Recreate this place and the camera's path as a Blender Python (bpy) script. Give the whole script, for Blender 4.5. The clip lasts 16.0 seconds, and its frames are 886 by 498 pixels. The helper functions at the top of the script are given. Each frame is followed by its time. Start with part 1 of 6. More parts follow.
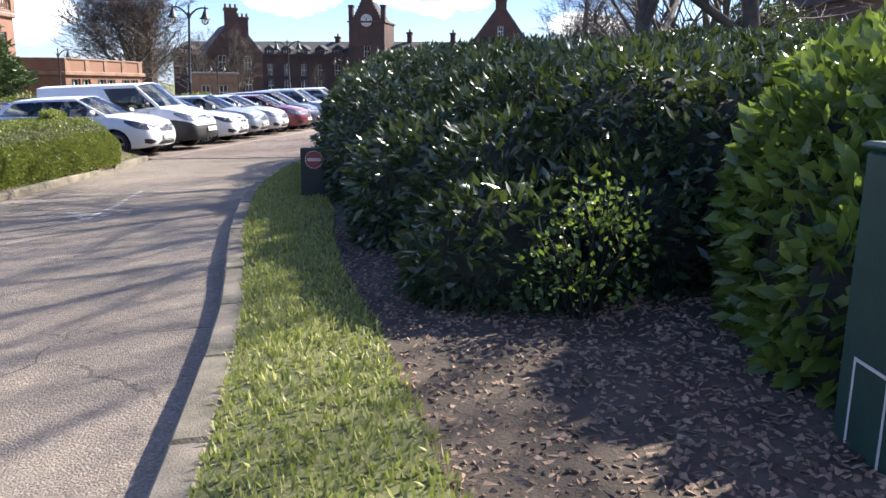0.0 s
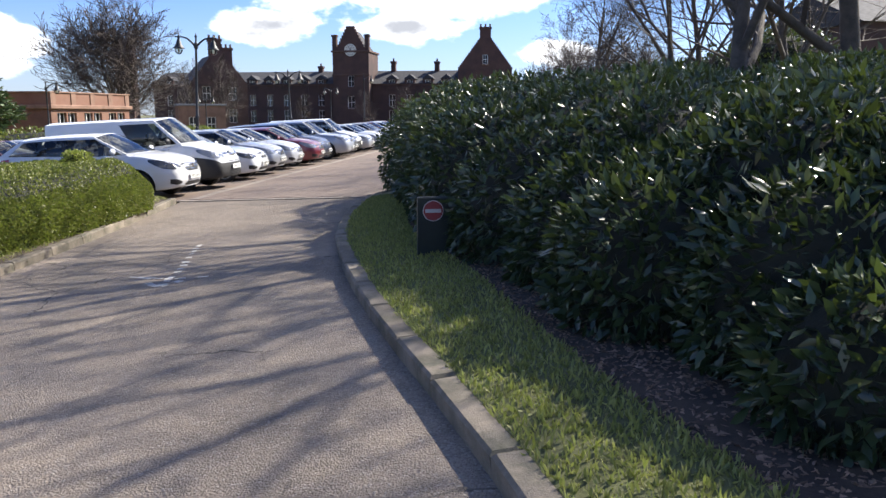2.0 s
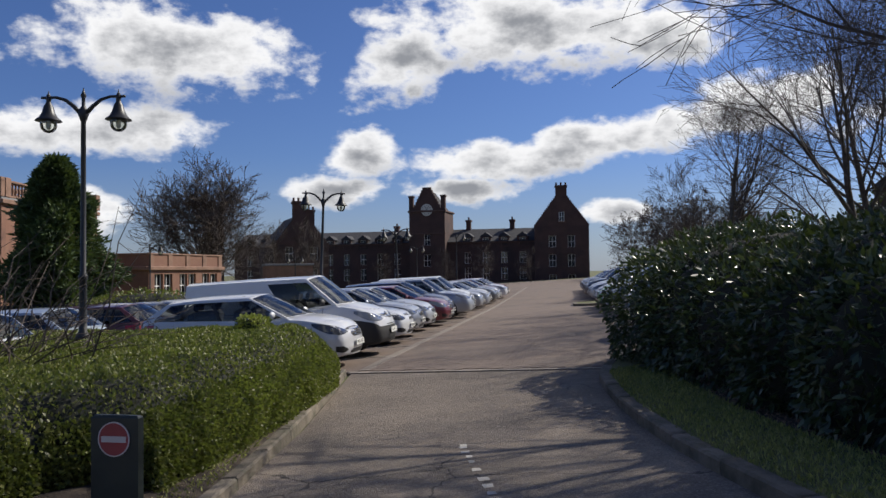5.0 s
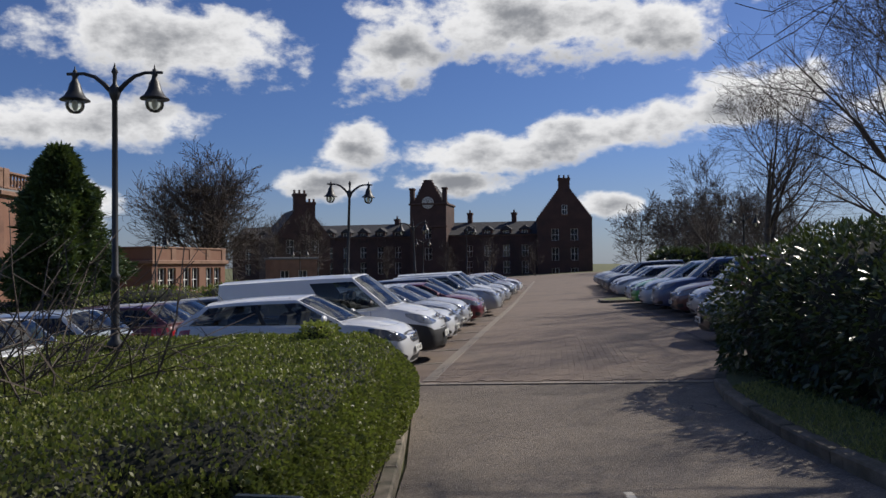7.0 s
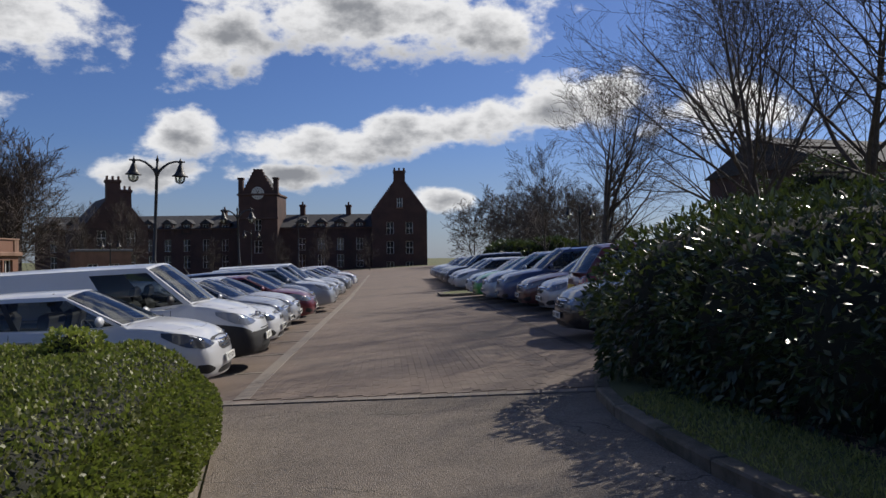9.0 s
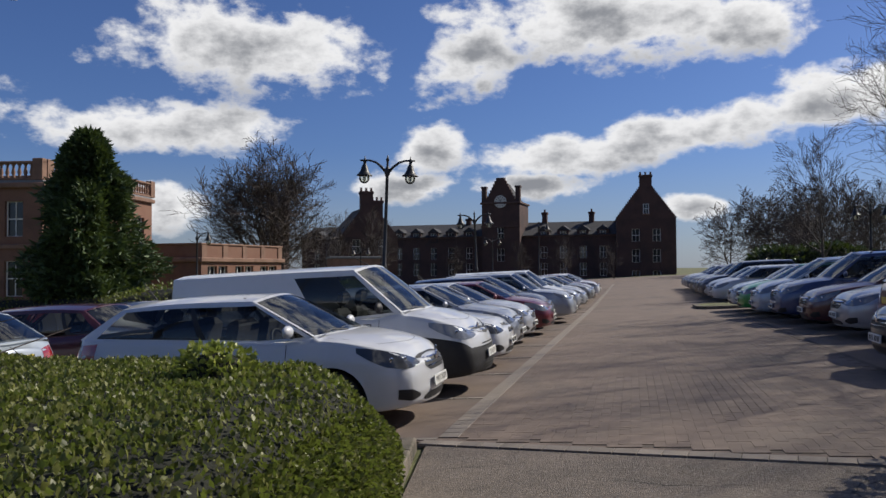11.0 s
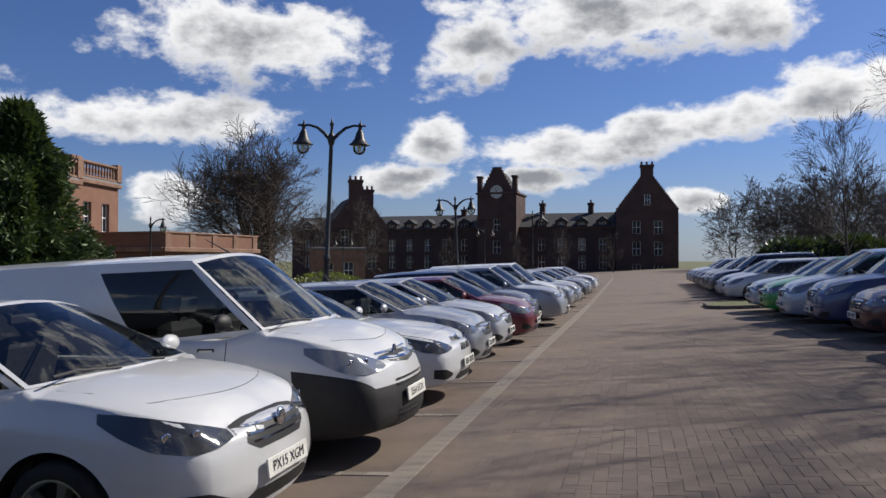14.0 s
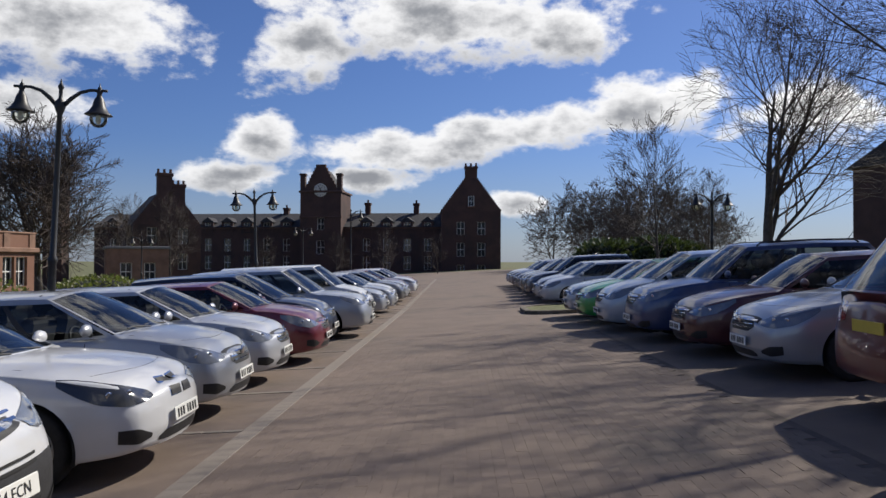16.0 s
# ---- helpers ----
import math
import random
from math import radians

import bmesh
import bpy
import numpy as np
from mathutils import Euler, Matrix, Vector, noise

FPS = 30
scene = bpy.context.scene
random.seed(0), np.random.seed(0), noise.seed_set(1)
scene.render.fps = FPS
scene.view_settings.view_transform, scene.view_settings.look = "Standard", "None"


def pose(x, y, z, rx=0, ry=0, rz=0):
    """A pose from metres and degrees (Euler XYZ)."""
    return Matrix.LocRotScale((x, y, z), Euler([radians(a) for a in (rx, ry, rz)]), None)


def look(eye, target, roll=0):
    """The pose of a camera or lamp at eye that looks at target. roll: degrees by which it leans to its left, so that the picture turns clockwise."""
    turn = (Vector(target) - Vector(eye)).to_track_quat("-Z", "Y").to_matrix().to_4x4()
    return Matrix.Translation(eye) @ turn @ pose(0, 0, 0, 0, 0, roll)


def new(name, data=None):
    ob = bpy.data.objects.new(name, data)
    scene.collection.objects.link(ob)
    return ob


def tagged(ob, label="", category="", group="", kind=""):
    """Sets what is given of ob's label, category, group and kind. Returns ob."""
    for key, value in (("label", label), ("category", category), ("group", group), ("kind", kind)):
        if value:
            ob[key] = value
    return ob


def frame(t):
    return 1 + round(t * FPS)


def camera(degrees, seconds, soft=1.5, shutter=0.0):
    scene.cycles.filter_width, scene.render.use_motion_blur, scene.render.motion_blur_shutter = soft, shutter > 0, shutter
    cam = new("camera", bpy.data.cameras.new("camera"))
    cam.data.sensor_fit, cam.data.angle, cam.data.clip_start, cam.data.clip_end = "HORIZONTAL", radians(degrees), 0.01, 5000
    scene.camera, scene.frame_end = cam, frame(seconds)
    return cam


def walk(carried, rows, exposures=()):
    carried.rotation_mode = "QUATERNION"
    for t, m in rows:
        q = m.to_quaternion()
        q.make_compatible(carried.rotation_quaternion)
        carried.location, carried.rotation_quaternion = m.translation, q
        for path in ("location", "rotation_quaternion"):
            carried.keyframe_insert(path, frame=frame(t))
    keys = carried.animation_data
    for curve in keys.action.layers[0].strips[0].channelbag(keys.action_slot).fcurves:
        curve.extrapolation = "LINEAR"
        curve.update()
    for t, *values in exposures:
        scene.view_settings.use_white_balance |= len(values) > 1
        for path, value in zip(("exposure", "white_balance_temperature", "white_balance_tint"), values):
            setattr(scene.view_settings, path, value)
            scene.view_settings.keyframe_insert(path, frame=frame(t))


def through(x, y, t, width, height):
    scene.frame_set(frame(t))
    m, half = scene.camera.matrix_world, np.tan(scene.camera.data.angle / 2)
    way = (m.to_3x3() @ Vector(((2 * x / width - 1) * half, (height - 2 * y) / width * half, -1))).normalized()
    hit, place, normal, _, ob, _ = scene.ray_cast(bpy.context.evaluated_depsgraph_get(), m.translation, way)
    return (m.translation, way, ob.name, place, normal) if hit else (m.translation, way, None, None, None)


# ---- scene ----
cam = camera(59.9, 16.0)
PATH = [
    (0, (0.057, -0.106, 1.583), (0.089, 1.85, 1.169), 0.77),
    (0.5, (-0.334, 0.197, 1.649), (-0.245, 2.151, 1.231), 0.67),
    (1, (-0.746, 0.538, 1.655), (-0.647, 2.497, 1.262), 0.36),
    (1.5, (-1.135, 0.992, 1.667), (-1.04, 2.956, 1.3), 0.15),
    (2, (-1.573, 1.42, 1.659), (-1.483, 3.388, 1.314), 0.04),
    (2.5, (-2.063, 1.846, 1.661), (-1.998, 3.814, 1.312), -0.05),
    (3, (-2.567, 2.235, 1.661), (-2.586, 4.196, 1.27), -0.14),
    (3.5, (-3.018, 2.676, 1.67), (-3.07, 4.623, 1.213), -0.22),
    (4, (-3.469, 3.129, 1.667), (-3.53, 5.102, 1.348), -0.26),
    (4.5, (-3.872, 3.616, 1.637), (-3.935, 5.615, 1.624), -0.3),
    (5, (-4.215, 4.083, 1.614), (-4.276, 6.081, 1.675), -0.7),
    (5.2, (-4.334, 4.3, 1.62), (-4.4, 6.298, 1.683), -0.8),
    (7.3, (-5.592, 5.733, 1.736), (-5.625, 7.732, 1.777), -0.6),
    (7.5, (-5.597, 5.937, 1.702), (-5.611, 7.936, 1.747), -0.8),
    (8, (-5.534, 6.545, 1.693), (-5.442, 8.543, 1.725), -0.9),
    (8.5, (-5.447, 7.17, 1.651), (-5.169, 9.15, 1.673), -0.83),
    (9, (-5.412, 7.847, 1.623), (-5.028, 9.81, 1.646), -0.56),
    (9.5, (-5.395, 8.454, 1.587), (-5.068, 10.427, 1.619), -0.64),
    (10, (-5.379, 9.1, 1.535), (-5.307, 11.098, 1.581), -0.7),
    (10.2, (-5.35, 9.333, 1.53), (-5.401, 11.332, 1.584), -0.7),
    (12.3, (-4.972, 11.796, 1.525), (-5.274, 13.773, 1.565), -0.03),
    (12.5, (-4.947, 12.071, 1.545), (-5.249, 14.048, 1.583), 0.07),
    (13, (-4.904, 12.762, 1.513), (-5.201, 14.74, 1.547), 0.17),
    (13.5, (-4.854, 13.453, 1.507), (-5.136, 15.433, 1.542), 0.17),
    (14, (-4.782, 14.176, 1.511), (-5.022, 16.161, 1.542), 0.08),
    (14.5, (-4.66, 14.95, 1.501), (-4.781, 16.946, 1.533), -0.0),
    (15, (-4.489, 15.583, 1.531), (-4.453, 17.582, 1.559), 0.1),
    (15.5, (-4.288, 16.206, 1.554), (-4.118, 18.199, 1.588), 0.09),
    (16, (-4.095, 16.822, 1.554), (-3.895, 18.812, 1.587), 0.19),
]
EXPOSURES = [(0.0, 1.8), (1.0, 1.8), (2.0, 1.42), (2.6, 1.1), (3.0, 1.12), (3.6, 1.32), (4.0, 1.35), (4.5, 0.75), (5.0, 0.18), (7.5, -0.02), (10.0, 0.0), (12.5, 0.1), (16.0, 0.18)]
walk(cam, [(t, look(eye, target, roll)) for t, eye, target, roll in PATH], EXPOSURES)

# ---- light ----
SUN_AZ, SUN_EL = 55.0, 38.5      # degrees from +y towards +x; above the horizon
sun_dir = Vector((math.sin(radians(SUN_AZ)) * math.cos(radians(SUN_EL)),
                  math.cos(radians(SUN_AZ)) * math.cos(radians(SUN_EL)), math.sin(radians(SUN_EL))))
sun_data = bpy.data.lights.new("sun", "SUN")
sun_data.energy, sun_data.angle, sun_data.color = 4.8, radians(0.55), (1.0, 0.93, 0.82)
sun = new("sun", sun_data)
sun.matrix_world = look(sun_dir * 200, (0, 0, 0))


class Nodes:
    """Short-hand for building a node tree."""

    def __init__(self, tree):
        self.tree = tree
        tree.nodes.clear()

    def add(self, kind, **settings):
        node = self.tree.nodes.new(kind)
        for key, value in settings.items():
            if key == "ins":
                for slot, v in value.items():
                    self.put(node, slot, v)
            else:
                setattr(node, key, value)
        return node

    def put(self, node, slot, v):
        if isinstance(v, bpy.types.NodeSocket):
            self.tree.links.new(v, node.inputs[slot])
        else:
            node.inputs[slot].default_value = v

    def math(self, op, a, b=0.0, c=0.0, clamp=False):
        node = self.add("ShaderNodeMath", operation=op, use_clamp=clamp)
        for i, v in enumerate((a, b, c)):
            self.put(node, i, v)
        return node.outputs[0]

    def mix(self, factor, a, b, blend="MIX"):
        node = self.add("ShaderNodeMix", data_type="RGBA", blend_type=blend)
        for i, v in ((0, factor), (6, a), (7, b)):
            self.put(node, i, v)
        return node.outputs[2]

    def ramp(self, factor, stops):
        node = self.add("ShaderNodeValToRGB", ins={0: factor})
        els = node.color_ramp.elements
        while len(els) < len(stops):
            els.new(0.5)
        for el, (p, c) in zip(els, stops):
            el.position, el.color = p, (*c, 1) if len(c) == 3 else c
        return node.outputs[0]

    def smooth(self, value, lo, hi):
        node = self.add("ShaderNodeMapRange", interpolation_type="SMOOTHSTEP", ins={0: value, 1: lo, 2: hi, 3: 0.0, 4: 1.0})
        return node.outputs[0]

    def noise(self, scale, detail=4.0, rough=0.55, vec=None, distort=0.0):
        node = self.add("ShaderNodeTexNoise", ins={"Scale": scale, "Detail": detail, "Roughness": rough, "Distortion": distort})
        if vec is not None:
            self.put(node, "Vector", vec)
        return node


world = bpy.data.worlds.new("sky")
scene.world = world
world.use_nodes = True
n = Nodes(world.node_tree)
sky = n.add("ShaderNodeTexSky", sky_type="NISHITA", sun_disc=False)
sky.sun_elevation, sky.sun_rotation = radians(SUN_EL), radians(SUN_AZ)
sky.air_density, sky.dust_density, sky.ozone_density = 1.0, 0.6, 2.5
coord = n.add("ShaderNodeTexCoord").outputs["Generated"]
xyz = n.add("ShaderNodeSeparateXYZ", ins={0: coord})
azimuth = n.math("ARCTAN2", xyz.outputs[0], xyz.outputs[1])
height = n.math("ARCSINE", n.math("MINIMUM", n.math("MAXIMUM", xyz.outputs[2], -1.0), 1.0))
flat = n.add("ShaderNodeCombineXYZ", ins={0: azimuth, 1: n.math("MULTIPLY", height, 1.6), 2: 0.0}).outputs[0]
wob = n.noise(11.0, 9.0, 0.58, flat)
wobble = n.math("SUBTRACT", wob.outputs[0], 0.5)
wob2 = n.noise(26.0, 6.0, 0.6, flat)
wobble2 = n.math("SUBTRACT", wob2.outputs[0], 0.5)
# The larger clouds: azimuth, height, half width, half height (degrees), tilt.
CLOUDS = (
    (-21.0, 15.8, 10.5, 3.7, -0.05), (5.0, 17.6, 13.0, 3.5, -0.03), (-4.6, 15.4, 5.0, 3.0, 0.15), (15.0, 16.8, 4.4, 2.6, 0.1),
    (-27.2, 9.8, 9.8, 2.2, 0.03), (-42.0, 10.5, 7.0, 2.4, 0.05), (-8.0, 8.6, 3.2, 2.2, 0.25), (-9.4, 6.2, 3.8, 1.5, 0.0), (0.0, 6.2, 5.4, 1.3, 0.0),
    (2.2, 8.1, 7.4, 2.0, 0.06), (8.0, 9.0, 5.5, 1.9, 0.14), (13.0, 10.0, 6.8, 2.2, 0.14), (21.0, 11.2, 7.0, 2.3, 0.1), (-27.0, 4.2, 3.2, 1.9, 0.0), (11.0, 4.2, 3.4, 1.0, 0.0), (31.0, 10.5, 6.0, 2.6, 0.0),
)
cloud, under = None, None
for az, el, half_w, half_h, tilt in CLOUDS:
    dx = n.math("MULTIPLY", n.math("SUBTRACT", azimuth, radians(az)), 1.0)
    dy = n.math("SUBTRACT", n.math("SUBTRACT", height, radians(el)), n.math("MULTIPLY", dx, tilt))
    a = n.math("POWER", n.math("ABSOLUTE", n.math("DIVIDE", dx, radians(half_w))), 2.0)
    b = n.math("POWER", n.math("ABSOLUTE", n.math("DIVIDE", dy, radians(half_h))), 2.0)
    body = n.math("SUBTRACT", 1.0, n.math("SQRT", n.math("ADD", a, b)))
    low = n.math("SUBTRACT", 0.0, n.math("DIVIDE", dy, radians(half_h)))
    low = n.math("MULTIPLY", low, n.smooth(body, -0.6, 0.25))
    cloud = body if cloud is None else n.math("MAXIMUM", cloud, body)
    under = low if under is None else n.math("MAXIMUM", under, low)
# Elsewhere, fair-weather clouds of the same kind.
plane = n.add("ShaderNodeVectorMath", operation="DIVIDE", ins={0: coord})
z_safe = n.math("MAXIMUM", xyz.outputs[2], 0.06)
n.put(plane, 1, n.add("ShaderNodeCombineXYZ", ins={0: z_safe, 1: z_safe, 2: 1.0}).outputs[0])
wide = n.math("MULTIPLY", n.math("SUBTRACT", n.noise(0.9, 6.0, 0.55, plane.outputs[0]).outputs[0], 0.56), 3.0)
ahead = n.smooth(n.math("ABSOLUTE", n.math("SUBTRACT", azimuth, radians(2.0))), radians(38), radians(50))
high = n.smooth(height, radians(24), radians(32))
wide = n.math("SUBTRACT", wide, n.math("MULTIPLY", n.math("SUBTRACT", 1.0, n.math("MAXIMUM", ahead, high)), 4.0))
cloud = n.math("MAXIMUM", cloud, wide)
shape = n.math("ADD", cloud, n.math("ADD", n.math("MULTIPLY", wobble, 2.2), n.math("MULTIPLY", wobble2, 0.75)))
cover = n.smooth(shape, 0.0, 0.45)
thick = n.smooth(n.math("ADD", n.math("MULTIPLY", under, 0.5), n.math("ADD", n.math("MULTIPLY", shape, 0.85), n.math("MULTIPLY", wobble, 0.5))), 0.3, 1.15)
near_sun = n.add("ShaderNodeVectorMath", operation="DOT_PRODUCT", ins={0: coord, 1: tuple(sun_dir)}).outputs["Value"]
glow = n.smooth(near_sun, 0.72, 1.0)
white = n.mix(thick, (15.0, 15.0, 15.2, 1), (4.6, 4.8, 5.3, 1))
white = n.mix(glow, white, (24.0, 23.5, 22.5, 1))
blue = n.mix(1.0, sky.outputs[0], (0.68, 0.87, 1.36, 1), "MULTIPLY")
haze = n.smooth(height, radians(9.0), radians(-1.0))
blue = n.mix(n.math("MULTIPLY", haze, 0.45), blue, (6.4, 7.0, 8.0, 1))
shade = n.mix(cover, blue, white)
back = n.add("ShaderNodeBackground", ins={0: shade, 1: 0.056})
out = n.add("ShaderNodeOutputWorld", ins={0: back.outputs[0]})

# ---- materials ----


def material(name, color, rough=0.8, metal=0.0, vary=0.25, scale=6.0, fine=60.0, bump=0.3, dark=None, spots=0.0, coat=0.0, per=0.0,
             stain=None, stain_scale=0.6, island=0.0, bump_fine=None):
    """A surface with variation at two scales, and relief. dark: a second colour; stain: a third, in large patches."""
    mat = bpy.data.materials.new(name)
    mat.use_nodes = True
    m = Nodes(mat.node_tree)
    place = m.add("ShaderNodeTexCoord").outputs["Object"]
    if per:
        info = m.add("ShaderNodeObjectInfo")
        shift = m.add("ShaderNodeVectorMath", operation="SCALE", ins={0: (17.0, 31.0, 11.0)})
        m.put(shift, "Scale", info.outputs["Random"])
        place = m.add("ShaderNodeVectorMath", operation="ADD", ins={0: place, 1: shift.outputs[0]}).outputs[0]
    big = m.noise(scale, 5.0, 0.6, place)
    small = m.noise(fine, 3.0, 0.6, place)
    second = dark or tuple(c * 0.5 for c in color)
    col = m.mix(m.math("MULTIPLY", m.smooth(big.outputs[0], 0.35, 0.7), min(1.0, vary * 2)), (*color, 1), (*second, 1))
    grain = m.math("ADD", 1.0 - vary * 0.5, m.math("MULTIPLY", small.outputs[0], vary))
    col = m.mix(1.0, col, m.add("ShaderNodeCombineColor", ins={0: grain, 1: grain, 2: grain}).outputs[0], "MULTIPLY")
    if stain:
        patch = m.noise(stain_scale, 6.0, 0.65, place, 0.6)
        col = m.mix(m.smooth(patch.outputs[0], 0.5, 0.72), col, (*stain, 1))
    if spots:
        cells = m.add("ShaderNodeTexVoronoi", ins={"Vector": place, "Scale": fine * 1.3})
        col = m.mix(m.math("MULTIPLY", m.math("LESS_THAN", cells.outputs["Distance"], 0.28), spots), col, (*[min(1, c * 2.2) for c in color], 1))
    if per or island:
        who = m.add("ShaderNodeObjectInfo").outputs["Random"] if per else m.add("ShaderNodeNewGeometry").outputs["Random Per Island"]
        value = m.math("ADD", 1.0 - (per or island), m.math("MULTIPLY", who, 2 * (per or island)))
        col = m.mix(1.0, col, m.add("ShaderNodeCombineColor", ins={0: value, 1: value, 2: value}).outputs[0], "MULTIPLY")
    shader = m.add("ShaderNodeBsdfPrincipled", ins={"Base Color": col, "Metallic": metal, "Coat Weight": coat, "Coat Roughness": 0.04})
    m.put(shader, "Roughness", m.math("ADD", rough - 0.08, m.math("MULTIPLY", big.outputs[0], 0.16), clamp=True))
    if bump:
        relief = m.add("ShaderNodeBump", ins={"Strength": bump, "Distance": bump_fine or 0.01, "Height": small.outputs[0]})
        m.put(shader, "Normal", relief.outputs[0])
    m.add("ShaderNodeOutputMaterial", ins={0: shader.outputs[0]})
    return mat


def leaf_material(name, a, b, rough=0.4, through=0.25):
    mat = bpy.data.materials.new(name)
    mat.use_nodes = True
    m = Nodes(mat.node_tree)
    who = m.add("ShaderNodeNewGeometry").outputs["Random Per Island"]
    col = m.ramp(who, [(0.0, a), (0.75, b), (1.0, tuple(min(1, c * 1.35) for c in b))])
    shader = m.add("ShaderNodeBsdfPrincipled", ins={"Base Color": col, "Roughness": rough})
    trans = m.add("ShaderNodeBsdfTranslucent", ins={0: m.mix(0.5, col, (0.25, 0.35, 0.05, 1))})
    both = m.add("ShaderNodeMixShader", ins={0: through, 1: shader.outputs[0], 2: trans.outputs[0]})
    m.add("ShaderNodeOutputMaterial", ins={0: both.outputs[0]})
    return mat


def paint(name, color, flake=0.0, rough=0.22):
    """Car paint under clear lacquer, with a little dust."""
    mat = bpy.data.materials.new(name)
    mat.use_nodes = True
    m = Nodes(mat.node_tree)
    place = m.add("ShaderNodeTexCoord").outputs["Object"]
    dust = m.noise(2.3, 6.0, 0.65, place)
    sparkle = m.noise(900.0, 1.0, 0.5, place)
    col = m.mix(m.math("MULTIPLY", m.smooth(dust.outputs[0], 0.4, 0.8), 0.12), (*color, 1), (0.3, 0.27, 0.23, 1))
    lift = m.math("ADD", 1.0 - 0.2 * flake, m.math("MULTIPLY", sparkle.outputs[0], 0.4 * flake))
    col = m.mix(1.0, col, m.add("ShaderNodeCombineColor", ins={0: lift, 1: lift, 2: lift}).outputs[0], "MULTIPLY")
    shader = m.add("ShaderNodeBsdfPrincipled", ins={"Base Color": col, "Metallic": flake * 0.5, "Coat Weight": 0.8, "Coat Roughness": 0.05})
    m.put(shader, "Roughness", m.math("ADD", rough, m.math("MULTIPLY", dust.outputs[0], 0.2)))
    m.add("ShaderNodeOutputMaterial", ins={0: shader.outputs[0]})
    return mat


def glass(name, tint, rough=0.0, alpha=0.35):
    """Thin pane: clear with a tint, and the gloss of its face."""
    mat = bpy.data.materials.new(name)
    mat.use_nodes = True
    m = Nodes(mat.node_tree)
    clear = m.add("ShaderNodeBsdfTransparent", ins={0: (*tint, 1)})
    gloss = m.add("ShaderNodeBsdfGlossy", ins={0: (1, 1, 1, 1), "Roughness": rough + 0.01})
    edge = m.add("ShaderNodeFresnel", ins={0: 1.52})
    both = m.add("ShaderNodeMixShader", ins={0: edge.outputs[0], 1: clear.outputs[0], 2: gloss.outputs[0]})
    m.add("ShaderNodeOutputMaterial", ins={0: both.outputs[0]})
    return mat


def asphalt(name):
    """Old asphalt: pale and dark stones in a worn binder, patched stains and fine cracks."""
    mat = bpy.data.materials.new(name)
    mat.use_nodes = True
    m = Nodes(mat.node_tree)
    place = m.add("ShaderNodeTexCoord").outputs["Object"]
    wear = m.noise(0.7, 6.0, 0.62, place)
    patch = m.noise(0.33, 6.0, 0.65, place, 0.7)
    grit = m.noise(170.0, 3.0, 0.7, place)
    blotch = m.noise(9.0, 4.0, 0.6, place)
    stones = m.add("ShaderNodeTexVoronoi", ins={"Vector": place, "Scale": 85.0})
    tone = m.add("ShaderNodeSeparateColor", ins={0: stones.outputs["Color"]}).outputs[0]
    col = m.mix(m.smooth(wear.outputs[0], 0.35, 0.7), (0.29, 0.238, 0.188, 1), (0.2, 0.166, 0.134, 1))
    col = m.mix(m.math("MULTIPLY", m.smooth(patch.outputs[0], 0.5, 0.72), 0.75), col, (0.108, 0.096, 0.084, 1))
    value = m.math("ADD", 0.45, m.math("ADD", m.math("MULTIPLY", tone, 0.5), m.math("ADD", m.math("MULTIPLY", grit.outputs[0], 0.35), m.math("MULTIPLY", blotch.outputs[0], 0.3))))
    col = m.mix(1.0, col, m.add("ShaderNodeCombineColor", ins={0: value, 1: value, 2: value}).outputs[0], "MULTIPLY")
    col = m.mix(m.math("MULTIPLY", m.math("GREATER_THAN", tone, 0.93), 0.5), col, (0.36, 0.33, 0.29, 1))
    bent = m.noise(1.6, 4.0, 0.6, place)
    way = m.mix(0.35, place, bent.outputs["Color"])
    cells = m.add("ShaderNodeTexVoronoi", feature="DISTANCE_TO_EDGE", ins={"Vector": way, "Scale": 0.55})
    crack = m.math("MULTIPLY", m.math("LESS_THAN", cells.outputs["Distance"], 0.0035), m.smooth(patch.outputs[0], 0.42, 0.55))
    col = m.mix(m.math("MULTIPLY", crack, 0.7), col, (0.04, 0.036, 0.032, 1))
    shader = m.add("ShaderNodeBsdfPrincipled", ins={"Base Color": col, "Roughness": 0.95, "Diffuse Roughness": 0.6, "Specular IOR Level": 0.3})
    hgt = m.math("ADD", m.math("MULTIPLY", stones.outputs["Distance"], -0.9), m.math("MULTIPLY", grit.outputs[0], 0.6))
    relief = m.add("ShaderNodeBump", ins={"Strength": 0.85, "Distance": 0.012, "Height": hgt})
    m.put(shader, "Normal", relief.outputs[0])
    m.add("ShaderNodeOutputMaterial", ins={0: shader.outputs[0]})
    return mat


M_ASPHALT = asphalt("asphalt")
M_PAVER = material("paver", (0.165, 0.123, 0.097), 0.9, vary=0.3, scale=1.2, fine=90, bump=0.4, dark=(0.12, 0.092, 0.076), island=0.09, stain=(0.10, 0.082, 0.07), stain_scale=0.3)
M_PAVER_PIECE = material("paver_piece", (0.165, 0.126, 0.101), 0.9, vary=0.3, scale=1.2, fine=90, bump=0.4, dark=(0.12, 0.092, 0.076), per=0.09)
M_JOINT = material("joint_sand", (0.11, 0.086, 0.07), 0.95, vary=0.3, scale=3, fine=120, bump=0.5)
M_LINEBLOCK = material("pale_block", (0.215, 0.185, 0.155), 0.9, vary=0.35, scale=3, fine=80, bump=0.4, dark=(0.165, 0.14, 0.12), island=0.2)
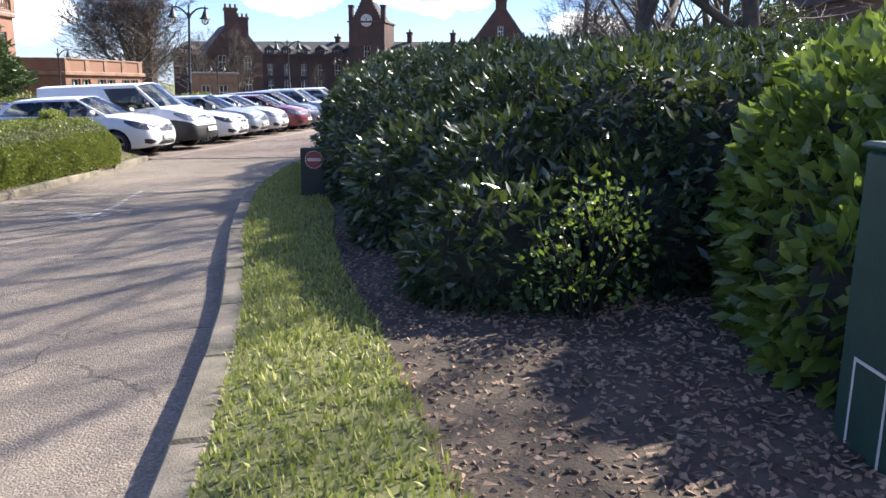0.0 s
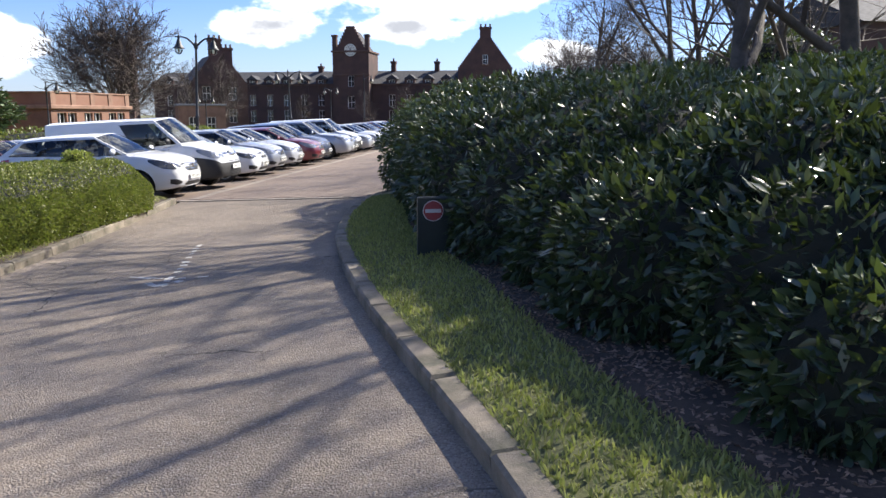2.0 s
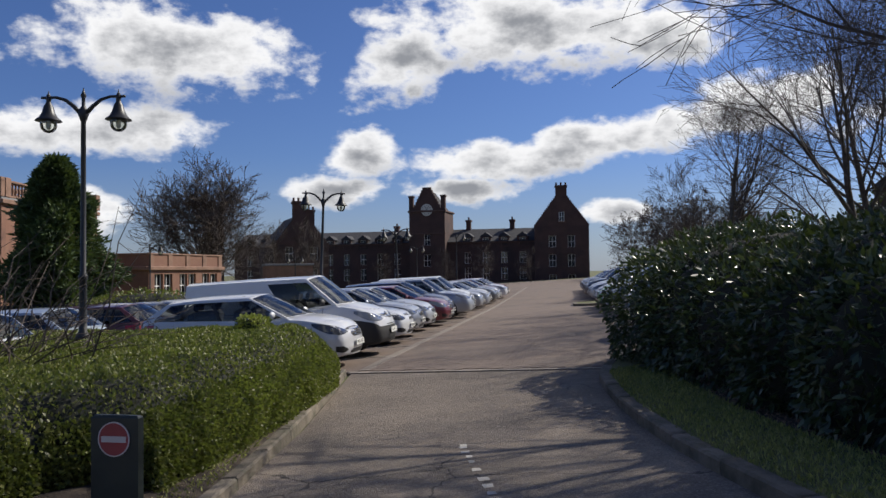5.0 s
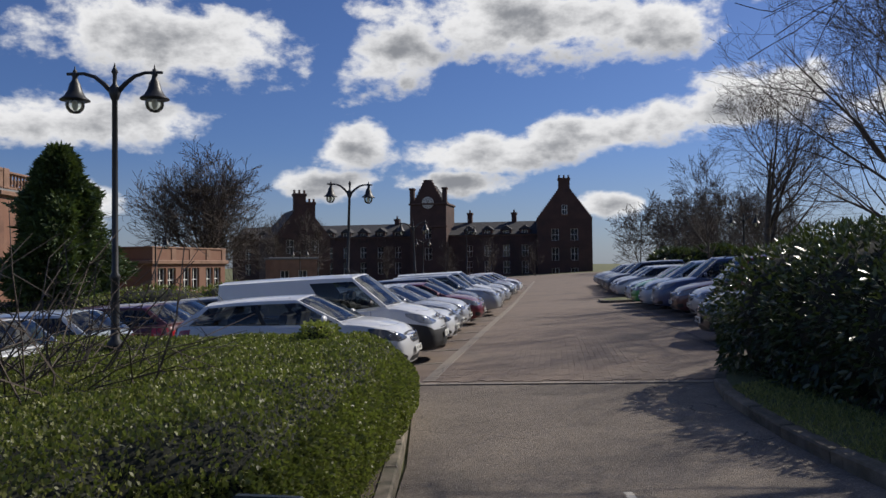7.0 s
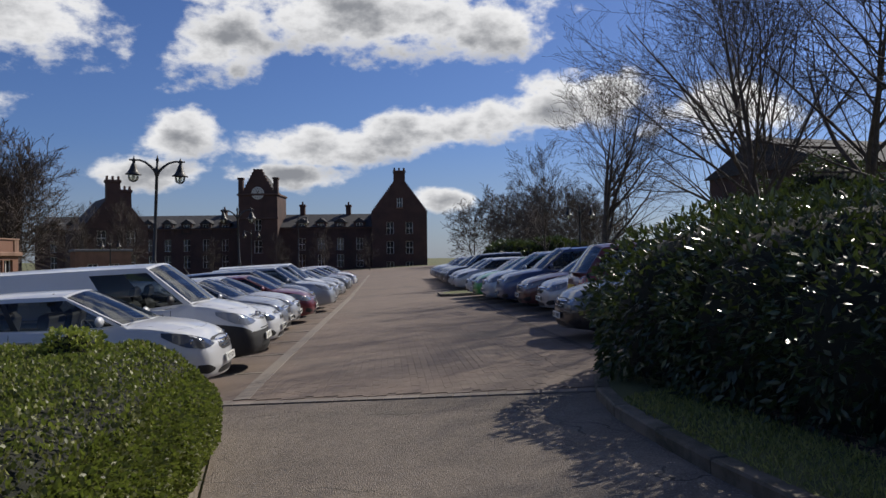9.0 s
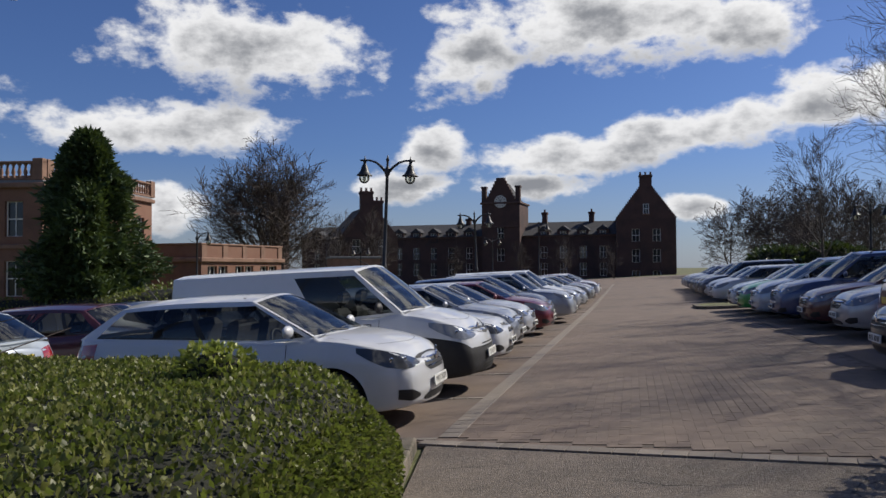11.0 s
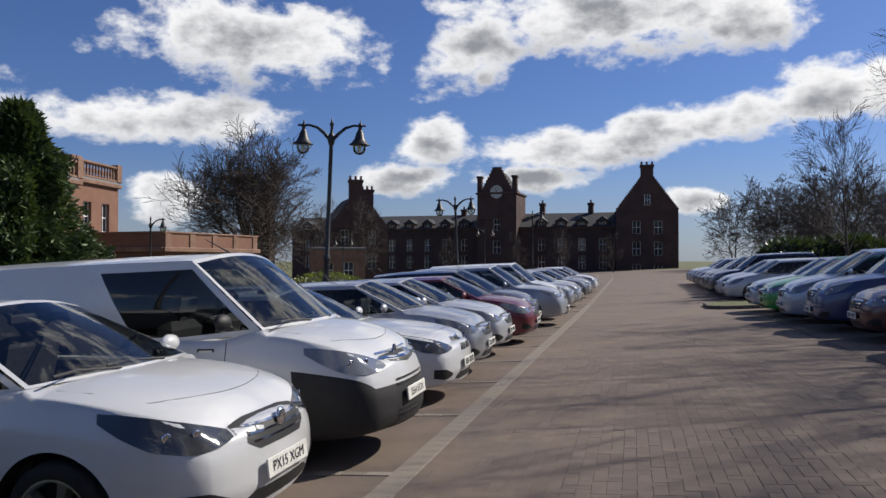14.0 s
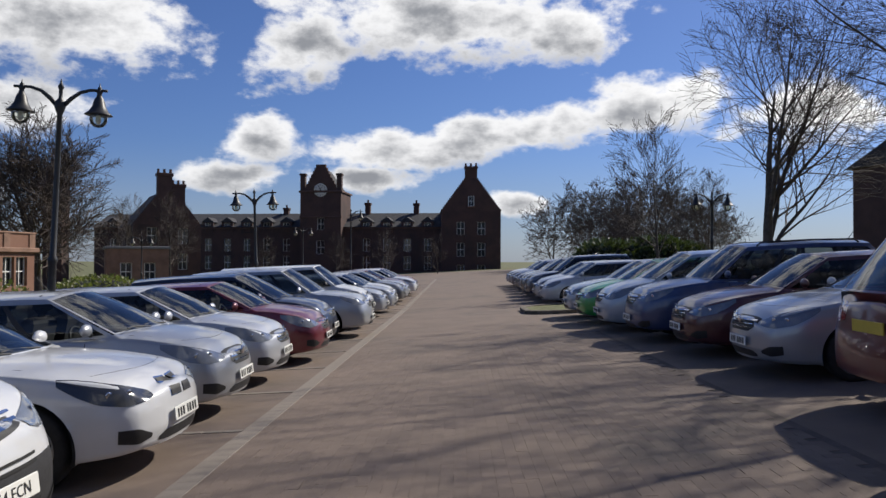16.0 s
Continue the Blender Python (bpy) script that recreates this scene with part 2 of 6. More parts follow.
M_KERB = material("kerb_stone", (0.185, 0.155, 0.12), 0.92, vary=0.5, scale=4, fine=90, bump=0.6, dark=(0.085, 0.078, 0.055), per=0.18, stain=(0.07, 0.07, 0.045), stain_scale=2.2)
M_ROADPAINT = material("road_paint", (0.5, 0.47, 0.42), 0.8, vary=0.5, scale=9, fine=70, bump=0.5, dark=(0.3, 0.28, 0.25))
M_GROUND = material("turf", (0.12, 0.125, 0.045), 0.95, vary=0.4, scale=1.4, fine=70, bump=0.8, dark=(0.07, 0.075, 0.03))
M_SOIL = material("soil", (0.065, 0.048, 0.034), 0.95, vary=0.5, scale=5, fine=60, bump=0.9)
M_CHIP = material("bark_chip", (0.25, 0.165, 0.11), 0.9, vary=0.4, scale=20, fine=150, bump=0.4, dark=(0.12, 0.08, 0.055), island=0.45)
M_GRASS = leaf_material("grass_blade", (0.15, 0.165, 0.045), (0.31, 0.305, 0.1), 0.55, 0.3)
M_RHODO = leaf_material("rhododendron_leaf", (0.018, 0.03, 0.015), (0.042, 0.064, 0.027), 0.30, 0.10)
M_LAUREL = leaf_material("laurel_leaf", (0.05, 0.09, 0.02), (0.14, 0.19, 0.04), 0.3, 0.38)
M_BOX = leaf_material("box_leaf", (0.055, 0.066, 0.015), (0.145, 0.15, 0.034), 0.5, 0.3)
M_GOLD = leaf_material("golden_leaf", (0.14, 0.16, 0.03), (0.27, 0.29, 0.06), 0.45, 0.3)
M_CONIFER = leaf_material("conifer_needles", (0.02, 0.04, 0.014), (0.06, 0.095, 0.032), 0.6, 0.1)
# Near-black: the shade between leaves is put into this colour.
M_SHRUB_SHADE = material("shrub_shaded_inside", (0.018, 0.02, 0.012), 0.95, vary=0.5, scale=5, fine=30, bump=0.8)
M_BARK = material("bark", (0.10, 0.082, 0.066), 0.92, vary=0.5, scale=5, fine=45, bump=1.0, dark=(0.055, 0.047, 0.04))
M_TWIG = material("twig", (0.085, 0.066, 0.055), 0.9, vary=0.3, scale=5, fine=45, bump=0.3)
M_SANDSTONE = material("red_sandstone", (0.215, 0.112, 0.074), 0.9, vary=0.35, scale=0.8, fine=14, bump=0.5, dark=(0.18, 0.085, 0.056), stain=(0.13, 0.07, 0.05), stain_scale=0.25, per=0.06)
# Dark sandstone and its dressings, with the shade of backlit walls added in the colour.
M_STONE_SHADED = material("shaded_red_sandstone", (0.082, 0.045, 0.038), 0.92, vary=0.4, scale=0.7, fine=14, bump=0.5, dark=(0.055, 0.034, 0.031), stain=(0.042, 0.03, 0.028), stain_scale=0.2, per=0.06)
M_TRIM_SHADED = material("shaded_dressing", (0.11, 0.064, 0.052), 0.9, vary=0.3, scale=1.5, fine=20, bump=0.4)
M_SANDTRIM = material("sandstone_dressing", (0.24, 0.14, 0.096), 0.88, vary=0.3, scale=1.5, fine=20, bump=0.4)
M_SLATE = material("slate", (0.05, 0.05, 0.056), 0.92, vary=0.4, scale=3, fine=12, bump=0.5)
M_WHITEWOOD = material("white_frame", (0.72, 0.71, 0.68), 0.6, vary=0.12, scale=4, fine=30, bump=0.1)
M_PANE = material("window_pane", (0.02, 0.023, 0.028), 0.08, vary=0.2, scale=0.8, fine=4, bump=0.02)
M_IRON = material("black_iron", (0.017, 0.018, 0.02), 0.45, vary=0.3, scale=8, fine=60, bump=0.2)
M_LAMPGLASS = glass("lamp_glass", (0.86, 0.88, 0.84), 0.08)
M_LAMPBULB = material("lamp_bulb", (0.75, 0.73, 0.62), 0.4, vary=0.05, bump=0)
M_GREENPLATE = material("dark_green_board", (0.012, 0.02, 0.018), 0.5, vary=0.3, scale=6, fine=50, bump=0.1)
M_CABINET = material("green_cabinet", (0.012, 0.045, 0.034), 0.5, vary=0.25, scale=4, fine=60, bump=0.15)
M_SIGNRED = material("sign_red", (0.25, 0.035, 0.04), 0.5, vary=0.15, scale=10, fine=80, bump=0.05)
M_SIGNWHITE = material("sign_white", (0.5, 0.47, 0.46), 0.5, vary=0.1, scale=10, fine=80, bump=0.05)
M_LEAD = material("lead_grey", (0.2, 0.2, 0.2), 0.7, vary=0.2, bump=0.2)
M_CLOCKFACE = material("clock_face", (0.6, 0.58, 0.52), 0.6, vary=0.15, bump=0.05)
M_DRYLEAF = leaf_material("dry_beech_leaf", (0.11, 0.06, 0.03), (0.2, 0.12, 0.06), 0.6, 0.2)

# ---- building blocks ----
SLOPE, AXIS_X = radians(3.0), -4.0        # the site falls to the west
tilt_m = Matrix.Translation((AXIS_X, 0, 0)) @ Matrix.Rotation(-SLOPE, 4, "Y") @ Matrix.Translation((-AXIS_X, 0, 0))


def fall(y):
    """The car park falls gently away along its length."""
    return 0.012 * min(max(0.0, y - 19.0), 26.0)


def rise(x):
    """Height of the sloping site at x; level beyond its two sides."""
    d = x - AXIS_X
    lim, ease = 13.0, 9.0
    if abs(d) > lim:
        extra = abs(d) - lim
        d = math.copysign(lim + ease * (1 - math.exp(-extra / ease)), d)
    return d * math.tan(SLOPE)


def put(x, y, h=0.0):
    """The world place of a point h above the site's plane."""
    return tilt_m @ Vector((x, y, h))


def on_slope(x, y, h=0.0, rz=0.0):
    return tilt_m @ pose(x, y, h, 0, 0, rz)


def upright(x, y, h=0.0, rz=0.0):
    return pose(x, y, rise(x) - fall(y) + h, 0, 0, rz)


PARK_A = math.degrees(math.atan(0.122))    # the car park's axis, from +y towards +x
park_m = pose(-6.05, 17.6, 0, 0, 0, -PARK_A)


def park(w, v, h=0.0, rz=0.0):
    """A pose on the car park: w across it, v along it."""
    m = tilt_m @ park_m @ pose(w, v, h, 0, 0, rz)
    m.translation.z -= fall(m.translation.y)
    return m


def mesh_of(name, verts, faces, mat, smooth=False):
    me = bpy.data.meshes.new(name)
    me.from_pydata([tuple(v) for v in verts], [], faces)
    if isinstance(mat, (list, tuple)):
        for one in mat:
            me.materials.append(one)
    else:
        me.materials.append(mat)
    if smooth:
        me.polygons.foreach_set("use_smooth", [True] * len(me.polygons))
    me.update()
    return me


def part(name, data, parent=None, label="", m=None, category="", group="", kind=""):
    ob = new(name, data)
    if m is not None:
        ob.matrix_basis = m
    if parent is not None:
        ob.parent = parent
    return tagged(ob, label, category, group, kind)


def thing(name, m, label, category, group=""):
    ob = new(name)
    ob.empty_display_size = 0.2
    ob.matrix_basis = m
    return tagged(ob, label, category, group)


class Build:
    """Vertices and faces of one mesh, gathered piece by piece."""

    def __init__(self):
        self.v, self.f = [], []

    def add(self, verts, faces):
        k = len(self.v)
        self.v += [tuple(p) for p in verts]
        self.f += [tuple(i + k for i in f) for f in faces]
        return self

    def box(self, x0, y0, z0, x1, y1, z1, cut=0.0, m=None):
        c = min(cut, 0.49 * min(abs(x1 - x0), abs(y1 - y0), abs(z1 - z0)))
        if c <= 0:
            vs = [(x, y, z) for z in (z0, z1) for y in (y0, y1) for x in (x0, x1)]
            fs = [(0, 2, 3, 1), (4, 5, 7, 6), (0, 1, 5, 4), (2, 6, 7, 3), (0, 4, 6, 2), (1, 3, 7, 5)]
        else:
            vs = []
            for z, i in ((z0, c), (z0 + c, 0), (z1 - c, 0), (z1, c)):
                vs += [(x0 + i, y0 + i, z), (x1 - i, y0 + i, z), (x1 - i, y1 - i, z), (x0 + i, y1 - i, z)]
            fs = [(3, 2, 1, 0), (12, 13, 14, 15)]
            for r in range(3):
                for i in range(4):
                    j = (i + 1) % 4
                    fs.append((r * 4 + i, r * 4 + j, r * 4 + 4 + j, r * 4 + 4 + i))
        if m is not None:
            vs = [m @ Vector(p) for p in vs]
        return self.add(vs, fs)

    def lathe(self, rings, sides=14, m=None, caps=True):
        """rings: (radius, z) from below upwards."""
        vs, fs = [], []
        for r, z in rings:
            vs += [(r * math.cos(2 * math.pi * i / sides), r * math.sin(2 * math.pi * i / sides), z) for i in range(sides)]
        for k in range(len(rings) - 1):
            for i in range(sides):
                j = (i + 1) % sides
                fs.append((k * sides + i, k * sides + j, (k + 1) * sides + j, (k + 1) * sides + i))
        if caps:
            fs += [tuple(range(sides))[::-1], tuple(range((len(rings) - 1) * sides, len(rings) * sides))]
        if m is not None:
            vs = [m @ Vector(p) for p in vs]
        return self.add(vs, fs)

    def tube(self, pts, radii, sides=6, caps=True):
        pts = [Vector(p) for p in pts]
        vs, fs = [], []
        side = None
        for i, p in enumerate(pts):
            d = (pts[min(i + 1, len(pts) - 1)] - pts[max(i - 1, 0)]).normalized()
            if side is None:
                side = d.cross(Vector((0, 0, 1)) if abs(d.z) < 0.9 else Vector((1, 0, 0))).normalized()
            side = (side - d * side.dot(d)).normalized()
            up = d.cross(side)
            r = radii[i] if not isinstance(radii, (int, float)) else radii
            vs += [p + (side * math.cos(2 * math.pi * k / sides) + up * math.sin(2 * math.pi * k / sides)) * r for k in range(sides)]
        for i in range(len(pts) - 1):
            for k in range(sides):
                j = (k + 1) % sides
                fs.append((i * sides + k, i * sides + j, (i + 1) * sides + j, (i + 1) * sides + k))
        if caps:
            fs += [tuple(range(sides))[::-1], tuple(range((len(pts) - 1) * sides, len(pts) * sides))]
        return self.add(vs, fs)

    def mesh(self, name, mat, smooth=False):
        return mesh_of(name, self.v, self.f, mat, smooth)


def offset_line(pts, d):
    """A polyline moved d to its right-hand side."""
    out = []
    for i, p in enumerate(pts):
        a, b = Vector(pts[max(i - 1, 0)]), Vector(pts[min(i + 1, len(pts) - 1)])
        t = (b - a).normalized()
        out.append((p[0] + t.y * d, p[1] - t.x * d))
    return out


def spline(pts, step):
    """A smooth polyline through pts with about the given step."""
    out = []
    for i in range(len(pts) - 1):
        p0, p1, p2, p3 = (Vector(pts[min(max(k, 0), len(pts) - 1)]) for k in (i - 1, i, i + 1, i + 2))
        count = max(1, round((p2 - p1).length / step))
        for k in range(count):
            t = k / count
            out.append(tuple(0.5 * (2 * p1 + (p2 - p0) * t + (2 * p0 - 5 * p1 + 4 * p2 - p3) * t * t + (3 * p1 - p0 - 3 * p2 + p3) * t ** 3)))
    out.append(tuple(pts[-1]))
    return out


def sheet_between(a, b, h, rows=4):
    """A sheet between two polylines of equal length; h: its height over the site, or a function of the way across."""
    verts, faces = [], []
    for p, q in zip(a, b):
        for k in range(rows + 1):
            f = k / rows
            x, y = p[0] + (q[0] - p[0]) * f, p[1] + (q[1] - p[1]) * f
            hh = h(f) if callable(h) else h
            verts.append((x, y, rise(x) + hh))
    for i in range(len(a) - 1):
        for k in range(rows):
            o = i * (rows + 1) + k
            faces.append((o, o + 1, o + rows + 2, o + rows + 1))
    return verts, faces


# ---- the ground ----
KERB_R = spline([(-0.2, -6.0), (-0.35, -2.0), (-0.62, 0.5), (-0.85, 2.2), (-1.14, 4.0), (-1.4, 5.2), (-1.72, 6.5), (-1.98, 7.7), (-2.28, 9.4), (-2.48, 11.0), (-2.53, 12.6), (-2.48, 13.8), (-2.4, 14.8), (-2.2, 15.7), (-1.85, 16.6), (-1.2, 17.5), (-0.2, 18.2), (6.0, 18.6)], 0.3)
KERB_L = spline([(-26.0, 3.0), (-14.0, 5.2), (-9.0, 6.7), (-7.0, 7.35), (-6.4, 7.8), (-6.15, 8.6), (-6.06, 10.2), (-6.08, 12.6), (-6.16, 15.0), (-6.3, 17.3)], 0.3)


def grid_ground():
    xs = [-900, -500, -250, -120, -70, -45] + [-35 + 1.5 * i for i in range(41)] + [35, 50, 80, 150, 300, 600, 900]
    ys = [-600, -250, -100, -40, -15, 0, 10, 19, 32, 45, 70, 110, 160, 250, 500, 1000, 2500]
    vs = [(x, y, rise(x) - fall(y) - 0.03) for y in ys for x in xs]
    fs = [(j * len(xs) + i, j * len(xs) + i + 1, (j + 1) * len(xs) + i + 1, (j + 1) * len(xs) + i) for j in range(len(ys) - 1) for i in range(len(xs) - 1)]
    return mesh_of("ground", vs, fs, M_GROUND, True)


part("ground", grid_ground(), label="rough winter turf over gently sloping ground", category="ground", kind="structure")

# The entrance road of worn asphalt.
road = Build()
road.add(*sheet_between([(-40.0, y) for y in (-14, -8, -3, 1.4, 2.6, 4.6)], [(x, y) for x, y in ((-0.1, -14), (-0.2, -8), (-0.3, -3), (-0.7, 1.4), (-0.9, 2.6), (-1.25, 4.6))], 0.0, 30))
road.add(*sheet_between([(-40.0, 4.6), (-9.2, 6.6), (-6.9, 7.38), (-6.1, 8.6), (-6.04, 12.6), (-6.14, 15.0), (-6.28, 18.6)],
                        [(-1.25, 4.6), (-1.74, 6.6), (-1.9, 7.38), (-2.13, 8.6), (-2.5, 12.6), (-2.2, 14.55), (-0.9, 16.9)], 0.0, 12))
part("road", road.mesh("road", M_ASPHALT), label="worn grey-brown asphalt entrance road with cracks", category="road", kind="structure")

# The car park's bed, on which the pavers lie.
bed = Build()
vs, fs = [], []
ws, vv = [-12.5 + 1.25 * i for i in range(20)], [-0.6 + 2.4 * i for i in range(42)]
for v in vv:
    for w in ws:
        front = -0.12 - 0.2 * max(0.0, min(4.2, w + 0.15)) if v == -0.6 else v
        p = park_m @ Vector((w, front, 0))
        vs.append((p.x, p.y, rise(p.x) - fall(p.y) + 0.006))
fs = [(j * len(ws) + i, j * len(ws) + i + 1, (j + 1) * len(ws) + i + 1, (j + 1) * len(ws) + i) for j in range(len(vv) - 1) for i in range(len(ws) - 1)]
PARK_BED = part("pavement", mesh_of("pavement", vs, fs, M_PAVER), label="brownish block paving of the car park", category="pavement", kind="structure")

# Verges behind the kerbs.
back_r = offset_line(KERB_R, 0.135)
MULCH = spline([(1.1, -6.0), (0.9, -2.0), (0.45, 0.5), (0.1, 2.2), (-0.1, 3.1), (-0.25, 3.8), (-0.55, 5.0), (-0.8, 6.4), (-1.06, 8.2), (-1.4, 9.8), (-1.6, 11.2), (-1.62, 12.6), (-1.6, 13.8), (-1.55, 14.8), (-1.4, 15.7), (-1.1, 16.4), (-0.6, 17.1), (0.2, 17.6), (6.0, 18.0)], 0.3)
resample = lambda line, count: [tuple(np.interp(k / (count - 1), np.linspace(0, 1, len(line)), [p[i] for p in line]) for i in (0, 1)) for k in range(count)]
VERGE_A, VERGE_B = resample(back_r, 60), resample(MULCH, 60)
part("verge", mesh_of("verge", *sheet_between(VERGE_A, VERGE_B, lambda f: 0.112 + 0.03 * min(1.0, f * 4), 4), M_GROUND, True), label="mown grass strip behind the stone kerb", category="verge", kind="structure")
far_b = [(max(p[0] + 3.0, 9.0), p[1]) for p in VERGE_B]
part("planting_bed", mesh_of("planting_bed", *sheet_between(VERGE_B, far_b, lambda f: 0.125 + 0.1 * f, 6), M_SOIL, True), label="dark soil bed under the shrubs", category="bed", kind="structure")
back_l = offset_line(KERB_L, -0.14)
left_in = [(min(p[0] - 0.5, -12.0), min(p[1] + 1.0, 18.0)) if p[1] > 7.0 else (p[0], p[1] + 9.0) for p in back_l]
part("planting_bed", mesh_of("planting_bed", *sheet_between(back_l, left_in, lambda f: 0.08 + 0.2 * min(1, f * 8), 16), M_SOIL, True), label="mossy soil bed round the clipped hedge", category="bed", kind="structure")


def kerb_stones(name, line, width, top, length, seed, label):
    """A kerb of stones laid end to end, each its own piece."""
    rnd = random.Random(seed)
    root = thing(name, Matrix(), label, "kerb")
    root["kind"] = "structure"
    run, out = 0.0, []
    i = 0
    pts = [Vector(p) for p in line]
    total = sum((pts[k + 1] - pts[k]).length for k in range(len(pts) - 1))
    cum = [0.0]
    for k in range(len(pts) - 1):
        cum.append(cum[-1] + (pts[k + 1] - pts[k]).length)
    at = lambda s: Vector((np.interp(s, cum, [p.x for p in pts]), np.interp(s, cum, [p.y for p in pts])))
    s = 0.0
    while s < total - 0.3:
        n_len = length * rnd.uniform(0.85, 1.15)
        a, b = at(s), at(min(s + n_len, total))
        d = b - a
        rz = math.degrees(math.atan2(d.y, d.x))
        bl = Build().box(0.004, -width / 2, -0.1, d.length - 0.006, width / 2, top + rnd.uniform(-0.006, 0.006), 0.018)
        part("kerb_stone", bl.mesh("kerb_stone", M_KERB), root, m=tilt_m @ pose(a.x, a.y, 0, rnd.uniform(-0.8, 0.8), 0, rz))
        s += n_len
    return root


kerb_stones("kerb", offset_line(KERB_R, 0.08), 0.16, 0.118, 0.9, 3, "weathered stone kerb beside the grass verge")
kerb_stones("kerb", offset_line(KERB_L, -0.08), 0.14, 0.10, 0.9, 4, "low worn stone kerb in front of the hedge")

# ---- buildings ----


def sash_window(parent, x, z, w, h, y=0.0, rows=2, cols=2):
    """A sash window in a wall that faces -y, its frame a little way in."""
    win = part("window", Build().box(-w / 2, 0.05, 0, w / 2, 0.08, h).mesh("pane", M_PANE), parent, "dark sash window with a white frame", pose(x, y, z))
    fr = Build()
    for a, b in ((-w / 2, -w / 2 + 0.07), (w / 2 - 0.07, w / 2)):
        fr.box(a, -0.0, 0, b, 0.05, h)
    for k in range(rows + 1):
        zz = h * k / rows
        fr.box(-w / 2 + 0.07, 0.0, max(0, zz - 0.035), w / 2 - 0.07, 0.045, min(h, zz + 0.035))
    if cols > 1:
        fr.box(-0.025, 0.005, 0.035, 0.025, 0.042, h - 0.035)
    part("window_frame", fr.mesh("window_frame", M_WHITEWOOD), win)
    part("window_sill", Build().box(-w / 2 - 0.12, -0.12, -0.18, w / 2 + 0.12, 0.05, 0, 0.02).mesh("window_sill", M_SANDTRIM), win)
    return win


def wall_with_holes(x0, x1, z0, z1, thick, holes):
    """A wall facing -y with rectangular openings (x, z, w, h) that go through it."""
    xs = sorted({x0, x1, *[round(x - w / 2, 3) for x, z, w, h in holes], *[round(x + w / 2, 3) for x, z, w, h in holes]})
    zs = sorted({z0, z1, *[round(z, 3) for x, z, w, h in holes], *[round(z + h, 3) for x, z, w, h in holes]})
    nx, nz = len(xs), len(zs)
    solid = [[not any(abs((xs[i] + xs[i + 1]) / 2 - x) < w / 2 and z < (zs[k] + zs[k + 1]) / 2 < z + h for x, z, w, h in holes) for k in range(nz - 1)] for i in range(nx - 1)]
    full = lambda i, k: 0 <= i < nx - 1 and 0 <= k < nz - 1 and solid[i][k]
    at = lambda i, k, back: (i * nz + k) * 2 + back
    b = Build()
    b.v = [(x, thick * back, z) for x in xs for z in zs for back in (0, 1)]
    for i in range(nx - 1):
        for k in range(nz - 1):
            if not solid[i][k]:
                continue
            b.f.append((at(i, k, 0), at(i + 1, k, 0), at(i + 1, k + 1, 0), at(i, k + 1, 0)))
            b.f.append((at(i, k, 1), at(i, k + 1, 1), at(i + 1, k + 1, 1), at(i + 1, k, 1)))
            for di, dk, p, q in ((-1, 0, (i, k), (i, k + 1)), (1, 0, (i + 1, k + 1), (i + 1, k)), (0, -1, (i + 1, k), (i, k)), (0, 1, (i, k + 1), (i + 1, k + 1))):
                if not full(i + di, k + dk):
                    b.f.append((at(*p, 0), at(*q, 0), at(*q, 1), at(*p, 1)))
    return b


def gable_prism(x0, x1, y0, y1, z0, z1):
    """A roof with its ridge along x."""
    ym = (y0 + y1) / 2
    vs = [(x0, y0, z0), (x1, y0, z0), (x1, y1, z0), (x0, y1, z0), (x0, ym, z1), (x1, ym, z1)]
    return vs, [(0, 1, 5, 4), (2, 3, 4, 5), (0, 4, 3), (1, 2, 5), (0, 3, 2, 1)]


def stepped_gable(cx, half, z0, z1, steps, thick, top_half):
    """A crow-stepped gable in one piece, facing -y."""
    left, right = [], []
    for i in range(steps):
        hw = half + (top_half - half) * i / steps
        za, zb = z0 + (z1 - z0) * i / steps, z0 + (z1 - z0) * (i + 1) / steps
        left += [(cx - hw, za), (cx - hw, zb)]
        right += [(cx + hw, za), (cx + hw, zb)]
    ring = right + left[::-1]
    count = len(ring)
    b = Build()
    b.v = [(x, 0.0, z) for x, z in ring] + [(x, thick, z) for x, z in ring]
    for y0 in (0, count):
        for i in range(steps):
            # One slab of each step, front and back.
            q = (y0 + 2 * i, y0 + 2 * i + 1, y0 + count - 2 - 2 * i, y0 + count - 1 - 2 * i)
            b.f.append(q if y0 == 0 else q[::-1])
    b.f += [(i, i + count, (i + 1) % count + count, (i + 1) % count) for i in range(count)]
    return b


def chimney(parent, x, y, z0, z1, w, d, pots=2):
    b = Build().box(x - w / 2, y - d / 2, z0, x + w / 2, y + d / 2, z1 - 0.35).box(x - w / 2 - 0.1, y - d / 2 - 0.1, z1 - 0.35, x + w / 2 + 0.1, y + d / 2 + 0.1, z1, 0.03)
    ch = part("chimney", b.mesh("chimney", M_STONE_SHADED), parent)
    for i in range(pots):
        px = x + (i - (pots - 1) / 2) * w * 0.42
        part("chimney_pot", Build().lathe([(0.16, z1), (0.13, z1 + 0.35), (0.16, z1 + 0.45)], 8, Matrix.Translation((px, y, 0))).mesh("chimney_pot", M_TRIM_SHADED), ch)


